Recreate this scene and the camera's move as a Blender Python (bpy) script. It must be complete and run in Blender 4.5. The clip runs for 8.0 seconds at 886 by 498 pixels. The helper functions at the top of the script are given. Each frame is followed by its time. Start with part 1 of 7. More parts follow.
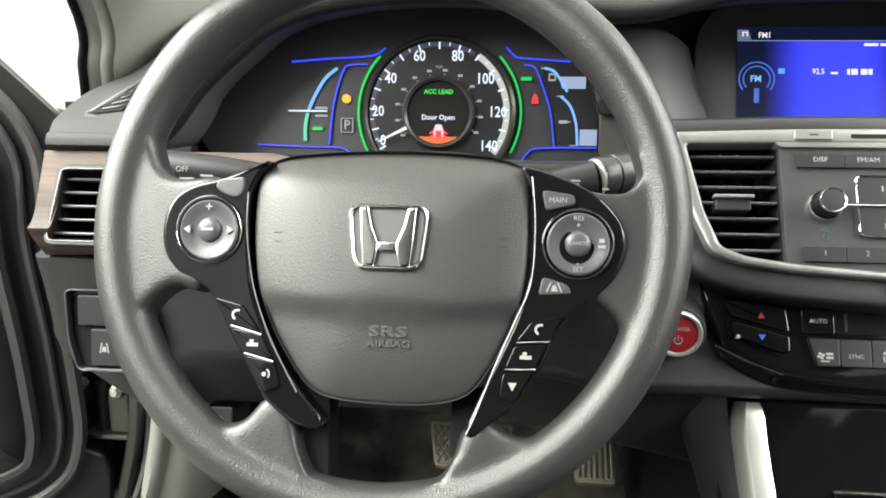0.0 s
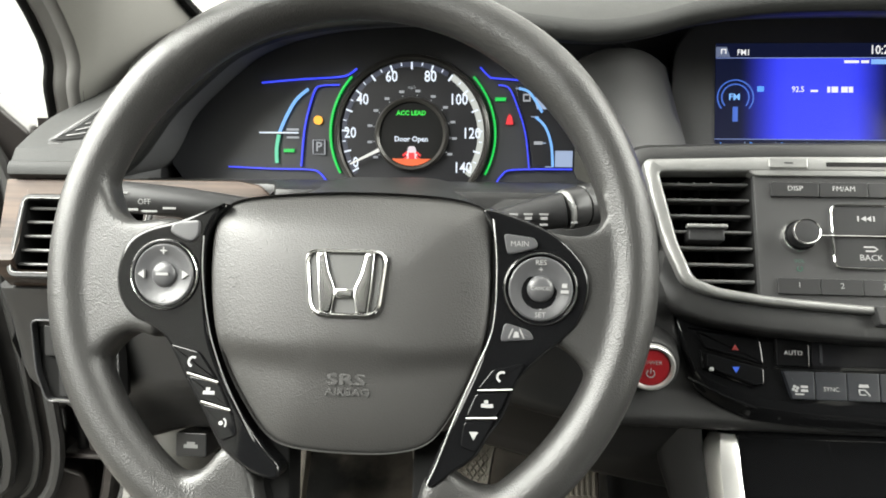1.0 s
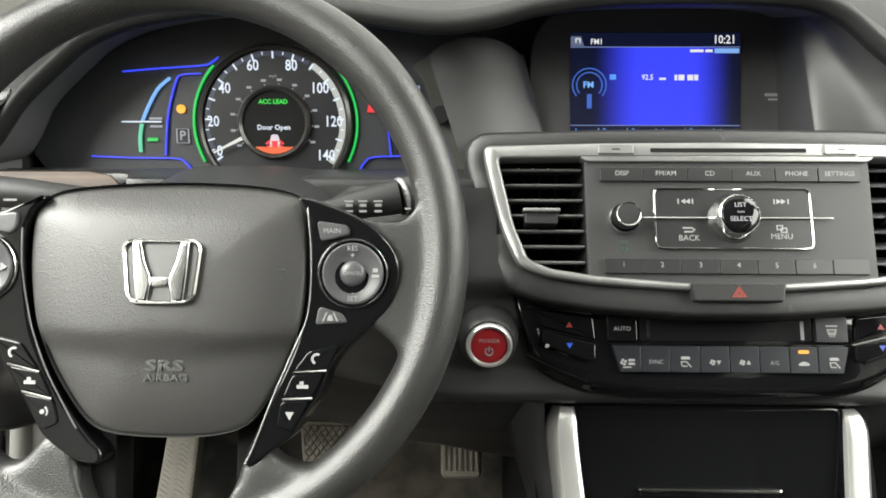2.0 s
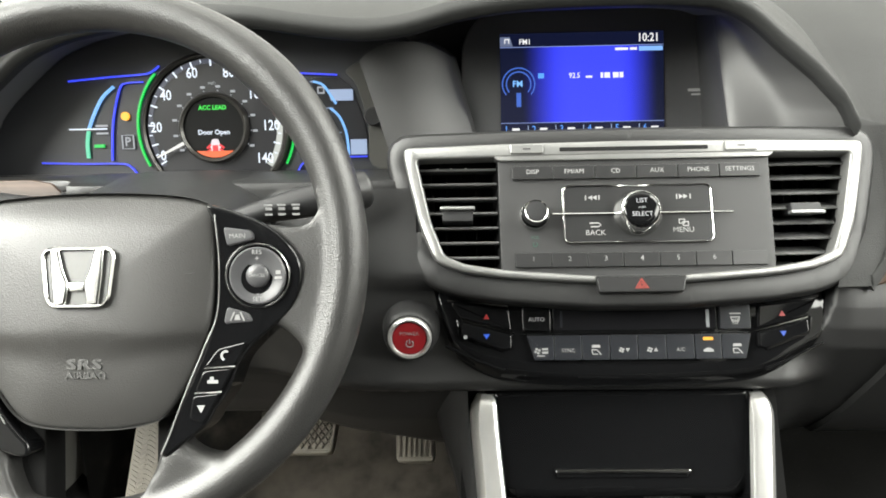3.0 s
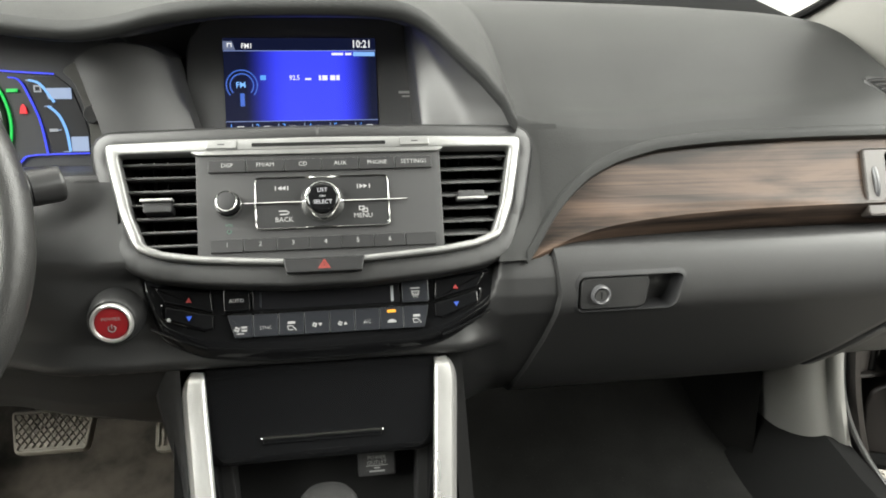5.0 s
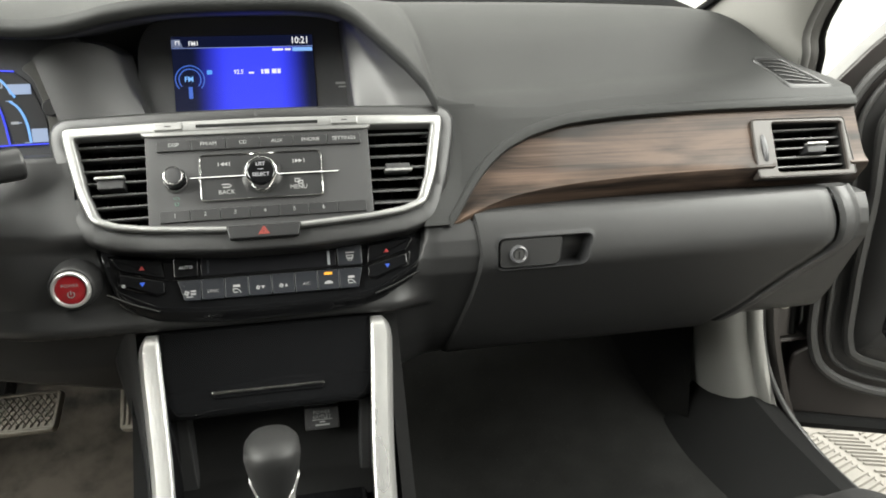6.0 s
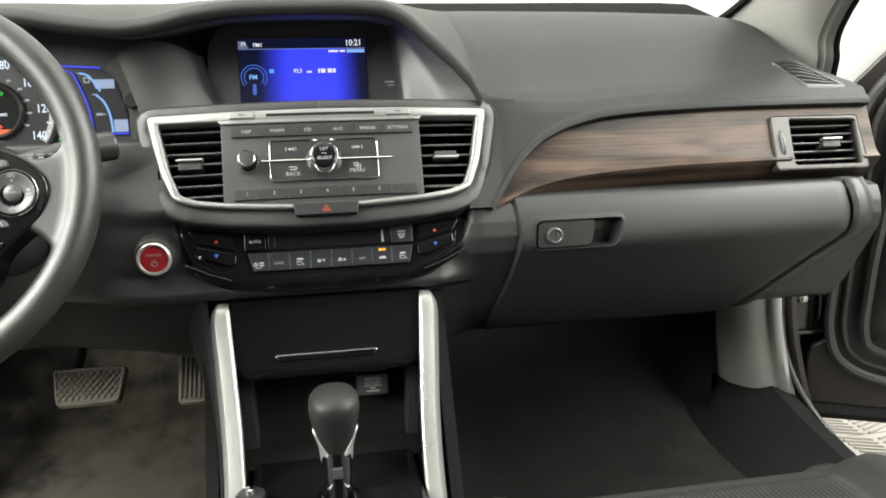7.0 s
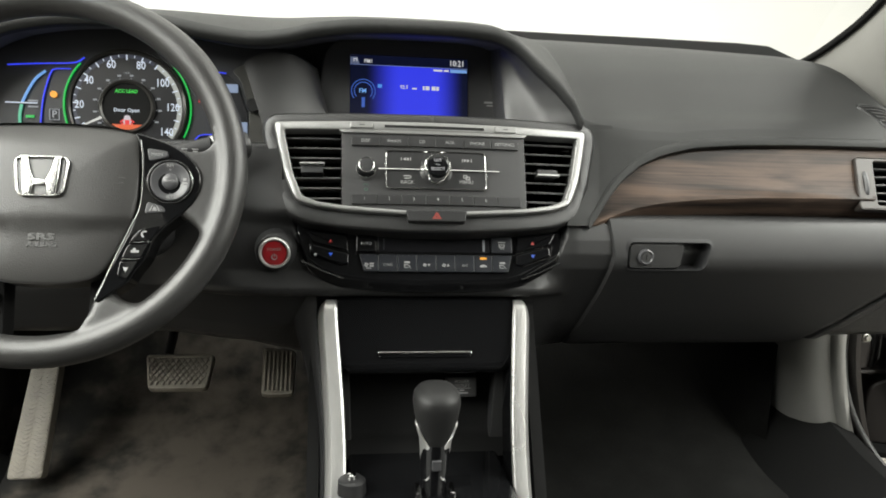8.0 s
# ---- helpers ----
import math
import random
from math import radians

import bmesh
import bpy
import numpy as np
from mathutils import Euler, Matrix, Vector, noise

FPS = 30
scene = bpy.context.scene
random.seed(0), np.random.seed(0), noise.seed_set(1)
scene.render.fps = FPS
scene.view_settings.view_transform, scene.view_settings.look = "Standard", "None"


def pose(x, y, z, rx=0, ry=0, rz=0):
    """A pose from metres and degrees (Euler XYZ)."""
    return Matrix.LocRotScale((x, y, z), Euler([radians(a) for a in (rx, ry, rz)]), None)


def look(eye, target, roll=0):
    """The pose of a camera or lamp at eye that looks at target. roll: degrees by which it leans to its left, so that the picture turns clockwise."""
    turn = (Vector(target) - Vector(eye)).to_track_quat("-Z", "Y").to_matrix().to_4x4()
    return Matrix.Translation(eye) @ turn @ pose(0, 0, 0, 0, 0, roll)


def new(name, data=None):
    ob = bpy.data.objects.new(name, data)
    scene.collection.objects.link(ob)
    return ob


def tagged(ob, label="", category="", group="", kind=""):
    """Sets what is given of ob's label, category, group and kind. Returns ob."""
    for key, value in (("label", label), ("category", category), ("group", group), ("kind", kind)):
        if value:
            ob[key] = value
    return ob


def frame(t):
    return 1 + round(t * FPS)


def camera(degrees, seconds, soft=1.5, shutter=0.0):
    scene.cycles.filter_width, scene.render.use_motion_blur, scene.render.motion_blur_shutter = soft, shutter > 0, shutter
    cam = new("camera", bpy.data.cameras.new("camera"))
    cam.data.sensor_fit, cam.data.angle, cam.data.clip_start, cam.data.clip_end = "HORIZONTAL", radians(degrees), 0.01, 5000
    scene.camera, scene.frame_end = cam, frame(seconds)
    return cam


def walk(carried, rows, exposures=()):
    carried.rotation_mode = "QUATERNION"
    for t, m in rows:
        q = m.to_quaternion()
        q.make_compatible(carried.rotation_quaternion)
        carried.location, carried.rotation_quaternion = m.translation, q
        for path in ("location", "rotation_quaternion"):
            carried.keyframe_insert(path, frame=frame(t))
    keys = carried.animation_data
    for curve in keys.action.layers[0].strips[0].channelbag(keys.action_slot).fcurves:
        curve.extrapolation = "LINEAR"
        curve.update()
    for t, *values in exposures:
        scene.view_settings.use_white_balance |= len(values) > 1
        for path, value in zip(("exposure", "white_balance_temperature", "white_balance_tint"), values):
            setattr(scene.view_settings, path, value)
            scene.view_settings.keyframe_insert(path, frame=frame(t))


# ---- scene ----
cam = camera(62.3, 8.0, soft=1.8)
PATH = [
    (0, (0.032, 0.009, 1.079), (-0.151, 1.954, 0.651), 0.4),
    (0.5, (0.055, 0.012, 1.087), (-0.141, 1.946, 0.619), 0.1),
    (1, (0.053, 0.029, 1.109), (-0.125, 1.968, 0.651), 0.0),
    (1.5, (0.087, 0.03, 1.115), (-0.039, 1.964, 0.622), -0.1),
    (1.7, (0.108, 0.026, 1.113), (0.058, 1.963, 0.617), 0.5),
    (3, (0.206, -0.009, 1.131), (0.148, 1.916, 0.593), -1.3),
    (3.5, (0.241, -0.017, 1.133), (0.25, 1.908, 0.591), -0.7),
    (4, (0.276, -0.034, 1.133), (0.37, 1.889, 0.592), -0.0),
    (4.5, (0.308, -0.055, 1.132), (0.489, 1.862, 0.59), 0.2),
    (5, (0.347, -0.086, 1.133), (0.662, 1.815, 0.595), 0.0),
    (5.2, (0.366, -0.1, 1.131), (0.721, 1.794, 0.596), -0.3),
    (6.3, (0.38, -0.206, 1.084), (0.746, 1.704, 0.616), -2.0),
    (6.5, (0.36, -0.218, 1.077), (0.697, 1.699, 0.616), -2.3),
    (7, (0.333, -0.256, 1.071), (0.669, 1.668, 0.642), -1.3),
    (7.5, (0.296, -0.29, 1.064), (0.604, 1.646, 0.668), -0.1),
    (8, (0.234, -0.292, 1.064), (0.513, 1.654, 0.699), 2.2),
]
EXPOSE = [(0, 0.36), (0.5, 0.63), (1.0, 0.36), (1.5, 0.06), (3.0, 0.43), (3.5, 0.45), (4.5, 0.60), (5.0, 0.41), (6.5, 0.30), (7.0, 0.24), (7.5, 0.15), (8.0, -0.26)]
walk(cam, [(t, look(eye, target, roll)) for t, eye, target, roll in PATH], EXPOSE)

# ---- world, lamps, exposure ----
XC = 0.345          # the car's middle line
world = bpy.data.worlds.new("booth_air")
scene.world = world
world.use_nodes = True
world.node_tree.nodes["Background"].inputs[0].default_value = (1.0, 0.99, 0.97, 1)
world.node_tree.nodes["Background"].inputs[1].default_value = 0.3


def area_lamp(name, eye, target, w, h, watts, colour=(0.992, 1.0, 0.93)):
    data = bpy.data.lights.new(name, "AREA")
    data.shape, data.size, data.size_y, data.energy, data.color = "RECTANGLE", w, h, watts, colour
    ob = new(name, data)
    ob.matrix_world = look(eye, target)
    return tagged(ob, "large white soft light panel of the photo booth", "studio light", kind="structure")


area_lamp("booth_light_front", (XC, 5.0, 2.3), (XC, 0, 1.6), 7.5, 2.4, 70)
area_lamp("booth_light_ceiling", (XC, 1.7, 3.5), (XC, 1.7, 0), 6.5, 2.6, 115)
area_lamp("booth_light_left", (-1.52, -0.10, 2.35), (XC - 0.3, 0.45, 0.90), 2.8, 1.7, 365)
area_lamp("booth_light_right", (2.21, -0.10, 2.35), (XC + 0.3, 0.45, 0.90), 2.8, 1.7, 222)


# ---- materials ----
def mat_new(name):
    m = bpy.data.materials.new(name)
    m.use_nodes = True
    nt = m.node_tree
    return m, nt, nt.nodes["Principled BSDF"], nt.nodes, nt.links


def surface(name, colour, rough=0.5, metal=0.0, grain=0.0, gsize=900.0, vary=0.12, vsize=6.0, leather=False,
            coat=0.0, spec=0.5, rvary=0.08, stretch=(1, 1, 1), speck=0.0, dots=(90, 0.06)):
    """A plain painted, moulded or metal surface: base colour that varies at two scales, and a fine relief."""
    m, nt, p, nodes, links = mat_new(name)
    tc = nodes.new("ShaderNodeTexCoord")
    mp = nodes.new("ShaderNodeMapping")
    mp.inputs["Scale"].default_value = stretch
    links.new(tc.outputs["Object"], mp.inputs["Vector"])
    n1 = nodes.new("ShaderNodeTexNoise")
    n1.inputs["Scale"].default_value, n1.inputs["Detail"].default_value = vsize, 5
    links.new(mp.outputs[0], n1.inputs["Vector"])
    n2 = nodes.new("ShaderNodeTexNoise")
    n2.inputs["Scale"].default_value, n2.inputs["Detail"].default_value = gsize * 0.35, 3
    links.new(mp.outputs[0], n2.inputs["Vector"])
    mixn = nodes.new("ShaderNodeMath")
    mixn.operation = "MULTIPLY_ADD"
    mixn.inputs[1].default_value = 0.35
    links.new(n2.outputs["Fac"], mixn.inputs[0])
    links.new(n1.outputs["Fac"], mixn.inputs[2])
    ramp = nodes.new("ShaderNodeMapRange")
    ramp.inputs["From Min"].default_value, ramp.inputs["From Max"].default_value = 0.35, 1.0
    ramp.inputs["To Min"].default_value, ramp.inputs["To Max"].default_value = 1 - vary, 1 + vary
    links.new(mixn.outputs[0], ramp.inputs["Value"])
    mul = nodes.new("ShaderNodeVectorMath")
    mul.operation = "SCALE"
    mul.inputs[0].default_value = colour
    links.new(ramp.outputs[0], mul.inputs["Scale"])
    last = mul.outputs[0]
    if speck:
        dust = nodes.new("ShaderNodeTexVoronoi")
        dust.inputs["Scale"].default_value = dots[0]
        links.new(mp.outputs[0], dust.inputs["Vector"])
        th = nodes.new("ShaderNodeMath")
        th.operation = "LESS_THAN"
        th.inputs[1].default_value = dots[1]
        links.new(dust.outputs["Distance"], th.inputs[0])
        mx = nodes.new("ShaderNodeMix")
        mx.data_type = "RGBA"
        sc = nodes.new("ShaderNodeMath")
        sc.operation = "MULTIPLY"
        sc.inputs[1].default_value = speck
        links.new(th.outputs[0], sc.inputs[0])
        links.new(sc.outputs[0], mx.inputs["Factor"])
        links.new(last, mx.inputs["A"])
        mx.inputs["B"].default_value = (0.4, 0.38, 0.34, 1)
        last = mx.outputs["Result"]
    links.new(last, p.inputs["Base Color"])
    rr = nodes.new("ShaderNodeMapRange")
    rr.inputs["To Min"].default_value, rr.inputs["To Max"].default_value = max(0.02, rough - rvary), min(1, rough + rvary)
    links.new(n1.outputs["Fac"], rr.inputs["Value"])
    links.new(rr.outputs[0], p.inputs["Roughness"])
    p.inputs["Metallic"].default_value = metal
    p.inputs["Coat Weight"].default_value = coat
    p.inputs["Coat Roughness"].default_value = 0.06
    p.inputs["Specular IOR Level"].default_value = spec
    if grain:
        bump = nodes.new("ShaderNodeBump")
        bump.inputs["Strength"].default_value, bump.inputs["Distance"].default_value = grain, 0.0004 if leather else 0.0006
        if leather:
            v = nodes.new("ShaderNodeTexVoronoi")
            v.feature = "F1"
            v.inputs["Scale"].default_value = gsize
            wob = nodes.new("ShaderNodeTexNoise")
            wob.inputs["Scale"].default_value = gsize * 1.3
            links.new(mp.outputs[0], wob.inputs["Vector"])
            add = nodes.new("ShaderNodeVectorMath")
            add.operation = "MULTIPLY_ADD"
            add.inputs[1].default_value = (0.6 / gsize,) * 3
            links.new(wob.outputs["Color"], add.inputs[0])
            links.new(mp.outputs[0], add.inputs[2])
            links.new(add.outputs[0], v.inputs["Vector"])
            links.new(v.outputs["Distance"], bump.inputs["Height"])
        else:
            n3 = nodes.new("ShaderNodeTexNoise")
            n3.inputs["Scale"].default_value, n3.inputs["Detail"].default_value = gsize, 4
            links.new(mp.outputs[0], n3.inputs["Vector"])
            links.new(n3.outputs["Fac"], bump.inputs["Height"])
        links.new(bump.outputs[0], p.inputs["Normal"])
    return m


def glow(name, colour, strength=1.0):
    m, nt, p, nodes, links = mat_new(name)
    p.inputs["Base Color"].default_value = (0.01, 0.01, 0.01, 1)
    p.inputs["Roughness"].default_value = 0.4
    p.inputs["Emission Color"].default_value = (*colour, 1)
    p.inputs["Emission Strength"].default_value = strength
    return m


def wood_material():
    m, nt, p, nodes, links = mat_new("dark_wood_veneer")
    tc = nodes.new("ShaderNodeTexCoord")
    mp = nodes.new("ShaderNodeMapping")
    mp.inputs["Scale"].default_value = (2.2, 5, 17)
    mp.inputs["Rotation"].default_value = (0, radians(20), 0)
    links.new(tc.outputs["Object"], mp.inputs["Vector"])
    n1 = nodes.new("ShaderNodeTexNoise")
    n1.inputs["Scale"].default_value, n1.inputs["Detail"].default_value = 2.3, 6
    n1.inputs["Distortion"].default_value = 0.9
    links.new(mp.outputs[0], n1.inputs["Vector"])
    mp2 = nodes.new("ShaderNodeMapping")
    mp2.inputs["Scale"].default_value = (4, 160, 520)
    mp2.inputs["Rotation"].default_value = (0, radians(-4), 0)
    links.new(tc.outputs["Object"], mp2.inputs["Vector"])
    n2 = nodes.new("ShaderNodeTexNoise")
    n2.inputs["Scale"].default_value, n2.inputs["Detail"].default_value = 1.0, 4
    links.new(mp2.outputs[0], n2.inputs["Vector"])
    mix = nodes.new("ShaderNodeMath")
    mix.operation = "MULTIPLY_ADD"
    mix.inputs[1].default_value = 0.38
    links.new(n2.outputs["Fac"], mix.inputs[0])
    links.new(n1.outputs["Fac"], mix.inputs[2])
    r = nodes.new("ShaderNodeValToRGB")
    e = r.color_ramp.elements
    e[0].position, e[0].color = 0.52, (0.010, 0.0068, 0.0053, 1)
    e[1].position, e[1].color = 0.82, (0.074, 0.049, 0.036, 1)
    mid = r.color_ramp.elements.new(0.64)
    mid.color = (0.030, 0.0200, 0.0148, 1)
    links.new(mix.outputs[0], r.inputs["Fac"])
    links.new(r.outputs[0], p.inputs["Base Color"])
    p.inputs["Roughness"].default_value = 0.5
    p.inputs["Coat Weight"].default_value = 0.07
    p.inputs["Specular IOR Level"].default_value = 0.16
    p.inputs["Coat Roughness"].default_value = 0.10
    return m


def screen_material():
    """The lit display: a bright blue band in the middle that fades to dark blue at both sides, darker strips above and below."""
    m, nt, p, nodes, links = mat_new("lit_display")
    tc = nodes.new("ShaderNodeTexCoord")
    sep = nodes.new("ShaderNodeSeparateXYZ")
    links.new(tc.outputs["Object"], sep.inputs[0])

    def step(out, a, b):
        r = nodes.new("ShaderNodeMapRange")
        r.interpolation_type = "SMOOTHSTEP"
        r.inputs["From Min"].default_value, r.inputs["From Max"].default_value = a, b
        links.new(out, r.inputs["Value"])
        return r.outputs[0]

    def times(a, b):
        q = nodes.new("ShaderNodeMath")
        q.operation = "MULTIPLY"
        links.new(a, q.inputs[0])
        links.new(b, q.inputs[1])
        return q.outputs[0]

    band = times(step(sep.outputs["X"], -0.062, -0.012), step(sep.outputs["X"], 0.078, 0.034))
    inside = times(step(sep.outputs["Z"], -0.0392, -0.0388), step(sep.outputs["Z"], 0.0384, 0.038))
    fac = times(band, inside)
    r = nodes.new("ShaderNodeValToRGB")
    e = r.color_ramp.elements
    e[0].color, e[1].color = (0.004, 0.006, 0.022, 1), (0.045, 0.06, 0.95, 1)
    links.new(fac, r.inputs["Fac"])
    p.inputs["Base Color"].default_value = (0.01, 0.01, 0.015, 1)
    p.inputs["Roughness"].default_value = 0.16
    links.new(r.outputs[0], p.inputs["Emission Color"])
    p.inputs["Emission Strength"].default_value = 1.0
    return m


def carpet_material():
    """Dark tufted carpet with brown worn patches."""
    m = surface("grey_carpet", (0.0125, 0.0124, 0.0119), 0.95, grain=1.0, gsize=700, vary=0.35, vsize=18, speck=0.08, spec=0.06)
    nodes, links = m.node_tree.nodes, m.node_tree.links
    p = nodes["Principled BSDF"]
    tc = nodes.new("ShaderNodeTexCoord")
    last = p.inputs["Base Color"].links[0].from_socket
    for place, reach, amount in (((0.0, 0.78, 0.50), (0.30, 0.46, 0.6), 0.52), ((0.12, 0.62, 0.45), (0.10, 0.13, 0.3), 0.52), ((-0.08, 0.56, 0.45), (0.12, 0.10, 0.3), 0.18)):
        mp = nodes.new("ShaderNodeMapping")
        mp.vector_type = "TEXTURE"
        mp.inputs["Location"].default_value, mp.inputs["Scale"].default_value = place, reach
        links.new(tc.outputs["Object"], mp.inputs["Vector"])
        ln = nodes.new("ShaderNodeVectorMath")
        ln.operation = "LENGTH"
        links.new(mp.outputs[0], ln.inputs[0])
        n = nodes.new("ShaderNodeTexNoise")
        n.inputs["Scale"].default_value, n.inputs["Detail"].default_value = 22, 6
        links.new(tc.outputs["Object"], n.inputs["Vector"])
        sm = nodes.new("ShaderNodeMath")
        sm.operation = "MULTIPLY_ADD"
        sm.inputs[1].default_value = 1.6
        links.new(n.outputs["Fac"], sm.inputs[0])
        links.new(ln.outputs["Value"], sm.inputs[2])
        r = nodes.new("ShaderNodeMapRange")
        r.interpolation_type = "SMOOTHSTEP"
        r.inputs["From Min"].default_value, r.inputs["From Max"].default_value = 1.85, 0.95
        r.inputs["To Max"].default_value = amount
        links.new(sm.outputs[0], r.inputs["Value"])
        mx = nodes.new("ShaderNodeMix")
        mx.data_type = "RGBA"
        links.new(r.outputs[0], mx.inputs["Factor"])
        links.new(last, mx.inputs["A"])
        mx.inputs["B"].default_value = (0.115, 0.099, 0.082, 1)
        last = mx.outputs["Result"]
    links.new(last, p.inputs["Base Color"])
    return m


def fabric_material():
    m = surface("black_seat_cloth", (0.020, 0.020, 0.020), 0.9, grain=0.5, gsize=1500, vary=0.25, vsize=20, spec=0.12)
    return m


def glass_material():
    m, nt, p, nodes, links = mat_new("clear_glass")
    tr = nodes.new("ShaderNodeBsdfTransparent")
    gl = nodes.new("ShaderNodeBsdfGlossy")
    gl.inputs["Roughness"].default_value = 0.02
    mx = nodes.new("ShaderNodeMixShader")
    mx.inputs[0].default_value = 0.03
    links.new(tr.outputs[0], mx.inputs[1])
    links.new(gl.outputs[0], mx.inputs[2])
    links.new(mx.outputs[0], nodes["Material Output"].inputs["Surface"])
    return m


PAD = surface("dash_pad_vinyl", (0.0157, 0.0161, 0.0157), 0.60, grain=0.40, gsize=900, leather=True, vary=0.18, vsize=5, spec=0.24, speck=0.45, dots=(17, 0.013))
PLASTIC = surface("dash_plastic", (0.0150, 0.0150, 0.0152), 0.43, grain=0.25, gsize=1500, leather=True, vary=0.14, spec=0.42, speck=0.40, dots=(15, 0.012))
PLATE = surface("radio_plate", (0.029, 0.029, 0.0295), 0.48, grain=0.08, gsize=2000, vary=0.06, spec=0.3)
GLOVEDOOR = surface("glove_door_plastic", (0.0154, 0.0154, 0.0156), 0.47, grain=0.28, gsize=1300, leather=True, vary=0.16, spec=0.34, speck=0.40, dots=(15, 0.012))
KEYPLASTIC = surface("dark_key_plastic", (0.018, 0.018, 0.0185), 0.36, grain=0.06, gsize=2000, vary=0.06, spec=0.32)
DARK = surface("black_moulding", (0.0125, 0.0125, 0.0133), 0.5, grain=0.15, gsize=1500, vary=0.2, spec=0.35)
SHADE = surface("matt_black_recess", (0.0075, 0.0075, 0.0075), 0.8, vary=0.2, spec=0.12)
LINING = surface("hood_lining_grey", (0.036, 0.036, 0.036), 0.45, grain=0.2, gsize=1500, leather=True, vary=0.1)
DOORTRIM = surface("door_trim_charcoal", (0.018, 0.0175, 0.0175), 0.5, grain=0.25, gsize=1300, leather=True, vary=0.12)
LENSHAZE = surface("lens_haze_grey", (0.060, 0.059, 0.054), 0.3, vary=0.12)
ROOFCLOTH = surface("roof_cloth", (0.13, 0.128, 0.12), 0.9, grain=0.3, gsize=700, vary=0.06)
DIALBACK = surface("smoked_dial_backing", (0.019, 0.020, 0.023), 0.45, vary=0.2)
SLAT = surface("vent_slat_plastic", (0.055, 0.055, 0.055), 0.38, vary=0.08)
LEATHER = surface("rim_leather", (0.022, 0.0217, 0.0212), 0.38, grain=0.42, gsize=920, leather=True, vary=0.10, vsize=14)
HUB = surface("airbag_cover_vinyl", (0.029, 0.0284, 0.0275), 0.43, grain=0.36, gsize=1000, leather=True, vary=0.07, vsize=10)
GLOSS = surface("gloss_black", (0.0047, 0.0048, 0.0052), 0.05, rvary=0.02, vary=0.1, spec=0.4)
SILVER = surface("satin_silver", (0.225, 0.225, 0.221), 0.36, metal=0.6, grain=0.12, gsize=900, vary=0.12, vsize=25)
BRUSHED = surface("brushed_silver", (0.64, 0.635, 0.62), 0.29, metal=0.78, grain=0.10, gsize=500, vary=0.10, stretch=(1, 1, 0.05))
CHROME = surface("chrome", (0.66, 0.66, 0.65), 0.13, metal=1.0, rvary=0.05, vary=0.05)
BTNGREY = surface("button_grey", (0.050, 0.050, 0.053), 0.36, metal=0.0, vary=0.06)
VENTGREY = surface("satin_bronze_grey", (0.031, 0.026, 0.023), 0.5, metal=0.0, vary=0.06)
KEYGREY = surface("climate_key_grey", (0.013, 0.014, 0.017), 0.30, vary=0.06, spec=0.35)
BADGECHROME = surface("badge_chrome", (0.52, 0.52, 0.515), 0.17, metal=1.0, rvary=0.04, vary=0.05)
BADGEGREY = surface("badge_ground", (0.10, 0.10, 0.099), 0.34, metal=0.4, vary=0.08)
LOCKGREY = surface("lock_grey", (0.085, 0.085, 0.084), 0.38, metal=0.5, vary=0.08)
WOOD = wood_material()
CARPET = carpet_material()
PILLAR = surface("light_grey_trim", (0.24, 0.235, 0.22), 0.6, grain=0.2, gsize=900, vary=0.06)
KICK = surface("kick_trim_grey", (0.22, 0.216, 0.206), 0.34, grain=0.2, gsize=1200, vary=0.08)
SEALGREY = surface("seal_grey", (0.085, 0.083, 0.080), 0.55, grain=0.2, gsize=1200, vary=0.08)
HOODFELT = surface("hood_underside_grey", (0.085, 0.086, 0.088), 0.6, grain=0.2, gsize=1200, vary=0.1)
RUBBER = surface("black_rubber", (0.040, 0.0395, 0.039), 0.5, grain=0.15, gsize=900, vary=0.15)
TREADRUB = surface("dusty_tread_rubber", (0.20, 0.182, 0.152), 0.6, grain=0.3, gsize=600, vary=0.3, vsize=30)
PEDALRUB = surface("worn_pedal_rubber", (0.135, 0.122, 0.100), 0.55, grain=0.3, gsize=600, vary=0.3, vsize=30)
PAINT = surface("dark_car_paint", (0.023, 0.020, 0.019), 0.40, coat=0.3, metal=0.3, vary=0.15)
WHITEPAINT = surface("white_wall_paint", (0.86, 0.86, 0.845), 0.8, grain=0.1, gsize=200, vary=0.03, vsize=1.5)
TILE = surface("grey_floor_tile", (0.24, 0.225, 0.205), 0.55, grain=0.2, gsize=300, vary=0.15, vsize=8)
CLOTH = fabric_material()
ZINC = surface("zinc_bolt", (0.55, 0.54, 0.50), 0.35, metal=0.9, vary=0.2, vsize=60)
REDPLASTIC = surface("red_button", (0.24, 0.010, 0.014), 0.3, vary=0.1, coat=0.4)
GLASS = glass_material()
WHITE = glow("white_print_lit", (1.0, 1.0, 1.0), 0.75)
PRINT = surface("white_print", (0.23, 0.23, 0.23), 0.5, vary=0.05)
DULL = surface("grey_print", (0.30, 0.30, 0.30), 0.5, vary=0.05)
GAUGEW = glow("gauge_white", (0.80, 0.88, 1.0), 0.95)
GAUGED = glow("gauge_dim_white", (0.55, 0.58, 0.62), 0.6)
BLUE = glow("blue_light", (0.035, 0.06, 1.0), 1.1)
CYAN = glow("pale_blue_light", (0.20, 0.48, 1.0), 0.9)
PALEBLUE = glow("pale_white_blue_light", (0.55, 0.70, 1.0), 0.5)
BLUETXT = glow("blue_digit", (0.10, 0.35, 1.0), 0.9)
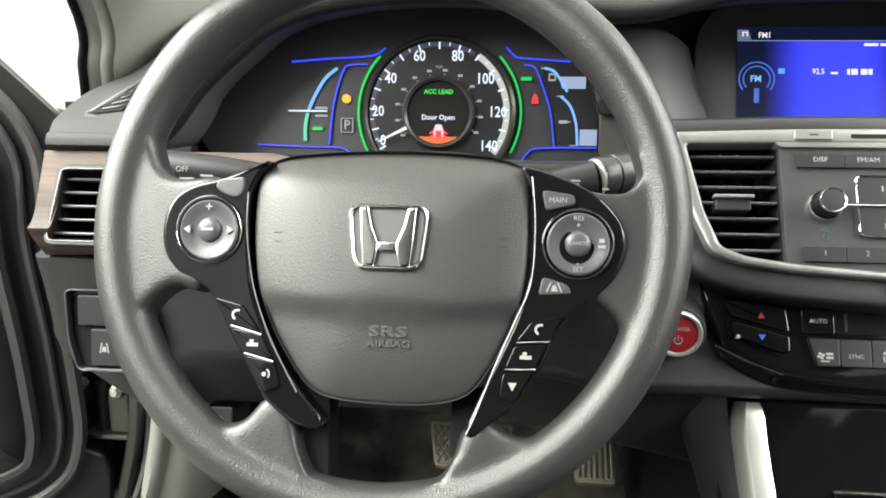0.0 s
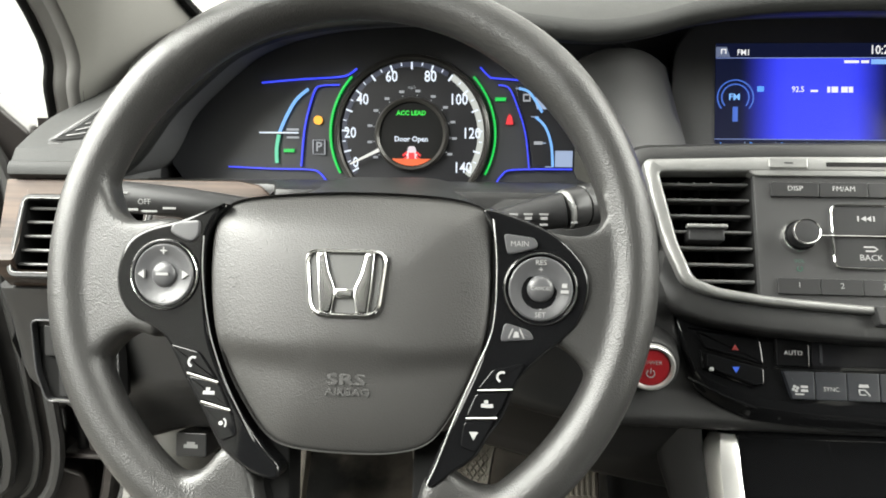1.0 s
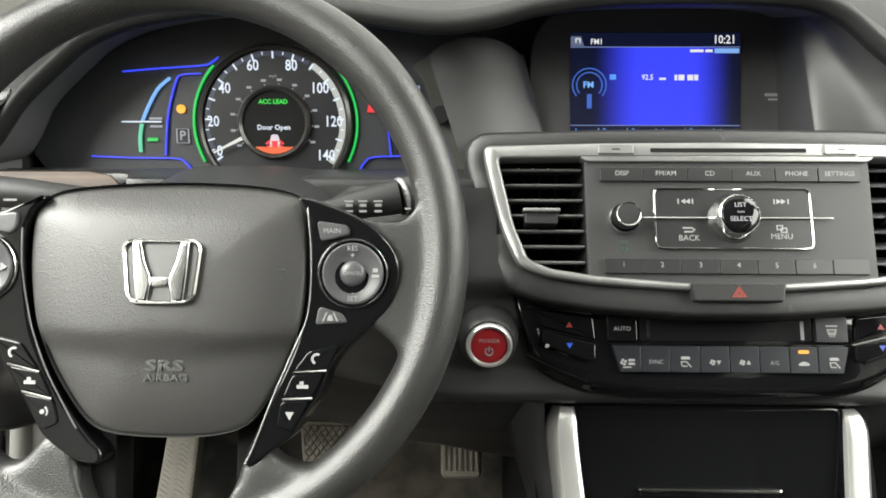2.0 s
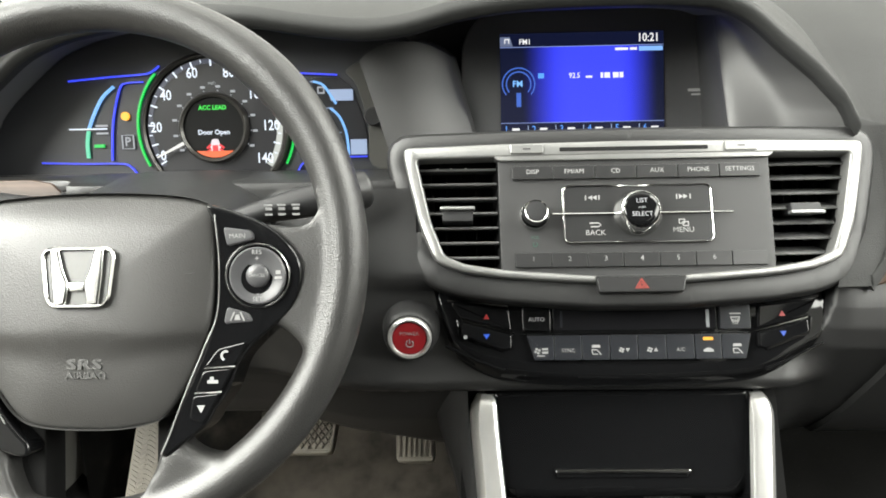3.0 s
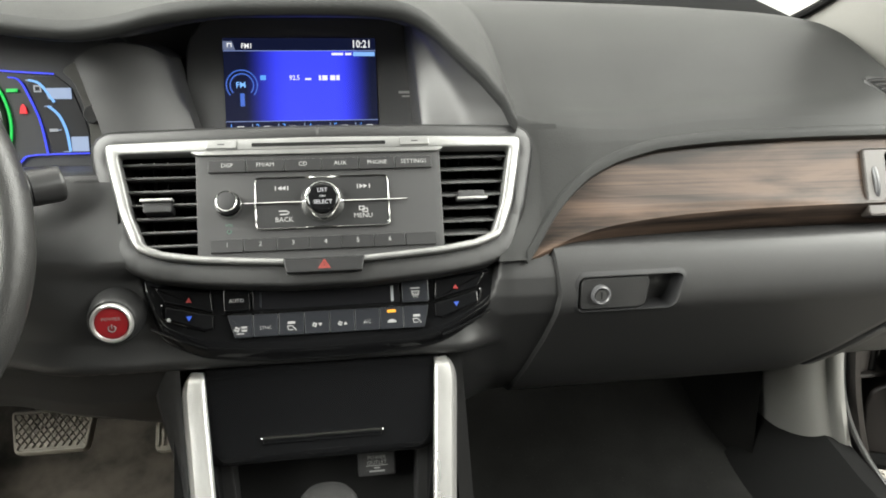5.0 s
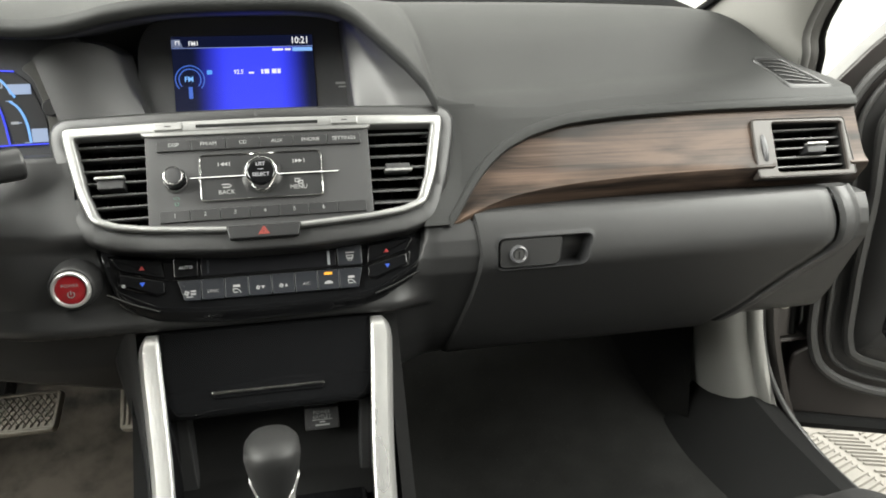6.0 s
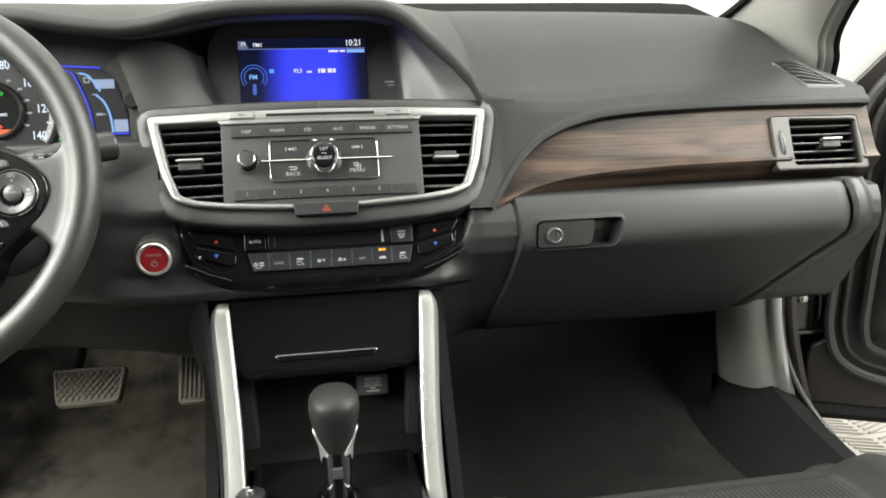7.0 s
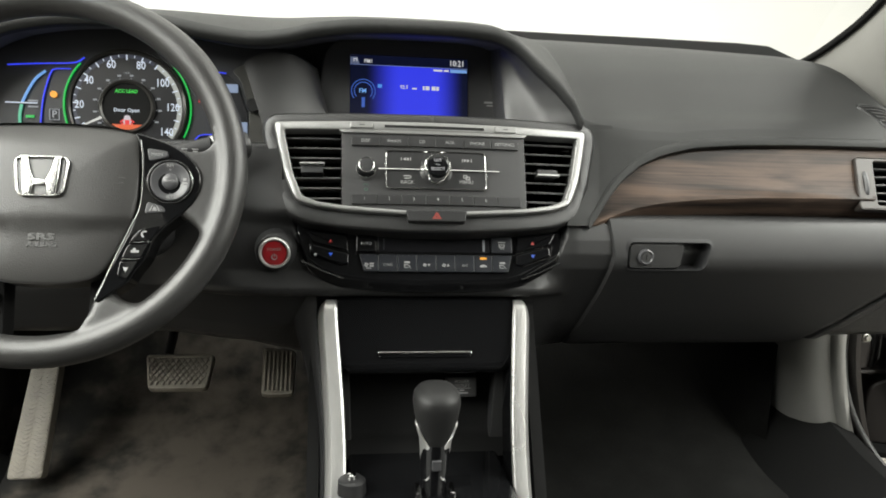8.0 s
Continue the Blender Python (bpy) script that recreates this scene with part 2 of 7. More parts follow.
GREEN = glow("green_light", (0.0, 0.62, 0.08), 0.9)
GREENW = glow("green_white_light", (0.15, 0.75, 0.45), 0.8)
AMBER = glow("amber_light", (1.0, 0.42, 0.02), 1.2)
RED = glow("red_light", (1.0, 0.03, 0.04), 0.9)
ORANGE = glow("orange_red_light", (0.95, 0.14, 0.03), 0.9)
BLUEMARK = glow("blue_mark", (0.03, 0.16, 1.0), 0.5)
DIMGREEN = glow("dim_green_print", (0.15, 0.75, 0.45), 0.16)
SCREEN = screen_material()
DIAL = surface("dial_face", (0.010, 0.010, 0.012), 0.35, vary=0.1)
DIALRING = surface("dial_ring", (0.035, 0.033, 0.030), 0.3, metal=0.3, vary=0.1)


# ---- building helpers ----
def thing(name, label, category, m=None, group="", kind=""):
    ob = new(name)
    ob.empty_display_size = 0.02
    if m is not None:
        ob.matrix_world = m
    return tagged(ob, label, category, group, kind)


def mesh_from(name, bm, material, smooth=40, fix=True):
    if fix:
        bmesh.ops.recalc_face_normals(bm, faces=bm.faces)
    me = bpy.data.meshes.new(name)
    bm.to_mesh(me)
    bm.free()
    me.materials.append(material)
    if smooth:
        me.polygons.foreach_set("use_smooth", [True] * len(me.polygons))
        me.set_sharp_from_angle(angle=radians(smooth))
    return me


def part(name, bm, material, parent, label="", smooth=40):
    ob = new(name, mesh_from(name, bm, material, smooth))
    if smooth:
        even = ob.modifiers.new("even_shading", "WEIGHTED_NORMAL")
        even.keep_sharp, even.weight = True, 90
    ob.parent = parent
    if label:
        ob["label"] = label
    return ob


def single(name, bm, material, label, category, m=None, group="", kind="", smooth=40):
    ob = new(name, mesh_from(name, bm, material, smooth))
    if m is not None:
        ob.matrix_world = m
    return tagged(ob, label, category, group, kind)


def mm(pts):
    return [(x / 1000, z / 1000) for x, z in pts]


def area2(p):
    return sum(p[i - 1][0] * p[i][1] - p[i][0] * p[i - 1][1] for i in range(len(p)))


def rounded(pts, r, n=4):
    out = []
    c = len(pts)
    for i in range(c):
        p, a, b = Vector(pts[i]), Vector(pts[i - 1]), Vector(pts[(i + 1) % c])
        da, db = a - p, b - p
        rr = min(r, da.length * 0.48, db.length * 0.48)
        s, e = p + da.normalized() * rr, p + db.normalized() * rr
        for k in range(n + 1):
            t = k / n
            out.append(tuple(s * (1 - t) ** 2 + p * 2 * t * (1 - t) + e * t * t))
    return out


def spline(pts, n=6, closed=True):
    out, c = [], len(pts)
    for i in range(c if closed else c - 1):
        if closed:
            p0, p1, p2, p3 = (Vector(pts[(i + k) % c]) for k in (-1, 0, 1, 2))
        else:
            p0, p1, p2, p3 = (Vector(pts[min(max(i + k, 0), c - 1)]) for k in (-1, 0, 1, 2))
        for k in range(n):
            t = k / n
            out.append(tuple(0.5 * ((2 * p1) + (p2 - p0) * t + (2 * p0 - 5 * p1 + 4 * p2 - p3) * t * t + (3 * p1 - p0 - 3 * p2 + p3) * t ** 3)))
    if not closed:
        out.append(tuple(pts[-1]))
    return out


def inset(pts, d):
    if area2(pts) < 0:
        d = -d
    out, c = [], len(pts)
    for i in range(c):
        p, a, b = Vector(pts[i]), Vector(pts[i - 1]), Vector(pts[(i + 1) % c])
        e1, e2 = (p - a), (b - p)
        if e1.length < 1e-9 or e2.length < 1e-9:
            e1 = e2 = b - a
        n1, n2 = Vector((-e1.y, e1.x)).normalized(), Vector((-e2.y, e2.x)).normalized()
        m = n1 + n2
        if m.length < 1e-6:
            m = n1
        m.normalize()
        out.append(tuple(p + m * (d / max(0.5, m.dot(n1)))))
    return out


def ring(bm, pts3):
    return [bm.verts.new(p) for p in pts3]


def bridge(bm, a, b, closed=True):
    n = len(a)
    for i in range(n if closed else n - 1):
        j = (i + 1) % n
        bm.faces.new((a[i], a[j], b[j], b[i]))


def prism(bm, pts, y0, y1, bev=0.0, steps=2, back=False):
    """A plate with the outline pts (x, z), its front at y0, its back at y1, and a rounded front edge."""
    rings = []
    if bev:
        for k in range(steps + 1):
            a = math.pi / 2 * k / steps
            rings.append((inset(pts, bev * (1 - math.sin(a))), y0 + bev * (1 - math.cos(a))))
    else:
        rings.append((pts, y0))
    rings.append((pts, y1))
    loops = [ring(bm, [(x, y, z) for x, z in p]) for p, y in rings]
    bm.faces.new(loops[0])
    for a, b in zip(loops, loops[1:]):
        bridge(bm, a, b)
    if back:
        bm.faces.new(loops[-1])
    return bm


def band(bm, outer, inner, y0, y1, bev=0.0015):
    """A border between two outlines with the same number of points."""
    loops = [(outer, y1), (outer, y0 + bev), (inset(outer, bev), y0), (inset(inner, -bev), y0), (inner, y0 + bev), (inner, y1)]
    made = [ring(bm, [(x, y, z) for x, z in p]) for p, y in loops]
    for a, b in zip(made, made[1:]):
        bridge(bm, a, b)
    return bm


def rect(x0, x1, z0, z1, r=0.0, n=3):
    p = [(x0, z0), (x1, z0), (x1, z1), (x0, z1)]
    return rounded(p, r, n) if r else p


def box(bm, x0, x1, y0, y1, z0, z1, bev=0.0, seg=2):
    made = bmesh.ops.create_cube(bm, size=1.0, matrix=Matrix.Translation(((x0 + x1) / 2, (y0 + y1) / 2, (z0 + z1) / 2)) @ Matrix.Diagonal((x1 - x0, y1 - y0, z1 - z0, 1)))
    if bev:
        edges = list({e for v in made["verts"] for e in v.link_edges})
        bmesh.ops.bevel(bm, geom=edges, offset=bev, segments=seg, profile=0.5, affect="EDGES")
    return bm


def circle(r, n=40, cx=0.0, cz=0.0, a0=0.0):
    return [(cx + r * math.cos(a0 + 2 * math.pi * i / n), cz + r * math.sin(a0 + 2 * math.pi * i / n)) for i in range(n)]


def lathe(bm, prof, n=40, cx=0.0, cz=0.0, cap=True):
    """A turned form round an axis along y: prof holds (radius, y), from the front on."""
    loops = [ring(bm, [(x, y, z) for x, z in circle(r, n, cx, cz)]) for r, y in prof]
    for a, b in zip(loops, loops[1:]):
        bridge(bm, a, b)
    if cap:
        bm.faces.new(loops[0])
    return bm


def sheet(bm, rows):
    vs = [ring(bm, r) for r in rows]
    for a, b in zip(vs, vs[1:]):
        bridge(bm, a, b, closed=False)
    return vs


def tube(bm, path, r, n=10, closed=False, flat=1.0):
    pts = [Vector(p) for p in path]
    c = len(pts)
    loops = []
    side = None
    for i, p in enumerate(pts):
        a = pts[i - 1] if (i or closed) else p
        b = pts[(i + 1) % c] if (i < c - 1 or closed) else p
        d = (b - a).normalized()
        if side is None:
            side = d.orthogonal().normalized()
        side = (side - d * side.dot(d)).normalized()
        up = d.cross(side)
        rr = r[i] if isinstance(r, (list, tuple)) else r
        loops.append(ring(bm, [p + side * (rr * math.cos(t)) + up * (rr * flat * math.sin(t)) for t in (2 * math.pi * k / n for k in range(n))]))
    for a, b in zip(loops, loops[1:]):
        bridge(bm, a, b)
    if closed:
        bridge(bm, loops[-1], loops[0])
    else:
        bm.faces.new(loops[0])
        bm.faces.new(loops[-1])
    return bm


def ribbon(bm, path, width, y0, y1):
    """A flat bent strip along a path of (x, z), its front at y0."""
    c = len(path)
    left, right = [], []
    for i in range(c):
        a, b = Vector(path[max(i - 1, 0)]), Vector(path[min(i + 1, c - 1)])
        d = (b - a).normalized()
        w = width[i] if isinstance(width, (list, tuple)) else width
        nrm = Vector((-d.y, d.x)) * (w / 2)
        left.append(Vector(path[i]) + nrm)
        right.append(Vector(path[i]) - nrm)
    return prism(bm, [tuple(p) for p in left + right[::-1]], y0, y1)


def arc(cx, cz, r, a0, a1, n=24):
    return [(cx + r * math.cos(radians(a0 + (a1 - a0) * i / n)), cz + r * math.sin(radians(a0 + (a1 - a0) * i / n))) for i in range(n + 1)]


TEXTS = {}


def words(s, size, x, z, y, material, parent, name="lettering", extrude=0.0, squash=1.0, bold=0.0):
    """Raised or printed words in the built-in font, centred on (x, z), facing -y."""
    key = (s, size, extrude, bold)
    if key not in TEXTS:
        cu = bpy.data.curves.new("letters", "FONT")
        cu.body, cu.size, cu.extrude, cu.offset = s, size, extrude, bold
        cu.align_x, cu.align_y, cu.resolution_u = "CENTER", "CENTER", 2
        ob = new("letters", cu)
        deps = bpy.context.evaluated_depsgraph_get()
        TEXTS[key] = bpy.data.meshes.new_from_object(ob.evaluated_get(deps))
        bpy.data.objects.remove(ob)
        bpy.data.curves.remove(cu)
    me = TEXTS[key].copy()
    me.transform(Matrix.Translation((x, y, z)) @ Matrix.Rotation(radians(90), 4, "X") @ Matrix.Diagonal((squash, 1, 1, 1)))
    me.materials.clear()
    me.materials.append(material)
    ob = new(name, me)
    ob.parent = parent
    return ob


def bars(name, rows, y, material, parent, depth=0.0006):
    """Plain bars for print that cannot be read: rows of x0, x1, z0, z1."""
    bm = bmesh.new()
    for x0, x1, z0, z1 in rows:
        prism(bm, rect(x0, x1, z0, z1), y, y + depth)
    return part(name, bm, material, parent)


def smooth01(v, a, b):
    t = min(1.0, max(0.0, (v - a) / (b - a)))
    return t * t * (3 - 2 * t)


def lerp_table(v, table):
    xs = [r[0] for r in table]
    return [float(np.interp(v, xs, [r[k] for r in table])) for k in range(1, len(table[0]))]


def crom(table, n=8):
    rows = [np.array(r) for r in table]
    out = []
    for i in range(len(rows) - 1):
        p0, p1, p2, p3 = rows[max(i - 1, 0)], rows[i], rows[i + 1], rows[min(i + 2, len(rows) - 1)]
        for k in range(n):
            t = k / n
            q = 0.5 * (2 * p1 + (p2 - p0) * t + (2 * p0 - 5 * p1 + 4 * p2 - p3) * t * t + (3 * p1 - p0 - 3 * p2 + p3) * t ** 3)
            q[0] = p1[0] + (p2[0] - p1[0]) * t
            out.append(tuple(q))
    out.append(tuple(rows[-1]))
    return out


# ---- the booth ----
GROUND = 0.10
bm = bmesh.new()
box(bm, -3.9, 4.6, -4.0, 5.4, GROUND - 0.2, GROUND - 0.006)
single("floor", bm, TILE, "grey interlocking plastic garage floor of the photo booth", "floor", kind="structure")
for name, b in (("wall_north", (-4.1, 4.8, 5.4, 5.6)), ("wall_south", (-4.1, 4.8, -4.2, -4.0)), ("wall_west", (-4.1, -3.9, -4.0, 5.4)), ("wall_east", (4.6, 4.8, -4.0, 5.4))):
    bm = bmesh.new()
    box(bm, b[0], b[1], b[2], b[3], GROUND - 0.2, 3.6)
    single(name, bm, WHITEPAINT, "plain white painted wall of the photo booth", "wall", kind="structure")
bm = bmesh.new()
box(bm, -4.1, 4.8, -4.2, 5.6, 3.6, 3.75)
single("ceiling", bm, WHITEPAINT, "plain white painted ceiling of the photo booth", "ceiling", kind="structure")


# ---- dashboard ----
LIP = crom([(-0.300, 0.640, 1.020), (-0.278, 0.650, 1.036), (-0.248, 0.656, 1.074), (-0.220, 0.660, 1.100), (-0.187, 0.660, 1.125),
            (-0.150, 0.660, 1.140), (-0.100, 0.660, 1.149), (-0.040, 0.660, 1.152), (0.020, 0.660, 1.149), (0.070, 0.660, 1.141),
            (0.120, 0.660, 1.136), (0.160, 0.660, 1.140), (0.200, 0.660, 1.150), (0.250, 0.660, 1.157), (0.300, 0.660, 1.159),
            (0.390, 0.660, 1.159), (0.430, 0.658, 1.155), (0.455, 0.654, 1.143), (0.480, 0.645, 1.120), (0.505, 0.632, 1.096),
            (0.525, 0.620, 1.072), (0.536, 0.614, 1.050)])
GLASSLINE = crom([(0.0, 1.12, 1.200), (0.30, 1.08, 1.195), (0.50, 0.98, 1.184), (0.62, 0.85, 1.164), (0.68, 0.77, 1.110), (0.71, 0.70, 1.079), (0.735, 0.64, 1.056)])


WOODTOP = crom([(0.536, 0.930), (0.541, 0.9355), (0.552, 0.949), (0.566, 0.967), (0.585, 0.987), (0.608, 1.004), (0.639, 1.0175), (0.684, 1.028), (0.752, 1.0335), (0.87, 1.0365), (1.08, 1.0365)])


def sweep(x):
    """How far the stack's front is swept back at x: it bows towards the cabin."""
    return 0.5 * (x - XC) ** 2


def face_y(z):
    """Depth of the sloping front under the pad's lip."""
    return 0.581 + 0.45 * (z - 0.937)


def tucked(x, z):
    """How far the pad's front draws back where it meets the centre stack."""
    return 0.009 * (1 - smooth01(x, 0.552, 0.605)) * smooth01(z, 0.945, 0.990) if x > 0.3 else 0.0


def pad_profile(x):
    yw, zw = lerp_table(abs(x - XC), GLASSLINE)
    if -0.300 <= x <= 0.536:
        yl, zl = lerp_table(x, LIP)
        low = [(yl + 0.014 - 0.0024 * k, zl - 0.001 + 0.0002 * k) for k in range(6)]
        nose = [(yl, zl + 0.002), (yl - 0.0015, zl + 0.0045), (yl - 0.003, zl + 0.007), (yl - 0.003, zl + 0.010), (yl - 0.002, zl + 0.013), (yl + 0.001, zl + 0.0158), (yl + 0.004, zl + 0.018)]
        p = 3.6 - 0.9 * smooth01(x, 0.43, 0.536)
    else:
        zb = float(np.interp(x, [r[0] for r in WOODTOP], [r[1] for r in WOODTOP])) if x > 0 else 1.026
        front = face_y(zb) - 0.017
        low = [(front + 0.040, zb - 0.002), (front + 0.012, zb - 0.001), (front + 0.004, zb + 0.0005), (front + 0.0005, zb + 0.004), (front + 0.0015, zb + 0.009), (front + 0.0045, zb + 0.0135)]
        z1 = max(zb + 0.0145, 1.040 + (0.019 * math.exp(-(x - 0.536) / 0.030) if x > 0 else 0.0))
        nose = [(face_y(z) - 0.0165 + 0.0065 * (z - zb) / 0.10 + tucked(x, z), z) for z in np.linspace(zb + 0.014, z1, 6)]
        nose.append((nose[-1][0] + 0.007, z1 + 0.009))
        p = 2.7 - 1.3 * smooth01(abs(x - XC), 0.60, 0.69)
    y0, z0 = nose[-1]
    yw = max(yw, y0 + 0.012)
    zw = max(zw, z0 + 0.003)
    top = []
    for k in range(1, 29):
        s = (k / 28) ** 1.6
        yt = y0 + (yw - y0) * s
        top.append((yt, z0 + (zw - z0) * (1 - (1 - s) ** p) - 0.011 * smooth01(yt, 0.630, 0.668) * (1 - smooth01(yt, 0.680, 0.738)) * smooth01(x, 0.50, 0.62) * (1 - smooth01(x, 0.90, 1.0))))
    return low + nose + top


dashboard = thing("dashboard", "charcoal grey moulded dashboard with soft grained upper pad", "dashboard", kind="structure")
xs = sorted(set([round(v, 4) for v in np.linspace(-0.366, 1.056, 150)] + [round(v, 4) for v in np.linspace(0.42, 0.56, 40)] + [-0.3001, -0.3, 0.536, 0.5361]))
bm = bmesh.new()
for run, first in (([x for x in xs if x <= 0.536], 0), ([0.536, 0.5361], 11), ([x for x in xs if x > 0.536], 0)):
    sheet(bm, [[(x, y, z) for y, z in pad_profile(x)[first:]] for x in run])
part("top_pad", bm, PAD, dashboard, "soft grained charcoal upper pad", smooth=50)
for x in (-0.366, 1.056):
    bm = bmesh.new()
    prof = pad_profile(x)
    bm.faces.new(ring(bm, [(x, y, z) for y, z in prof] + [(x, 0.86, prof[-1][1]), (x, 0.86, 0.80), (x, 0.66, 0.80)]))
    part("end_panel", bm, PLASTIC, dashboard)

# underside of the two hoods
bm = bmesh.new()
rows = []
for x, y, z in [(-0.304, 0.636, 0.985)] + [q for q in LIP[::2] if q[0] < 0.445]:
    xb = x
    if x < -0.255:
        xb = -0.255 + (x + 0.255) * 0.25
    yb = 0.81 - 0.04 * smooth01(x, 0.42, 0.46)
    rows.append([(x + (xb - x) * t, y + 0.012 + (yb - y - 0.012) * t, z + 0.004 * t) for t in (0, 0.15, 0.4, 0.7, 1.0)])
for row in rows:
    row.append((row[-1][0], row[-1][1] + 0.002, 1.0))
# left hood: near band lighter, deep part darker, its shade put into the colour
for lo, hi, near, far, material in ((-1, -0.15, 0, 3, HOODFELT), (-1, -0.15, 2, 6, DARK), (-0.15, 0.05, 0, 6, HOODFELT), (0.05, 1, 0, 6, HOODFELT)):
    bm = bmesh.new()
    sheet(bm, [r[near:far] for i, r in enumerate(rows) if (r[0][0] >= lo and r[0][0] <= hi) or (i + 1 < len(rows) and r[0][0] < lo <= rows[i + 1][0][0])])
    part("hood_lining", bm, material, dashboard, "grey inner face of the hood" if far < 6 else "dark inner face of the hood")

# cheek between the hood's lip and the display, with a soft upright crease
bm = bmesh.new()
rows = []
EDGE = [(z, x, y) for x, y, z in LIP if x >= 0.425][::-1]
for z in np.linspace(1.020, 1.166, 26):
    x, y = lerp_table(z, EDGE)
    lip, foot = Vector((x, y + 0.012, z)), Vector((0.4526 - 0.06 * (z - 1.05), 0.676 + 0.50 * (z - 1.05), z))
    crease = lip.lerp(foot, 0.52) + Vector((0.004, 0.006, 0))
    back = Vector((0.449 - 0.04 * (z - 1.05), 0.775, z))
    rows.append(spline([lip, lip.lerp(crease, 0.5), crease, crease.lerp(foot, 0.5), foot, foot.lerp(back, 0.15), back], 4, closed=False))
sheet(bm, rows)
part("display_cheek", bm, LINING, dashboard, "satin grey cheek beside the display", smooth=70)

# flank of the pad that runs down beside the centre stack to the wood's tip
bm = bmesh.new()
rows = []
for u in np.linspace(-0.008, 0.034, 15):
    def flank_x(z):
        return float(np.interp(z, [0.93, 0.95, 0.99, 1.05], [0.514, 0.521, 0.5345, 0.5465])) + u

    zf = 0.9350
    for k in range(4):
        if flank_x(zf) > 0.536:
            zf = float(np.interp(flank_x(zf), [r[0] for r in WOODTOP], [r[1] for r in WOODTOP])) + 0.0012
    row = []
    for k, z in enumerate(np.linspace(zf, 1.056, 22)):
        depth = 0.0015 * (1 - smooth01(u, -0.004, 0.034)) * (1 - smooth01(z, 1.015, 1.052))
        row.append((flank_x(z), face_y(z) - 0.0180 + 0.0065 * (z - 0.93) / 0.10 + tucked(flank_x(z), z) - depth, z))
    rows.append([(row[0][0], row[0][1] + 0.03, row[0][2] - 0.001), (row[0][0], row[0][1] + 0.002, row[0][2] - 0.0008)] + row)
sheet(bm, rows)
part("pad_flank", bm, PAD, dashboard, smooth=60)

# shelf in front of the display and of the dials
bm = bmesh.new()
sheet(bm, [[(x, y + sweep(x) * (y < 0.65), z) for y, z in ((0.600, 1.044), (0.604, 1.0485), (0.612, 1.050), (0.68, 1.045), (0.79, 1.034))] for x in np.linspace(0.150, 0.540, 24)])
part("display_shelf", bm, PLASTIC, dashboard)
bm = bmesh.new()
sheet(bm, [[(x, y + 0.030 * smooth01(-x, 0.135, 0.150) * (y < 0.62), z) for y, z in ((0.603, 0.995), (0.604, 1.014), (0.607, 1.0195), (0.615, 1.021), (0.66, 1.018), (0.74, 1.010), (0.86, 1.004))] for x in np.linspace(-0.345, 0.165, 60)])
part("dial_shelf", bm, PLASTIC, dashboard)
bm = bmesh.new()
rows = []
for t in np.linspace(0, 1, 12):
    top = Vector((0.107, 0.720, 1.134)).lerp(Vector((0.194, 0.744, 1.134)), t)
    low = Vector((0.142, 0.690, 1.012)).lerp(Vector((0.226, 0.726, 1.012)), t)
    bulge = -0.006 * math.sin(math.pi * t)
    dip = -0.016 * abs(2 * t - 1) ** 2.5
    rows.append([top + Vector((0.004, 0.05, dip + 0.002)), top + Vector((0.001, 0.010, dip + 0.001))] + [top.lerp(low, s) + Vector((0, bulge, dip * (1 - s))) for s in np.linspace(0, 1, 8)])
rows.append([p + Vector((0.006, 0.030, 0)) for p in rows[-1]])
sheet(bm, rows)
part("centre_panel", bm, LINING, dashboard, "satin grey panel between dials and display")

LEFT = [(0.74, 0.700), (0.765, 0.668), (0.80, 0.640), (0.828, 0.620), (0.840, 0.6125), (0.848, 0.6095), (0.90, 0.604), (0.93, 0.598), (0.96, 0.598), (1.02, 0.608)]
MID = [(0.74, 0.640), (0.77, 0.615), (0.80, 0.597), (0.842, 0.5805), (0.845, 0.562), (0.849, 0.5565), (0.856, 0.5550), (0.875, 0.566), (0.90, 0.573), (0.93, 0.579), (0.96, 0.575), (1.02, 0.600)]
RIGHT = [(0.74, 0.668), (0.757, 0.650), (0.78, 0.627), (0.80, 0.611), (0.85, 0.580), (0.8815, 0.5605), (0.90, 0.5575), (0.92, 0.5615), (0.94, 0.572), (0.96, 0.585), (1.02, 0.615)]


LEFTEND = [(0.74, 0.650), (0.765, 0.634), (0.80, 0.622), (0.85, 0.614), (0.90, 0.606), (0.93, 0.598), (0.96, 0.598), (1.02, 0.608)]


def lower_y(x, z):
    a, b, c, e = (float(np.interp(z, [r[0] for r in t], [r[1] for r in t])) for t in (LEFT, MID, RIGHT, LEFTEND))
    a += (e - a) * smooth01(-x, 0.25, 0.30)
    y = a + (b - a) * smooth01(x, 0.0, 0.13) + (c - b) * smooth01(x, 0.470, 0.525) + 0.016 * smooth01(x, 0.568, 0.585) * (z < 0.95)
    if x < -0.15 or x > 0.56 or abs(x - XC) < 0.150 + 0.4 * (z - 0.944):                                # ducts behind the vents and trims
        y += 0.09 * smooth01(z, 0.932 if x < -0.15 else 0.936, 0.944)
    elif 0.125 < x < 0.556:                                                                             # flanks beside the stack
        y = min(y, y + ((0.578 + sweep(x) + (z - 0.999) * 0.4856 if x < XC else 0.5700 + 0.005 * smooth01(x, 0.532, 0.537) + 0.025 * smooth01(z, 0.952, 0.98) + 0.45 * (z - 0.937)) - y) * smooth01(z, 0.925, 0.955))
    half = float(np.interp(z, [0.858, 0.864, 0.880, 0.90, 0.94], [0.0, 0.098, 0.138, 0.157, 0.168]))       # hollow behind the climate panel
    y += 0.05 * smooth01(half - abs(x - XC), 0.0, 0.010)
    return y


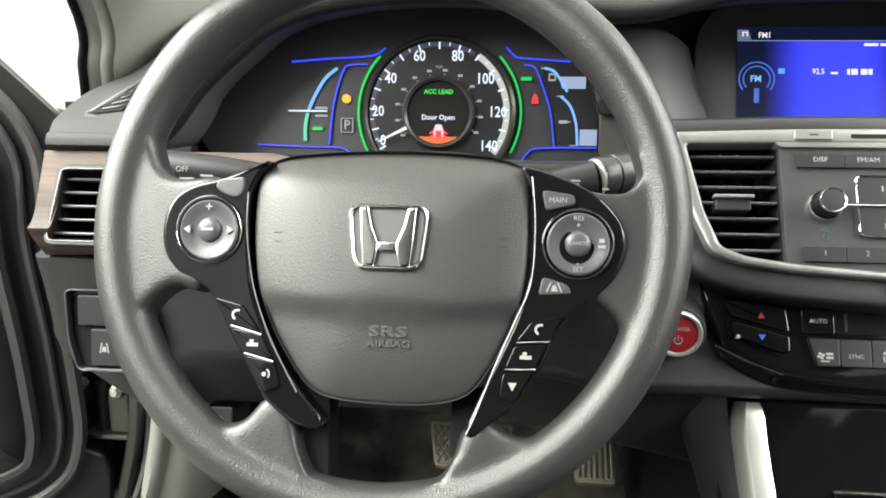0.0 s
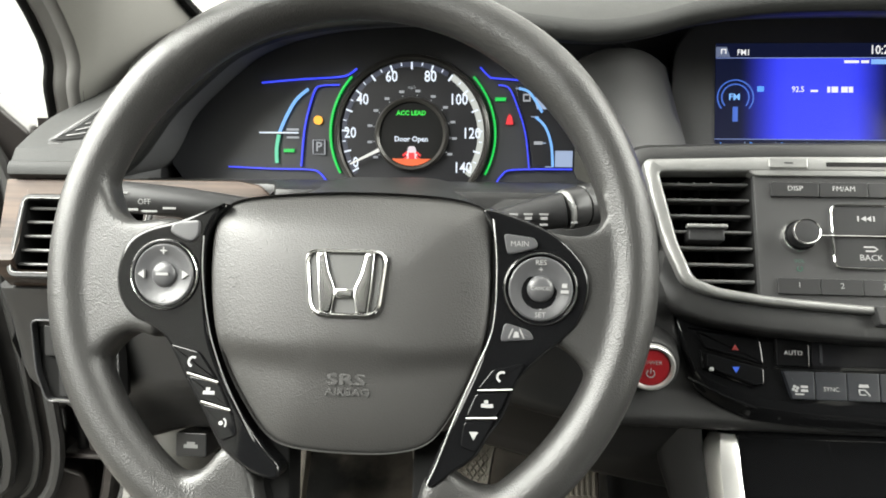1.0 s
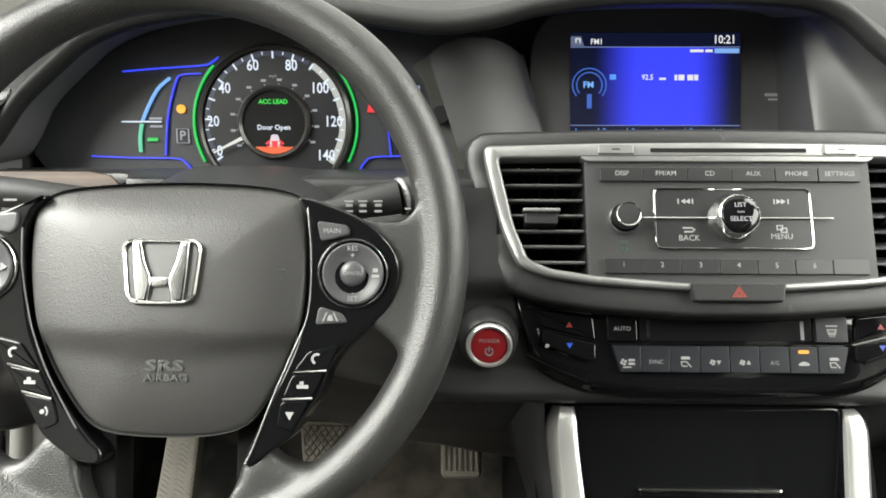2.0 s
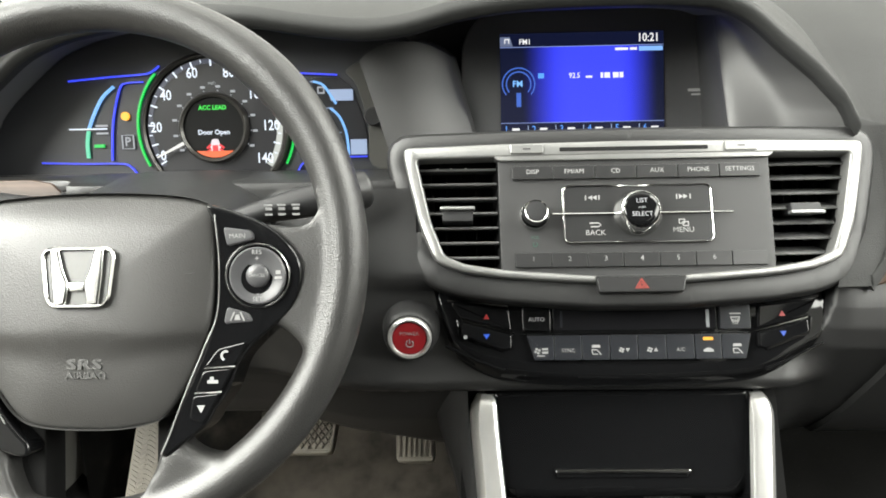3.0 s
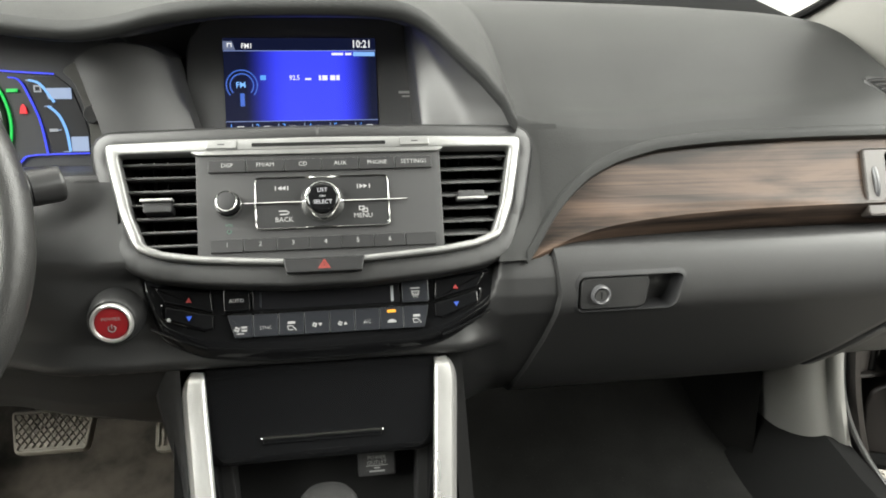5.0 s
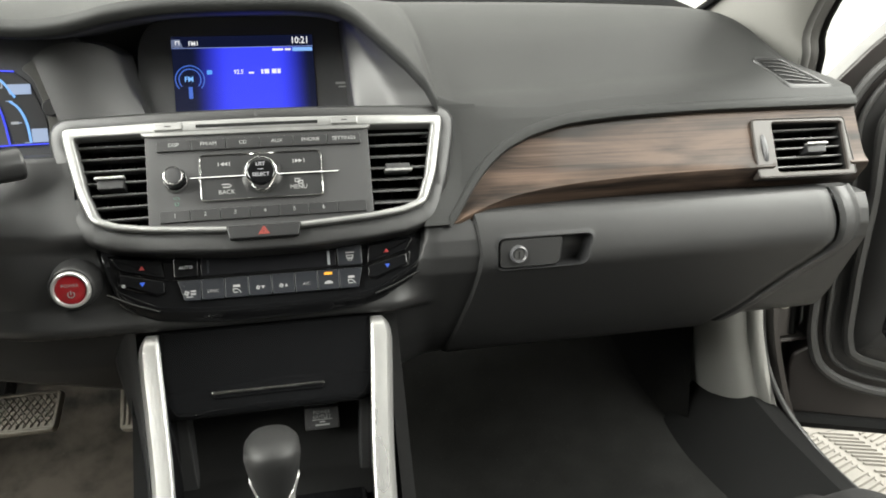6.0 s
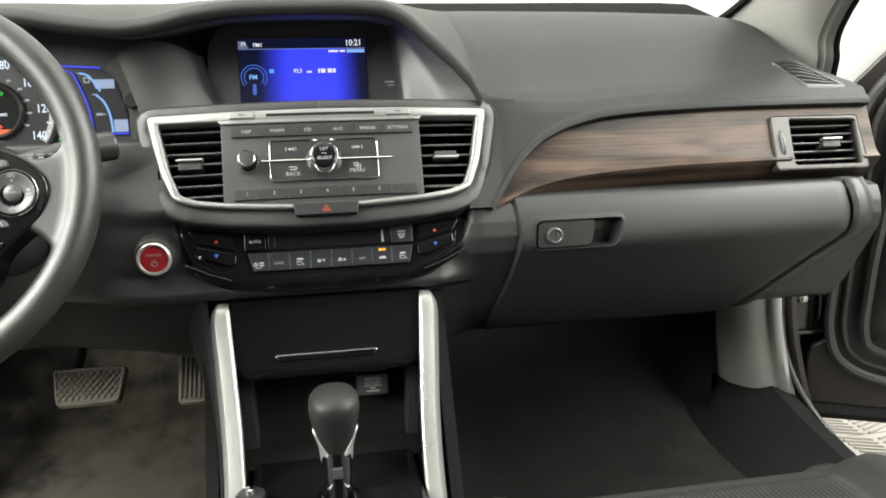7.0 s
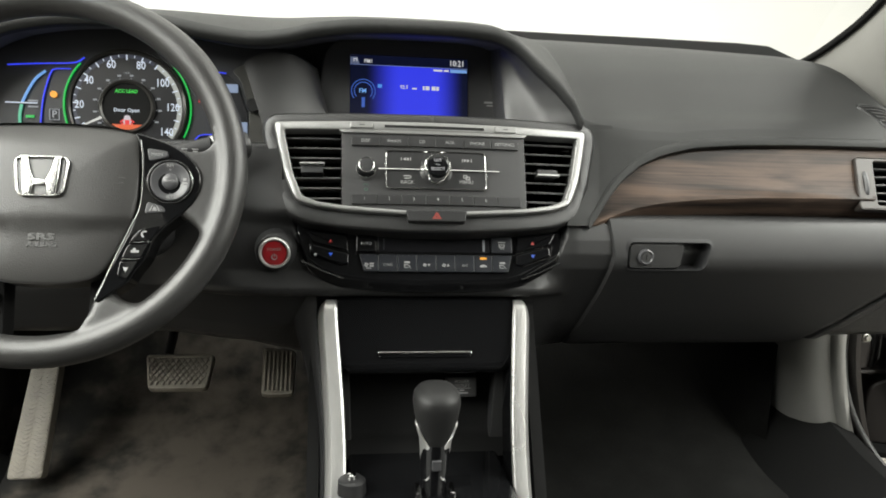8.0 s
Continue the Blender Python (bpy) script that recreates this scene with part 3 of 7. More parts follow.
def lower_end(x):
    return float(np.interp(x, [-0.390, -0.386, -0.380, -0.372, -0.362, -0.348, -0.310, -0.298, 0.02, 0.12, 0.20, 0.50, 0.56, 1.08], [0.875, 0.852, 0.834, 0.824, 0.817, 0.806, 0.774, 0.770, 0.768, 0.772, 0.745, 0.745, 0.755, 0.76]))


bm = bmesh.new()
rows = []
for x in sorted(list(np.linspace(-0.385, 1.06, 120)) + list(np.linspace(0.15, 0.26, 56)) + list(np.linspace(0.43, 0.60, 76)) + [-0.390, -0.3885, -0.3865, -0.383, -0.379]):
    zb = lower_end(x)
    row = [(x, lower_y(x, z) + 0.012 * smooth01(-x, 0.376, 0.391) ** 2, z) for z in [1.015, 0.98, 0.95, 0.944, 0.941, 0.938, 0.935, 0.932, 0.929, 0.925] + list(np.linspace(0.918, zb + 0.01, 66))]
    row += [(x, lower_y(x, zb) + 0.004, zb + 0.003), (x, lower_y(x, zb) + 0.012, zb), (x, lower_y(x, zb) + 0.30, zb + 0.03)]
    rows.append(row)
sheet(bm, rows)
part("lower_panel", bm, PLASTIC, dashboard, "charcoal plastic lower panel", smooth=50)

# bonnet and scuttle beyond the windshield
bm = bmesh.new()
sheet(bm, [[(XC + d, y, z - 0.05 * (d / 0.8) ** 2) for d in np.linspace(-0.8, 0.8, 24)] for y, z in ((1.16, 1.205), (1.22, 1.222), (1.30, 1.240), (1.6, 1.235), (2.0, 1.18), (2.2, 1.08), (2.25, 0.9))])
single("car_bonnet", bm, surface("silver_grey_paint", (0.16, 0.16, 0.16), 0.35, metal=0.3, coat=0.4), "grey painted bonnet beyond the windshield", "car bonnet", kind="structure")
bm = bmesh.new()
rows = []
for d in np.linspace(-0.66, 0.66, 40):
    yw, zw = lerp_table(abs(d), GLASSLINE)
    rise = 0.024 * smooth01(0.655 - abs(d), 0, 0.07)
    rows.append([(XC + d, yw - 0.008, zw - 0.004), (XC + d, yw - 0.004, zw + rise * 0.45), (XC + d, yw + 0.004, zw + rise * 0.9), (XC + d, yw + 0.014, zw + rise), (XC + d, yw + 0.06, zw + rise - 0.006), (XC + d, yw + 0.09, zw - 0.03)])
sheet(bm, rows)
part("windshield_gasket", bm, SHADE, dashboard, "black rubber strip along the windshield's foot")

# windshield
windshield = thing("windshield", "clear raked windshield glass", "windshield", kind="structure")
bm = bmesh.new()
rows = []
for d in np.linspace(-0.63, 0.63, 24):
    yw, zw = lerp_table(abs(d), GLASSLINE)
    top = Vector((XC + d * 0.84, 0.26 - 0.10 * (d / 0.63) ** 2, 1.60 - 0.03 * (d / 0.63) ** 2))
    low = Vector((XC + d, yw + 0.02, zw + 0.008))
    rows.append([low.lerp(top, s) + Vector((0, 0.03 * math.sin(math.pi * s), 0.03 * math.sin(math.pi * s))) for s in np.linspace(0, 1, 8)])
sheet(bm, rows)
pane = part("pane", bm, GLASS, windshield)
pane.visible_shadow = False

# roof lining
bm = bmesh.new()
rows = []
for y in np.linspace(0.24, -1.5, 12):
    rows.append([(XC + d, y - 0.08 * (d / 0.62) ** 2, 1.615 - 0.05 * (d / 0.62) ** 4 + 0.02 * math.sin((0.24 - y) * 1.4)) for d in np.linspace(-0.62, 0.62, 14)])
sheet(bm, rows)
single("roof_lining", bm, ROOFCLOTH, "grey cloth roof lining", "roof lining", kind="structure")


# ---- the two sides: pillar, kick panel, jamb, sill, door ----
def side(s, word):
    def P(d, y, z):
        return (XC + s * d, y, z)

    INNER = crom([(0, 0.632, 0.850, 1.165), (0.15, 0.622, 0.755, 1.190), (0.3, 0.613, 0.65, 1.238), (0.65, 0.585, 0.45, 1.37), (1, 0.54, 0.20, 1.57)])
    OUTER = crom([(0, 0.718, 0.735, 1.050), (0.15, 0.697, 0.70, 1.095), (0.3, 0.676, 0.655, 1.160), (0.65, 0.645, 0.42, 1.36), (1, 0.60, 0.12, 1.56)])
    pillar = thing("windshield_pillar", "light grey trimmed windshield pillar with dark window seal", "pillar", kind="structure")
    bm = bmesh.new()
    rows = []
    for t in np.linspace(0, 1, 41):
        a = Vector(P(*lerp_table(t, INNER)))
        b = Vector(P(*lerp_table(t, OUTER)))
        rows.append([a.lerp(b, u) + Vector((-s * 0.010, -0.014, 0.004)) * math.sin(math.pi * u) for u in np.linspace(0, 1, 9)])
    sheet(bm, rows)
    part("trim", bm, PILLAR, pillar, "light grey pillar trim")
    bm = bmesh.new()
    tube(bm, [Vector(P(*lerp_table(t, INNER))) + Vector((-s * 0.002, 0.002, 0)) for t in np.linspace(0, 1, 41)], 0.0055, 8)
    part("glass_seal", bm, SHADE, pillar, "black seal between glass and pillar")
    bm = bmesh.new()
    rows = []
    for t in np.linspace(0, 1, 41):
        a = Vector(P(*lerp_table(t, OUTER))) + Vector((-s * 0.002, 0.003, 0))
        rows.append([a, a + Vector((s * 0.004, -0.005, 0.002)), a + Vector((s * 0.009, -0.006, 0.003)), a + Vector((s * 0.016, -0.001, 0.002)), a + Vector((s * 0.020, 0.005, 0.0)), a + Vector((s * 0.028, 0.003, 0)), a + Vector((s * 0.034, 0.006, 0))])
    sheet(bm, rows)
    part("window_seal", bm, SEALGREY, pillar, "grey rubber door seal", smooth=60)
    bm = bmesh.new()
    sheet(bm, [[row[-1], row[-1] + Vector((s * 0.003, -0.004, 0)), row[-1] + Vector((s * 0.007, -0.004, 0)), row[-1] + Vector((s * 0.010, 0.0, 0)), row[-1] + Vector((s * 0.009, 0.02, 0))] for row in rows])
    part("outer_seal", bm, SHADE, pillar, "thin black outer seal", smooth=60)

    jamb = thing("door_jamb", "grey kick panel, rubber seal and dark painted door jamb", "door jamb", kind="structure")
    bm = bmesh.new()
    rows = []
    for z in np.linspace(0.36, 0.90, 24):
        k = max(0.0, 0.72 - z) ** 1.5 * 0.55
        rows.append([P(d + k, y, z) for d, y in spline([(0.655, 0.95), (0.651, 0.915), (0.652, 0.880), (0.659, 0.850), (0.672, 0.825), (0.690, 0.806), (0.711, 0.795)], 4, closed=False)])
    sheet(bm, rows)
    part("kick_panel", bm, KICK, jamb, "smooth grey kick panel", smooth=80)
    bm = bmesh.new()
    sheet(bm, [[P(d, y, z) for d, y in ((0.56, 1.20), (0.60, 1.06), (0.630, 0.95), (0.652, 0.885), (0.66, 0.86))] for z in (0.36, 0.6, 0.95)])
    part("side_lining", bm, CARPET, jamb, "black carpet lining of the footwell's side")
    bm = bmesh.new()
    rows = []
    for z in np.linspace(0.36, 1.05, 24):
        k = max(0.0, 0.72 - z) ** 1.5 * 0.55
        rows.append([P(d + k, y, z) for d, y in ((0.710, 0.797), (0.714, 0.786), (0.722, 0.781), (0.730, 0.782), (0.734, 0.788), (0.735, 0.82))])
    sheet(bm, rows)
    part("jamb_trim", bm, KICK, jamb)
    bm = bmesh.new()
    tube(bm, spline([P(0.84, 0.55, 0.44), P(0.80, 0.72, 0.50), P(0.752, 0.790, 0.62), P(0.741, 0.795, 0.80), P(0.739, 0.780, 0.98), P(0.740, 0.74, 1.05)], 8, closed=False), 0.0045, 8)
    part("rubber_seal", bm, RUBBER, jamb)
    bm = bmesh.new()
    rows = []
    for z in np.linspace(0.505, 1.06, 24):
        k = max(0.0, 0.72 - z) ** 1.5 * 0.55
        rows.append([P(d + k, y, z) for d, y in ((0.743, 0.83), (0.744, 0.790), (0.748, 0.781), (0.756, 0.780), (0.762, 0.788), (0.764, 0.87), (0.80, 0.895), (0.87, 0.89))])
    sheet(bm, rows)
    part("painted_jamb", bm, PAINT, jamb, "dark painted steel jamb")
    bm = bmesh.new()
    sheet(bm, [[P(d, y, z) for d, y in ((0.86, 0.885), (0.90, 0.895), (0.925, 0.93), (0.935, 1.05), (0.94, 1.7))] for z in (0.53, 0.6, 0.7, 0.9, 1.00)])
    part("fender_edge", bm, DARK, jamb, "dark painted fender edge")
    bm = bmesh.new()
    sheet(bm, [[P(d, y, z) for d, z in ((0.56, 0.40), (0.66, 0.455 + lift * 0.6), (0.70, 0.475 + lift), (0.735, 0.505 + lift), (0.765, 0.50 + lift), (0.790, 0.475 + lift), (0.803, 0.45 + lift), (0.805, 0.34))] for y, lift in crom(((0.90, 0.095), (0.86, 0.08), (0.80, 0.058), (0.72, 0.036), (0.6, 0.015), (0.4, 0.0), (0.0, 0), (-0.8, 0)), 4)])
    part("sill_cover", bm, SHADE, jamb, "dark plastic sill cover")

    for z in (0.672, 0.94):
        hinge = thing("door_hinge", "painted steel door hinge with zinc bolts", "hinge", group="door hinges")
        bm = bmesh.new()
        box(bm, *sorted((XC + s * 0.783, XC + s * 0.812)), 0.822, 0.86, z - 0.022, z + 0.030, 0.005)
        part("plate", bm, PAINT, hinge)
        bm = bmesh.new()
        box(bm, *sorted((XC + s * 0.780, XC + s * 0.846)), 0.818, 0.862, z - 0.030, z - 0.023, 0.003)
        part("flange", bm, PAINT, hinge)
        bm = bmesh.new()
        tube(bm, [P(0.826, 0.838, z - 0.036), P(0.826, 0.838, z + 0.040)], 0.008, 12)
        part("pin", bm, DARK, hinge)
        for bx, by, bz in ((0.797, 0.818, z + 0.036), (0.850, 0.832, z + 0.038), (0.846, 0.828, z - 0.049)):
            bm = bmesh.new()
            lathe(bm, [(0.003, by - 0.006), (0.0055, by - 0.005), (0.0065, by - 0.001), (0.0085, by), (0.0085, by + 0.006)], 6, XC + s * bx, bz)
            part("bolt", bm, ZINC, hinge, "pale zinc bolt")

    # open door, swung out on its hinges
    ang = 62
    along = Vector((s * math.sin(radians(ang)), -math.cos(radians(ang)), 0))
    inward = Vector((-s * math.cos(radians(ang)), -math.sin(radians(ang)), 0))
    root = Vector(P(0.846, 0.800, 0))

    def D(l, w, z):
        return root + along * l + inward * w + Vector((0, 0, z))

    door = thing("car_door", "open car door with dark trim and rubber seals", "car door", group="open front doors")
    edge = rounded([(-0.034, 0.516), (-0.040, 0.596), (-0.034, 0.622), (-0.006, 0.640), (-0.006, 0.76), (0.000, 0.90), (-0.012, 1.0), (-0.024, 1.046), (0.031, 1.108), (0.20, 1.27), (0.34, 1.10), (0.98, 1.07), (0.98, 0.54), (0.9, 0.520)], 0.008, 3)
    bm = bmesh.new()
    loops = [ring(bm, [D(l, w, z) for l, z in inset(edge, i)]) for i, w in ((0.0, -0.10), (0.0, -0.006), (0.002, -0.002), (0.006, 0.0))]
    for a, b in zip(loops, loops[1:]):
        bridge(bm, a, b)
    bm.faces.new(loops[0])
    bm.faces.new(loops[-1])
    part("shell", bm, PAINT, door, "dark brown painted door shell")
    bm = bmesh.new()
    tube(bm, [D(-0.024, -0.004, 0.504), D(0.2, -0.004, 0.508), D(0.9, -0.004, 0.508)], 0.014, 8)
    part("sill_strip", bm, SHADE, door, "black rubber strip under the door")
    outline = rounded([(0.002, 0.90), (-0.010, 0.78), (-0.015, 0.66), (0.000, 0.606), (0.033, 0.580), (0.084, 0.565), (0.28, 0.555), (0.9, 0.55), (0.96, 0.57), (0.96, 1.04), (0.34, 1.06), (0.16, 1.18), (0.03, 1.07), (0.0, 1.01)], 0.03, 3)
    bm = bmesh.new()
    loops = [ring(bm, [D(l, w, z) for l, z in inset(outline, i)]) for i, w in ((0.020, -0.002), (0.024, 0.004), (0.05, 0.006), (0.062, 0.022), (0.085, 0.034), (0.11, 0.036))]
    for a, b in zip(loops, loops[1:]):
        bridge(bm, a, b)
    bm.faces.new(loops[-1])
    part("trim_panel", bm, DOORTRIM, door, "dark moulded door trim")
    for k, (i, r) in enumerate(((0.004, 0.008), (0.026, 0.005), (0.055, 0.009), (0.095, 0.007))):
        bm = bmesh.new()
        tube(bm, [D(l, 0.004 + (0.030 if i > 0.1 else 0.012 if i > 0.05 else 0.0), z) for l, z in inset(outline, i)], r, 8, closed=True)
        part("rubber_seal", bm, RUBBER, door)
    bm = bmesh.new()
    tube(bm, spline([D(0.03, -0.03, 1.06), D(0.20, -0.03, 1.18), D(0.45, -0.03, 1.36), D(0.62, -0.03, 1.45), D(0.95, -0.03, 1.50)], 6, closed=False), 0.020, 8)
    part("window_frame", bm, RUBBER, door, "black window frame bar")


side(1, "passenger")
side(-1, "driver")

# ---- floor of the car ----
bm = bmesh.new()
FLOOR = [(-0.9, 0.45), (0.3, 0.45), (0.6, 0.452), (0.80, 0.462), (0.92, 0.49), (1.00, 0.54), (1.08, 0.62), (1.16, 0.74), (1.20, 0.86)]
rows = []
for y, z in crom(FLOOR, 4):
    rows.append([(x, y, z + (0.02 * smooth01(abs(x - XC), 0.24, 0.14)) + 0.004 * noise.noise((x * 9, y * 9, 0))) for x in np.linspace(-0.40, 1.09, 60)])
sheet(bm, rows)
single("carpet", bm, CARPET, "worn dark grey carpet with stains in the footwells", "carpet", kind="structure", smooth=60)
# closes the gaps behind the dash; their shade is in its near-black colour
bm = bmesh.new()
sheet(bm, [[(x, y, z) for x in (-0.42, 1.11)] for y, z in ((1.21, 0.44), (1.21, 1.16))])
single("bulkhead", bm, SHADE, "near-black bulkhead sheet behind the dashboard, shade put into its colour", "bulkhead", kind="structure")

# rear of the cabin: plain unseen sheets added to block light and darken reflections
bm = bmesh.new()
sheet(bm, [[(x, -1.25, z) for x in (-0.42, 1.11)] for z in (0.40, 1.66)])
single("cabin_wall_rear", bm, SHADE, "unseen dark sheet closing the cabin's rear against light", "wall", kind="structure")
for s, name in ((1, "cabin_wall_right"), (-1, "cabin_wall_left")):
    bm = bmesh.new()
    sheet(bm, [[(XC + s * 0.75, y, z) for y in (-1.25, -0.42)] for z in (0.40, 1.60)])
    single(name, bm, SHADE, "unseen dark sheet closing the cabin's side against light", "wall", kind="structure")


# ---- steering wheel ----
def steering_wheel():
    w = thing("steering_wheel", "grey leather-grained steering wheel with gloss black spoke switches and chrome badge", "steering wheel", pose(-0.0475, 0.460, 0.996, -20))
    bm = bmesh.new()
    n, R = 120, 0.1745
    loops = []
    for i in range(n):
        a = 2 * math.pi * i / n
        deg = math.degrees(a)
        fat = 1 + 0.08 * math.exp(-((deg - 45) / 14) ** 2) + 0.08 * math.exp(-((deg - 135) / 14) ** 2)
        rr, rd = 0.0155 * fat, 0.0165 * fat
        loops.append(ring(bm, [((R + rr * math.cos(t)) * math.cos(a), rd * math.sin(t), (R + rr * math.cos(t)) * math.sin(a)) for t in (2 * math.pi * k / 20 for k in range(20))]))
    for i in range(n):
        bridge(bm, loops[i], loops[(i + 1) % n])
    under = [(176, 5), (170, -62), (156, -72), (142, -54), (128, -45), (112, -47), (105, -20)]
    arms = ([(-168, 60)] + [(-x, z) for x, z in under] + [(-104, 22), (-112, 26.5), (-124, 25), (-137, 25), (-146, 32), (-151, 44), (-156, 56)],
            [(168, 52)] + under + [(104, 16), (114, 22), (126, 21.5), (139, 19.5), (149, 21), (157, 30), (161, 42)])
    lows = ([(-64, -110), (-71, -114.5), (-76.5, -121.5), (-83, -127), (-93, -129.5), (-108, -133), (-104, -141), (-70, -161), (-30, -173), (-10, -176), (-24, -166), (-36, -156), (-44, -140), (-47, -124), (-56, -114)],
            [(66, -118), (78, -125.5), (88, -128.5), (98, -129), (110, -131), (104, -141), (70, -161), (40, -173), (20, -176), (34, -163), (43, -152), (50, -138), (54, -126)])
    for s in (1, -1):
        prism(bm, spline(mm(arms[s > 0]), 5), -0.0115, 0.012, 0.006, 4, back=True)
        low = spline(mm(lows[s > 0]), 5)
        prism(bm, low, -0.0105, 0.012, 0.007, 4, back=True)
    rim = part("rim", bm, LEATHER, w, "grey leather-grained rim and spokes", smooth=0)
    fuse = rim.modifiers.new("fuse", "REMESH")
    fuse.mode, fuse.voxel_size, fuse.use_smooth_shade = "VOXEL", 0.0016, True
    ease = rim.modifiers.new("ease", "SMOOTH")
    ease.factor, ease.iterations = 0.5, 30
    for pts in ([(-56, -96), (-30, -104), (-28, -166), (-32, -168), (-42, -150), (-52, -125)], [(74, -98), (46, -106), (46, -140), (48, -148), (56, -134), (70, -115)]):
        bm = bmesh.new()
        q = mm(pts)
        prism(bm, rounded(q if area2(q) > 0 else q[::-1], 0.004), 0.006, 0.03, 0.002)
        part("spoke_backing", bm, SHADE, w, "black plastic spoke backing")

    # airbag cover
    hub = spline(mm([(-69, 36), (-44, 41), (4, 43.5), (52, 42), (79, 37.5), (89, 29), (91.5, -2), (89, -36), (81.5, -63), (70, -87), (56, -104.5), (34, -111), (4, -112), (-24, -110), (-39, -104), (-52, -89), (-66, -66), (-75.5, -40), (-80, -6), (-78.5, 24)]), 6)
    cx, cz = 0.006, -0.030

    def dome(x, z, s):
        y = -0.0130 - 0.0040 * (1 - s ** 6) - 0.0075 * (1 - s ** 2)
        crease = -0.053 - 0.006 * math.cos((x - 0.007) * 18) + 0.006
        y += 0.0050 * smooth01(z, crease + 0.002, crease - 0.012)
        y += 0.006 * smooth01(z, 0.018, 0.045)
        return y

    def cover_y(x, z):
        """Depth of the cover's face at a point: how far out the point lies, by the edge that bounds it most."""
        out = 0.0
        for k in range(len(hub)):
            (xa, za), (xb, zb) = hub[k - 1], hub[k]
            nx, nz = zb - za, xa - xb
            reach = nx * (xa - cx) + nz * (za - cz)
            if abs(reach) > 1e-9:
                out = max(out, (nx * (x - cx) + nz * (z - cz)) / reach)
        return dome(x, z, min(1.0, out))

    bm = bmesh.new()
    loops = [ring(bm, [(x, 0.026, z) for x, z in hub]), ring(bm, [(x, -0.004, z) for x, z in hub]), ring(bm, [(x, -0.0105, z) for x, z in hub])]
    for s in (0.992, 0.98, 0.965, 0.94, 0.90, 0.85, 0.79, 0.72, 0.65, 0.58, 0.5, 0.4, 0.3, 0.2, 0.1):
        loops.append(ring(bm, [(cx + (x - cx) * s, dome(cx + (x - cx) * s, cz + (z - cz) * s, s) + 0.0015 * smooth01(s, 0.975, 1.0), cz + (z - cz) * s) for x, z in hub]))
    for a, b in zip(loops, loops[1:]):
        bridge(bm, a, b)
    bm.faces.new(loops[-1])
    cover = part("airbag_cover", bm, HUB, w, "grey grained airbag cover", smooth=75)
    words("SRS", 0.0088, 0.0080, -0.0690, cover_y(0.008, -0.0690) - 0.0001, HUB, cover, extrude=0.0006, squash=1.76, bold=0.0003)
    words("AIRBAG", 0.0056, 0.0088, -0.0762, cover_y(0.0088, -0.0762) - 0.0001, HUB, cover, extrude=0.0006, squash=1.36, bold=0.0002)
    for x, q in ((-0.061, 1), (0.0745, -1)):
        bm = bmesh.new()
        y = cover_y(x, -0.0135) - 0.0003
        ribbon(bm, [(x - q * 0.0040, -0.0108), (x + q * 0.0026, -0.0110), (x + q * 0.0040, -0.0122), (x + q * 0.0036, -0.0158), (x - q * 0.0030, -0.0162)], 0.0006, y, y + 0.004)
        part("release_mark", bm, HUB, cover)

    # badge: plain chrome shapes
    ox, by = 0.0066, cover_y(0.0066, -0.0135)
    outer = rounded([(ox + x / 1000, z / 1000) for x, z in ((-20.7, -33), (20.7, -33), (25.0, 6.4), (-25.0, 6.4))], 0.0095, 7)
    badge = part("badge", band(bmesh.new(), outer, inset(outer, 0.0026), by - 0.0034, by + 0.006, 0.0010), CHROME, w, "chrome outlined badge")
    bm = bmesh.new()
    prism(bm, inset(outer, 0.0022), by - 0.0012, by + 0.004)
    part("badge_plate", bm, BADGEGREY, badge, "satin grey ground")
    for q in (-1, 1):
        bm = bmesh.new()
        bar = [(ox + q * x / 1000, z / 1000) for x, z in ((17.4, 4.4), (11.8, 4.4), (9.2, -7), (5.6, -15.6), (5.0, -20), (5.6, -23), (7.2, -31), (14.4, -31), (16.4, -13))]
        prism(bm, bar if area2(bar) > 0 else bar[::-1], by - 0.0044, by + 0.004, 0.0016, 3)
        part("bar", bm, BADGECHROME, badge)
    bm = bmesh.new()
    bar = [(ox + x / 1000, z / 1000) for x, z in ((-5.6, -16.2), (5.6, -16.2), (5.0, -22.2), (-5.0, -22.2))]
    prism(bm, bar[::-1], by - 0.0036, by + 0.004, 0.0012, 3)
    part("bridge", bm, BADGECHROME, badge)

    # gloss switch panels on the spokes
    lp = spline(mm([(-69.5, 34), (-77.5, 25), (-82.4, 12), (-82.9, -7), (-79.5, -42), (-70.6, -66), (-55.3, -92), (-40, -111.5), (-31, -121), (-33, -128.5), (-47, -126), (-64.3, -114.5), (-70.5, -107), (-80.6, -90), (-92.8, -70), (-104.5, -50), (-114.5, -42.5), (-127.8, -36), (-137.2, -22.4), (-138.2, -5.2), (-132, 9.8), (-119.6, 18.2), (-99.8, 23.6), (-82, 30.5)]), 4)
    rp = spline(mm([(85.6, 33.5), (91.5, 18), (92.6, -10), (91, -32), (84, -58), (72, -86), (61, -111), (55.5, -125), (60, -129), (71, -120.5), (84.2, -110.5), (91, -99.5), (100.2, -86), (108.2, -66), (124, -49.6), (137.2, -39), (144.8, -26.5), (148, -11.3), (143.6, 2.6), (128.4, 18), (107.8, 28)]), 4)
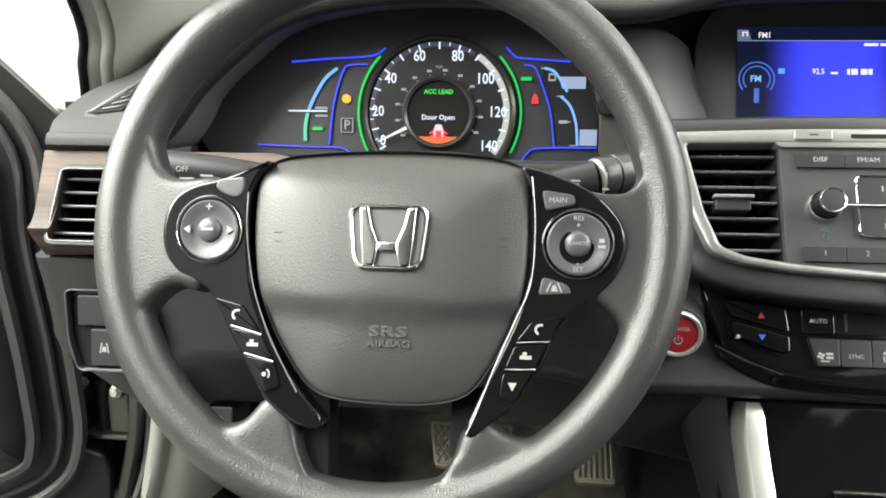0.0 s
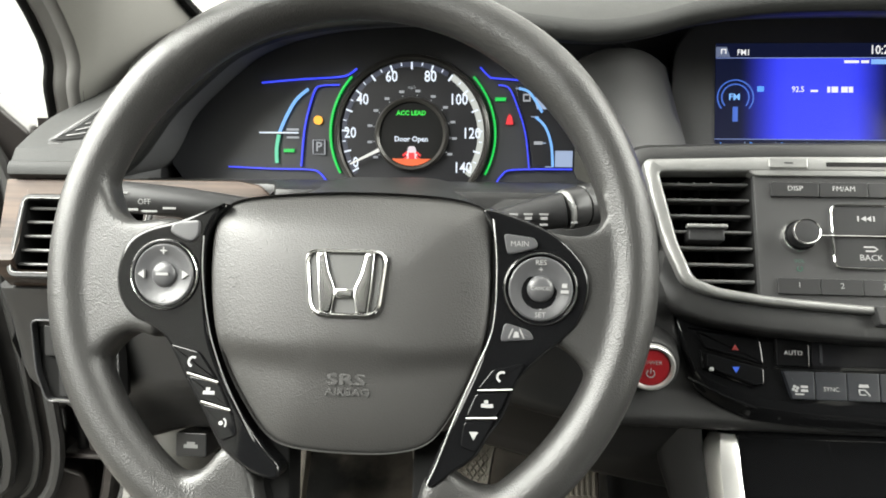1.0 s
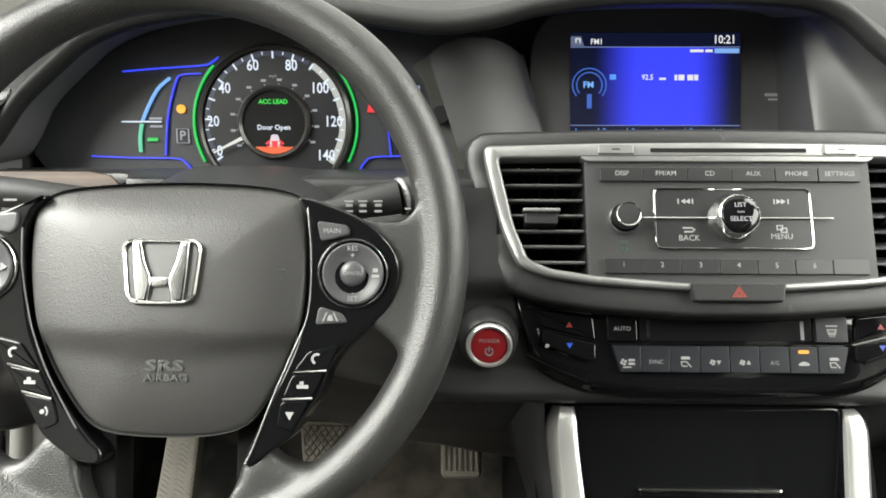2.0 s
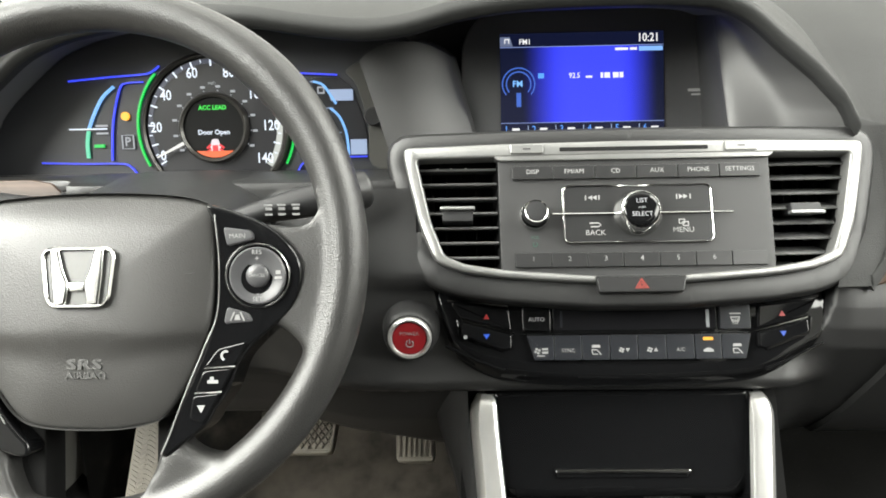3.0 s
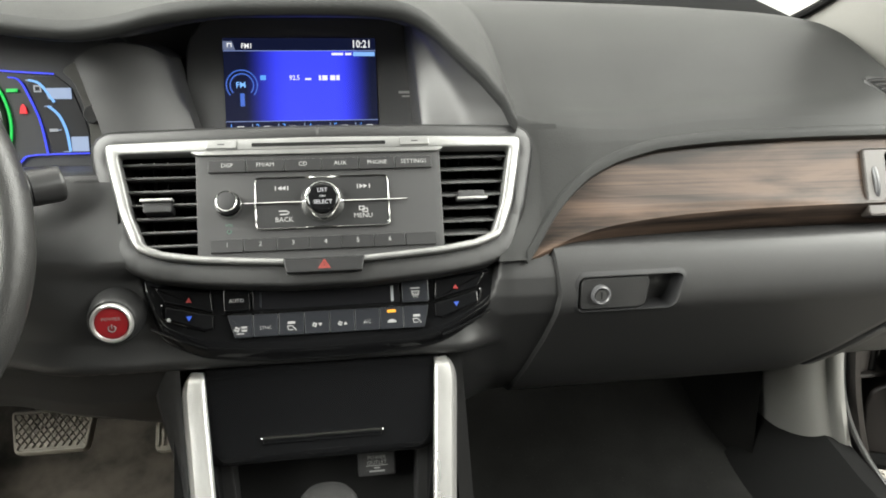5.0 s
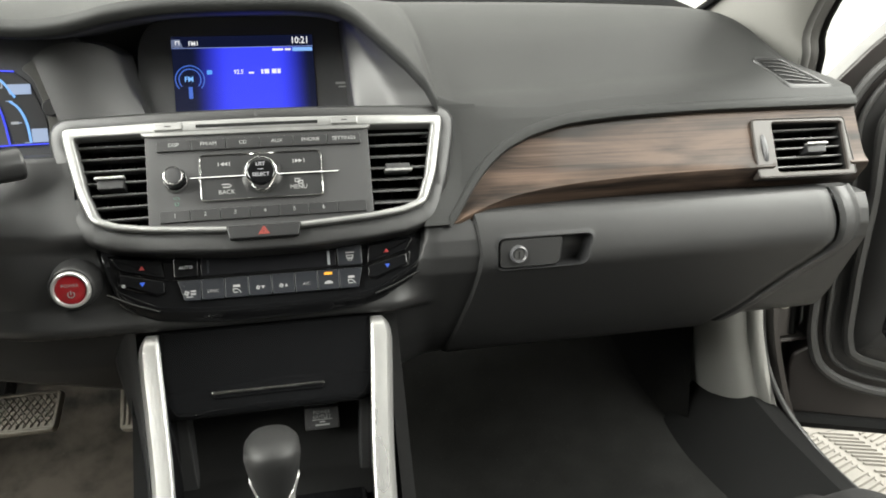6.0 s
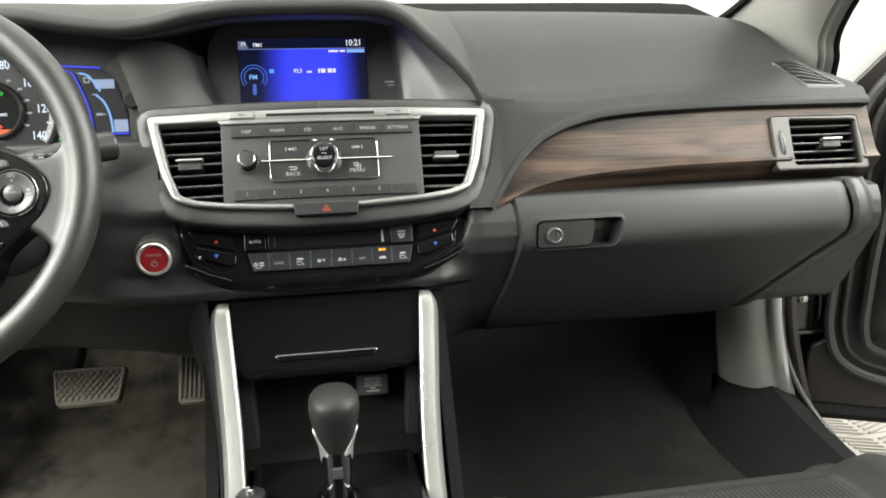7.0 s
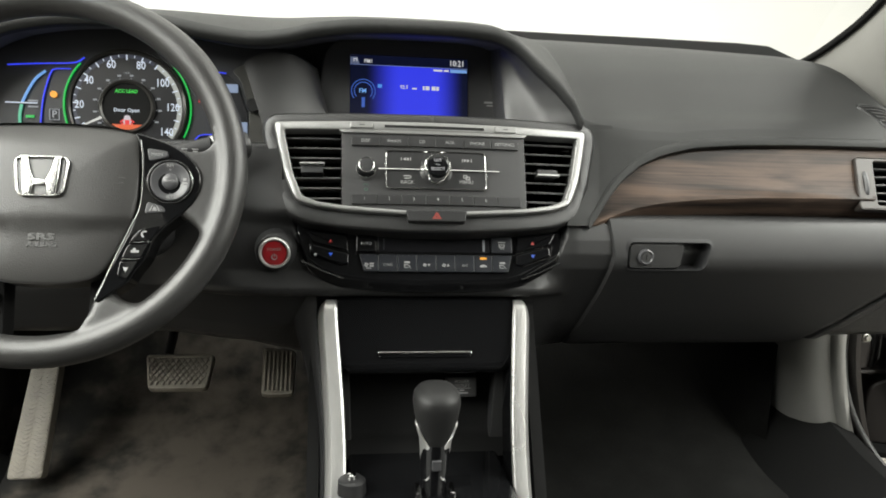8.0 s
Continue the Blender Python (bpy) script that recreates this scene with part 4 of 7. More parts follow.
    for pts, s in ((lp, -1), (rp, 1)):
        bm = bmesh.new()
        prism(bm, pts, -0.0148, 0.014, 0.0025, 3)
        panel = part("switch_panel", bm, GLOSS, w, "gloss black switch panel")
        edge = ([(-83.6, 14), (-83.8, -8), (-80.6, -32), (-76.4, -49), (-66.4, -73), (-54.2, -94.5), (-46.5, -107)] if s < 0 else [(91.5, 27), (94, -2), (92.4, -36), (83.4, -60), (72.2, -87), (61.8, -115), (56.4, -127)])
        bm = bmesh.new()
        tube(bm, [(x, -0.0150, z) for x, z in spline(mm(edge), 6, closed=False)], 0.00045, 8)
        part("chrome_edge", bm, SILVER, panel, "thin chrome edge")
        # round pad
        px, pz = (-0.1075, -0.0100) if s < 0 else (0.1195, -0.0130)
        bm = bmesh.new()
        lathe(bm, [(0.0196, -0.0138), (0.0199, -0.0160), (0.0207, -0.0170), (0.0216, -0.0160), (0.0221, -0.008)], 56, px, pz, cap=False)
        part("pad_ring", bm, CHROME, panel, "chrome ring")
        bm = bmesh.new()
        lathe(bm, [(0.004, -0.0150), (0.0095, -0.0151), (0.0125, -0.0157), (0.0160, -0.0170), (0.0176, -0.0172), (0.0185, -0.0164), (0.0187, -0.010)], 56, px, pz)
        part("round_pad", bm, BTNGREY, panel, "satin grey four-way pad")
        bm = bmesh.new()
        lathe(bm, [(0.002, -0.0183), (0.0050, -0.0180), (0.0070, -0.0170), (0.0078, -0.0155), (0.0079, -0.012)], 32, px, pz)
        part("pad_centre", bm, BTNGREY, panel)
        if s < 0:
            words("+", 0.009, px, pz + 0.0138, -0.0175, PRINT, panel)
            words("-", 0.009, px, pz - 0.0146, -0.0175, PRINT, panel)
            bm = bmesh.new()
            prism(bm, [(px - 0.016, pz), (px - 0.0120, pz - 0.0025), (px - 0.0120, pz + 0.0025)], -0.0176, -0.015)
            part("arrow_print", bm, PRINT, panel)
            bm = bmesh.new()
            prism(bm, [(px + 0.016, pz), (px + 0.0120, pz + 0.0025), (px + 0.0120, pz - 0.0025)], -0.0176, -0.015)
            part("arrow_print", bm, PRINT, panel)
            bars("print_bar", [(px - 0.0038, px + 0.0038, pz - 0.0008, pz + 0.0008)], -0.0190, PRINT, panel)
            bm = bmesh.new()
            prism(bm, rounded(mm([(-105, 16), (-97, 11.5), (-89.6, 10), (-85.5, 15), (-85.5, 23.5), (-102, 22)]), 0.003), -0.0170, -0.009, 0.0015)
            part("upper_button", bm, BTNGREY, panel)
        else:
            words("RES", 0.0042, px, pz + 0.0150, -0.0174, PRINT, panel)
            words("+", 0.0052, px, pz + 0.0108, -0.0170, PRINT, panel)
            words("SET", 0.0042, px, pz - 0.0152, -0.0174, PRINT, panel)
            words("-", 0.0052, px, pz - 0.0114, -0.0170, PRINT, panel)
            words("CANCEL", 0.0030, px, pz, -0.0190, PRINT, panel)
            bars("print_bar", [(px + 0.0122, px + 0.0152, pz + 0.0008, pz + 0.0032), (px + 0.0115, px + 0.0160, pz - 0.0024, pz - 0.0006)], -0.0176, PRINT, panel)
            bm = bmesh.new()
            prism(bm, rounded(mm([(100, 6), (118, 10.6), (116.5, 16.2), (97.4, 18.8)]), 0.003), -0.0170, -0.009, 0.0015)
            b = part("main_button", bm, BTNGREY, panel)
            words("MAIN", 0.0044, 0.1070, 0.0125, -0.0172, PRINT, b)
            bm = bmesh.new()
            prism(bm, rounded(mm([(96.5, -44.2), (117, -42.8), (114, -37), (99, -32.6)]), 0.003), -0.0170, -0.009, 0.0015)
            b = part("lane_button", bm, BTNGREY, panel)
            bm = bmesh.new()
            for q in (-1, 1):
                ribbon(bm, mm([(106 + q * 4.5, -42), (106 + q * 2.0, -36.4)]), 0.0009, -0.0174, -0.0166)
            prism(bm, mm([(104, -41.5), (108, -41.5), (107, -38), (105, -38)]), -0.0174, -0.0166)
            part("lane_print", bm, PRINT, b)
        # column of three small switches
        if s < 0:
            quads = [[(-102, -51.5), (-83, -56), (-70.5, -72.5), (-90, -67.5)], [(-89.5, -70), (-70, -73.5), (-62, -88.5), (-80.2, -84)], [(-79.5, -86.5), (-61, -90), (-57.2, -104), (-66, -108)]]
        else:
            quads = [[(112, -55.5), (93, -60), (84.3, -71.6), (104.4, -70.4)], [(103, -72.4), (83.6, -74.2), (78, -87.6), (96, -86.8)], [(94.8, -88.6), (77, -90.4), (75, -104.6), (84.2, -107.6)]]
        for k, q in enumerate(quads):
            bm = bmesh.new()
            prism(bm, rounded(mm(q if area2(q) > 0 else q[::-1]), 0.0025), -0.0164, -0.008, 0.0010)
            b = part("small_switch", bm, GLOSS, panel)
            mx, mz = sum(p[0] for p in q) / 4000, sum(p[1] for p in q) / 4000
            bm = bmesh.new()
            if k == 0:
                ribbon(bm, arc(mx, mz, 0.0028, 60, 250, 8), 0.0014, -0.0170, -0.0162)
            elif k == 1:
                prism(bm, rect(mx - 0.0035, mx + 0.0035, mz - 0.0018, mz + 0.0004), -0.0170, -0.0162)
                prism(bm, rect(mx - 0.0018, mx + 0.0006, mz + 0.0006, mz + 0.0024), -0.0170, -0.0162)
            elif s < 0:
                prism(bm, circle(0.0014, 10, mx - 0.001, mz), -0.0170, -0.0162)
                ribbon(bm, arc(mx - 0.001, mz, 0.0032, -40, 60, 6), 0.0009, -0.0170, -0.0162)
            else:
                prism(bm, [(mx, mz - 0.003), (mx + 0.0026, mz + 0.0018), (mx - 0.0026, mz + 0.0018)], -0.0170, -0.0162)
            part("symbol", bm, PRINT, b)
        for q in quads[:2]:
            a, c = (q[3], q[2]) if s < 0 else (q[3], q[2])
            bm = bmesh.new()
            tube(bm, [(a[0] / 1000, -0.0162, a[1] / 1000 - 0.0012), (c[0] / 1000, -0.0162, c[1] / 1000 - 0.0012)], 0.0008, 6)
            part("chrome_divider", bm, CHROME, panel)
        # the panels lean a little: their upper ends stand out towards the driver
        for ob in [panel] + list(panel.children_recursive):
            for vert in ob.data.vertices:
                vert.co.y -= 0.10 * max(-0.03, min(0.03, vert.co.z - pz))
    return w


steering_wheel()


# ---- column, stalks ----
column = thing("steering_column", "dark grey plastic steering column shroud with a gap-hiding collar", "steering column")
bm = bmesh.new()
sections = []
for y, z0, z1, hw in ((0.492, 0.935, 1.010, 0.062), (0.51, 0.905, 1.018, 0.076), (0.56, 0.885, 1.024, 0.088), (0.64, 0.870, 1.026, 0.094), (0.74, 0.85, 1.01, 0.094)):
    sections.append(ring(bm, [(-0.0475 + x, y, z) for x, z in rounded([(-hw, z0 + 0.02), (-hw * 0.6, z0), (hw * 0.6, z0), (hw, z0 + 0.02), (hw * 0.96, z1 - 0.02), (hw * 0.5, z1), (-hw * 0.5, z1), (-hw * 0.96, z1 - 0.02)], 0.02, 3)]))
for a, b in zip(sections, sections[1:]):
    bridge(bm, a, b)
bm.faces.new(sections[0])
part("shroud", bm, PLASTIC, column, smooth=60)

wiper = thing("wiper_stalk", "dark plastic wiper stalk with printed marks", "stalk")
bm = bmesh.new()
tube(bm, [(0.02, 0.545, 0.999), (0.052, 0.549, 1.0085), (0.074, 0.552, 1.0125), (0.0915, 0.5550, 1.0154)], [0.0085, 0.0095, 0.0118, 0.0130], 20)
part("stem", bm, DARK, wiper)
bm = bmesh.new()
tube(bm, [(0.0913, 0.5549, 1.0153), (0.0918, 0.5552, 1.0154), (0.0930, 0.5559, 1.0155), (0.0935, 0.5562, 1.0156)], [0.0130, 0.0142, 0.0145, 0.0140], 24)
part("chrome_ring", bm, SILVER, wiper, "satin chrome ring")
bm = bmesh.new()
tube(bm, [(0.0935, 0.5562, 1.0156), (0.0950, 0.5570, 1.0158), (0.1035, 0.5622, 1.0170), (0.1045, 0.5628, 1.0171)], [0.0140, 0.0150, 0.0152, 0.0145], 24)
part("turning_collar", bm, KEYPLASTIC, wiper)
bm = bmesh.new()
tube(bm, [(0.1045, 0.5628, 1.0171), (0.1053, 0.5633, 1.0172), (0.1240, 0.5745, 1.0190), (0.1262, 0.5758, 1.0192), (0.1270, 0.5763, 1.0193)], [0.0140, 0.0154, 0.0156, 0.0150, 0.0138], 28)
part("end_knob", bm, KEYPLASTIC, wiper)
for dx, y in ((0.056, 0.5370), (0.066, 0.5375), (0.077, 0.5380)):
    bars("print_bar", [(dx - 0.0030, dx + 0.0034, 1.0145, 1.0157), (dx - 0.0020, dx + 0.0028, 1.0112, 1.0132), (dx - 0.0026, dx + 0.0030, 1.0070, 1.0084)], y, PRINT, wiper)
bars("print_bar", [(0.0965, 0.1000, 1.0200, 1.0212), (0.0965, 0.1010, 1.0085, 1.0096)], 0.5410, PRINT, wiper)
lights = thing("light_stalk", "dark plastic light switch stalk with printed marks", "stalk")
bm = bmesh.new()
tube(bm, [(-0.12, 0.575, 1.002), (-0.16, 0.573, 1.008), (-0.20, 0.570, 1.014), (-0.245, 0.568, 1.018), (-0.252, 0.568, 1.0185)], [0.011, 0.0115, 0.012, 0.0125, 0.010], 16)
part("stem", bm, DARK, lights)
words("OFF", 0.006, -0.223, 1.0165, 0.5555, PRINT, lights)
bars("print_bar", [(-0.240, -0.229, 1.0095, 1.0112), (-0.226, -0.214, 1.0085, 1.010), (-0.209, -0.199, 1.011, 1.0125), (-0.246, -0.236, 1.0225, 1.024)], 0.5560, PRINT, lights)


# ---- instrument cluster ----
def cluster():
    c = thing("instrument_cluster", "black instrument cluster with lit speedometer and blue and green light arcs", "instrument cluster", pose(-0.0475, 0.718, 1.03, -6))
    back = spline(mm([(-215, -24), (0, -26), (212, -24), (222, 40), (210, 100), (150, 122), (0, 128), (-150, 122), (-205, 80)]), 4)
    bm = bmesh.new()
    prism(bm, back, 0.004, 0.03)
    part("backing", bm, DIALBACK, c, "smoked black dial backing")
    # right gauge: a black window, then a paler plate painted as lens reflection haze
    bm = bmesh.new()
    prism(bm, rounded(mm([(122, -3), (161, -3), (158, 24), (146, 62), (133, 73), (104, 73), (108, 54), (116, 27)]), 0.004, 4), 0.0026, 0.006, 0.0006)
    part("gauge_window", bm, DIAL, c, "black gauge window")
    bm = bmesh.new()
    prism(bm, spline(mm([(163, -14), (205, -16), (203, 24), (190, 62), (165, 88), (140, 79), (150, 64), (160, 26)]), 4), 0.0022, 0.006, 0.0008)
    part("side_cheek", bm, LENSHAZE, c, "grey plate painted as the lens's reflection haze", smooth=60)
    bm = bmesh.new()
    lathe(bm, [(0.002, -0.006), (0.008, -0.006), (0.0092, -0.004), (0.0092, 0.006)], 20, 0.166, 0.034)
    part("reset_knob", bm, KEYPLASTIC, c, "black trip reset knob")
    gx, gz = 0.0075, 0.026
    bm = bmesh.new()
    lathe(bm, [(0.0685, -0.004), (0.0705, -0.006), (0.0735, -0.004), (0.0745, 0.004)], 72, gx, gz, cap=False)
    part("dial_rim", bm, DIALRING, c)
    bm = bmesh.new()
    lathe(bm, [(0.0685, -0.001), (0.0687, 0.0)], 72, gx, gz)
    speedo = part("speedometer", bm, DIAL, c, "black speedometer face with white figures")
    bm = bmesh.new()
    lathe(bm, [(0.0300, -0.006), (0.0325, -0.008), (0.0345, -0.006), (0.0350, -0.001)], 60, gx, gz, cap=False)
    part("inner_ring", bm, DIALRING, c)
    bm = bmesh.new()
    lathe(bm, [(0.0300, -0.004), (0.0301, -0.003)], 48, gx, gz)
    info = part("info_display", bm, SHADE, c, "dark round message display")
    # scale: 0 at lower left, 140 at lower right, clockwise
    a0, a1 = 212.0, -32.0

    def ang(v):
        return a0 + (a1 - a0) * v / 140

    for v, lx, lz in ((0, -46, -1), (20, -51, 27), (40, -39, 58), (60, -11.5, 79), (80, 25, 79), (100, 51.5, 58), (120, 64, 27), (140, 56, -5)):
        words(str(v), 0.0142, lx / 1000, lz / 1000, -0.0020, GAUGEW, speedo, squash=0.82, bold=0.0002)
    bm = bmesh.new()
    for v in range(0, 141, 5):
        a = radians(ang(v))
        r0, r1, wd = (0.0600, 0.0665, 0.0016) if v % 10 == 0 else (0.0635, 0.0665, 0.0010)
        d, q = Vector((math.cos(a), math.sin(a))), Vector((-math.sin(a), math.cos(a))) * wd / 2
        pts = [Vector((gx, gz)) + d * r + q * k for r, k in ((r0, -1), (r1, -1), (r1, 1), (r0, 1))]
        prism(bm, [tuple(p) for p in pts], -0.0020, -0.001)
    part("scale_marks", bm, GAUGEW, speedo)
    bm = bmesh.new()
    ribbon(bm, arc(gx, gz, 0.0645, ang(0) + 3, ang(88), 50), 0.0042, -0.0016, -0.001)
    part("dim_arc", bm, glow("arc_slate", (0.06, 0.07, 0.12), 0.5), speedo)
    bm = bmesh.new()
    ribbon(bm, arc(gx, gz, 0.0650, ang(90), ang(142), 50), 0.0058, -0.0017, -0.001)
    part("white_arc", bm, glow("arc_white", (0.78, 0.82, 0.76), 0.6), speedo)
    bm = bmesh.new()
    for v in range(0, 230, 20):
        a = radians(a0 + (a1 - a0) * v / 225)
        px, pz = gx + 0.0405 * math.cos(a), gz + 0.0405 * math.sin(a)
        prism(bm, rect(px - 0.0022, px + 0.0022, pz - 0.0011, pz + 0.0011), -0.0020, -0.001)
        px, pz = gx + 0.0365 * math.cos(a), gz + 0.0365 * math.sin(a)
        prism(bm, circle(0.0006, 6, px, pz), -0.0020, -0.001)
    part("inner_scale", bm, GAUGED, speedo)
    words("mph", 0.0042, gx, 0.0695, -0.0020, GAUGED, speedo)
    # pointer
    bm = bmesh.new()
    a = radians(206)
    d, q = Vector((math.cos(a), math.sin(a))), Vector((-math.sin(a), math.cos(a)))
    o = Vector((gx, gz))
    prism(bm, [tuple(o + d * 0.0335 - q * 0.0016), tuple(o + d * 0.0640 - q * 0.0006), tuple(o + d * 0.0640 + q * 0.0006), tuple(o + d * 0.0335 + q * 0.0016)], -0.009, -0.007)
    part("pointer", bm, glow("pointer_white", (0.9, 0.9, 0.85), 0.8), speedo, "white pointer at zero")
    # messages
    words("ACC LEAD", 0.0058, gx, 0.0455, -0.0050, glow("green_message", (0.02, 0.75, 0.05), 1.0), info, bold=0.0002)
    words("Door Open", 0.0066, gx, 0.0215, -0.0050, GAUGEW, info, bold=0.00015)
    bm = bmesh.new()
    prism(bm, rounded(mm([(3.4, -1), (12.6, -1), (13.2, 7), (11, 15), (5, 15), (2.8, 7)]), 0.002), -0.0050, -0.004)
    part("car_symbol", bm, glow("car_pale", (0.85, 0.75, 0.80), 0.8), info)
    bm = bmesh.new()
    for q in (-1, 1):
        for zc in (0.0035, 0.0075):
            ribbon(bm, [(0.008 + q * 0.0042, zc + 0.002), (0.008 + q * 0.0085, zc - 0.0015)], 0.0018, -0.0052, -0.0045)
    prism(bm, rect(0.0052, 0.0108, 0.003, 0.0090), -0.0053, -0.005)
    part("door_symbol", bm, RED, info)
    bm = bmesh.new()
    bow = arc(gx, gz, 0.0292, 232, 308, 16)
    prism(bm, bow + [(x, z + 0.0006 + 0.0062 * math.sin(math.pi * k / 16)) for k, (x, z) in reversed(list(enumerate(bow)))], -0.0052, -0.0045)
    part("warning_glow", bm, ORANGE, info)
    # light arcs round the dials
    for s in (-1, 1):
        bm = bmesh.new()
        ribbon(bm, arc(gx, gz, 0.0785, 90 + s * -47, 90 + s * -118, 30), 0.0019, 0.0005, 0.003)
        part("green_arc", bm, GREEN, c, "green light arc")
    blue = {"upper_left": [(-137, 74), (-100, 77), (-66, 79), (-54, 81), (-45, 87)], "lower_left": [(-172, -6), (-130, -7.5), (-92, -8), (-82, -11), (-76, -18)],
            "inner_left": [(-62, 72), (-80, 71), (-86, 66), (-93, 45), (-97, 25), (-100, -5)], "upper_right": [(71, 88), (79, 80), (86, 78), (131, 75)],
            "inner_right": [(88, 72), (98, 69), (106, 52), (114, 27), (118, -5)], "lower_right": [(88, -18), (93, -11), (104, -6), (158, -5)]}
    for key, pts in blue.items():
        bm = bmesh.new()
        path = spline(mm(pts), 6, closed=False)
        ribbon(bm, path, 0.0012 if "inner" in key else 0.0014, 0.0005, 0.003)
        part("blue_line", bm, BLUE, c, "blue light line")
    bm = bmesh.new()
    ribbon(bm, spline(mm([(-92, 68), (-104, 58), (-114, 42), (-121, 27)]), 6, closed=False), 0.0026, 0.0005, 0.003)
    part("power_arc", bm, CYAN, c, "pale blue power arc")
    bm = bmesh.new()
    ribbon(bm, spline(mm([(-121.5, 25), (-124, 12), (-124, -2)]), 6, closed=False), 0.0028, 0.0005, 0.003)
    part("charge_arc", bm, GREENW, c, "green charge arc")
    bm = bmesh.new()
    prism(bm, rect(-0.140, -0.102, 0.0262, 0.0276), -0.001, 0.001)
    part("power_pointer", bm, GAUGEW, c)
    bars("print_bar", [(-0.114, -0.102, 0.0290, 0.0310), (-0.114, -0.102, 0.0215, 0.0235)], 0.002, GAUGED, c)
    for pts in ([(107, 69), (116, 66), (123, 57), (129, 47)], [(123, 43), (132, 34), (138, 18), (140, -3)]):
        bm = bmesh.new()
        ribbon(bm, spline(mm(pts), 6, closed=False), 0.0022, 0.0005, 0.003)
        part("level_arc", bm, CYAN, c, "pale blue level arc")
    for tick in ((0.104, 0.110, 0.0685, 0.0695), (0.119, 0.126, 0.0425, 0.0435), (0.127, 0.133, 0.0185, 0.0195), (0.133, 0.140, -0.0035, -0.0025)):
        bars("level_tick", [tick], 0.002, PALEBLUE, c)
    for z0, z1 in ((0.050, 0.061), (-0.003, 0.012)):
        bm = bmesh.new()
        prism(bm, [(0.124 if z0 > 0 else 0.142, z0), (0.146 if z0 > 0 else 0.158, z0), (0.146 if z0 > 0 else 0.158, z1), (0.121 if z0 > 0 else 0.142, z1)], 0.0008, 0.003)
        part("level_block", bm, PALEBLUE, c, "pale blue level block")
    # warning lamps
    bm = bmesh.new()
    prism(bm, circle(0.0042, 20, -0.083, 0.039), 0.001, 0.003)
    part("amber_lamp", bm, AMBER, c)
    bm = bmesh.new()
    prism(bm, mm([(95.5, 36), (102.5, 36), (101, 43), (99, 45.5), (97, 43)]), 0.001, 0.003)
    part("red_lamp", bm, RED, c)
    for x, z in ((0.090, 0.059), (-0.112, 0.010)):
        bm = bmesh.new()
        prism(bm, mm([(x * 1000 - 5, z * 1000 - 1.6), (x * 1000 + 5, z * 1000 - 1.6), (x * 1000 + 5.5, z * 1000 + 1.6), (x * 1000 - 4.5, z * 1000 + 1.6)]), 0.001, 0.003)
        part("green_lamp", bm, GREEN, c)
    words("P", 0.0125, -0.0823, 0.0135, 0.001, GAUGED, c, bold=0.0002)
    bm = bmesh.new()
    o = rect(-0.0885, -0.0765, 0.0065, 0.0205)
    band(bm, o, inset(o, 0.0006), 0.001, 0.003, 0.0)
    part("gear_box_outline", bm, GAUGED, c)
    bars("lamp_symbol", [(0.111, 0.118, 0.057, 0.0585), (0.111, 0.118, 0.0625, 0.064), (0.111, 0.1122, 0.057, 0.064), (0.1168, 0.118, 0.057, 0.064)], 0.001, GAUGED, c)
    bars("lamp_symbol", [(0.122, 0.130, 0.0175, 0.0205)], 0.001, GAUGED, c)


cluster()


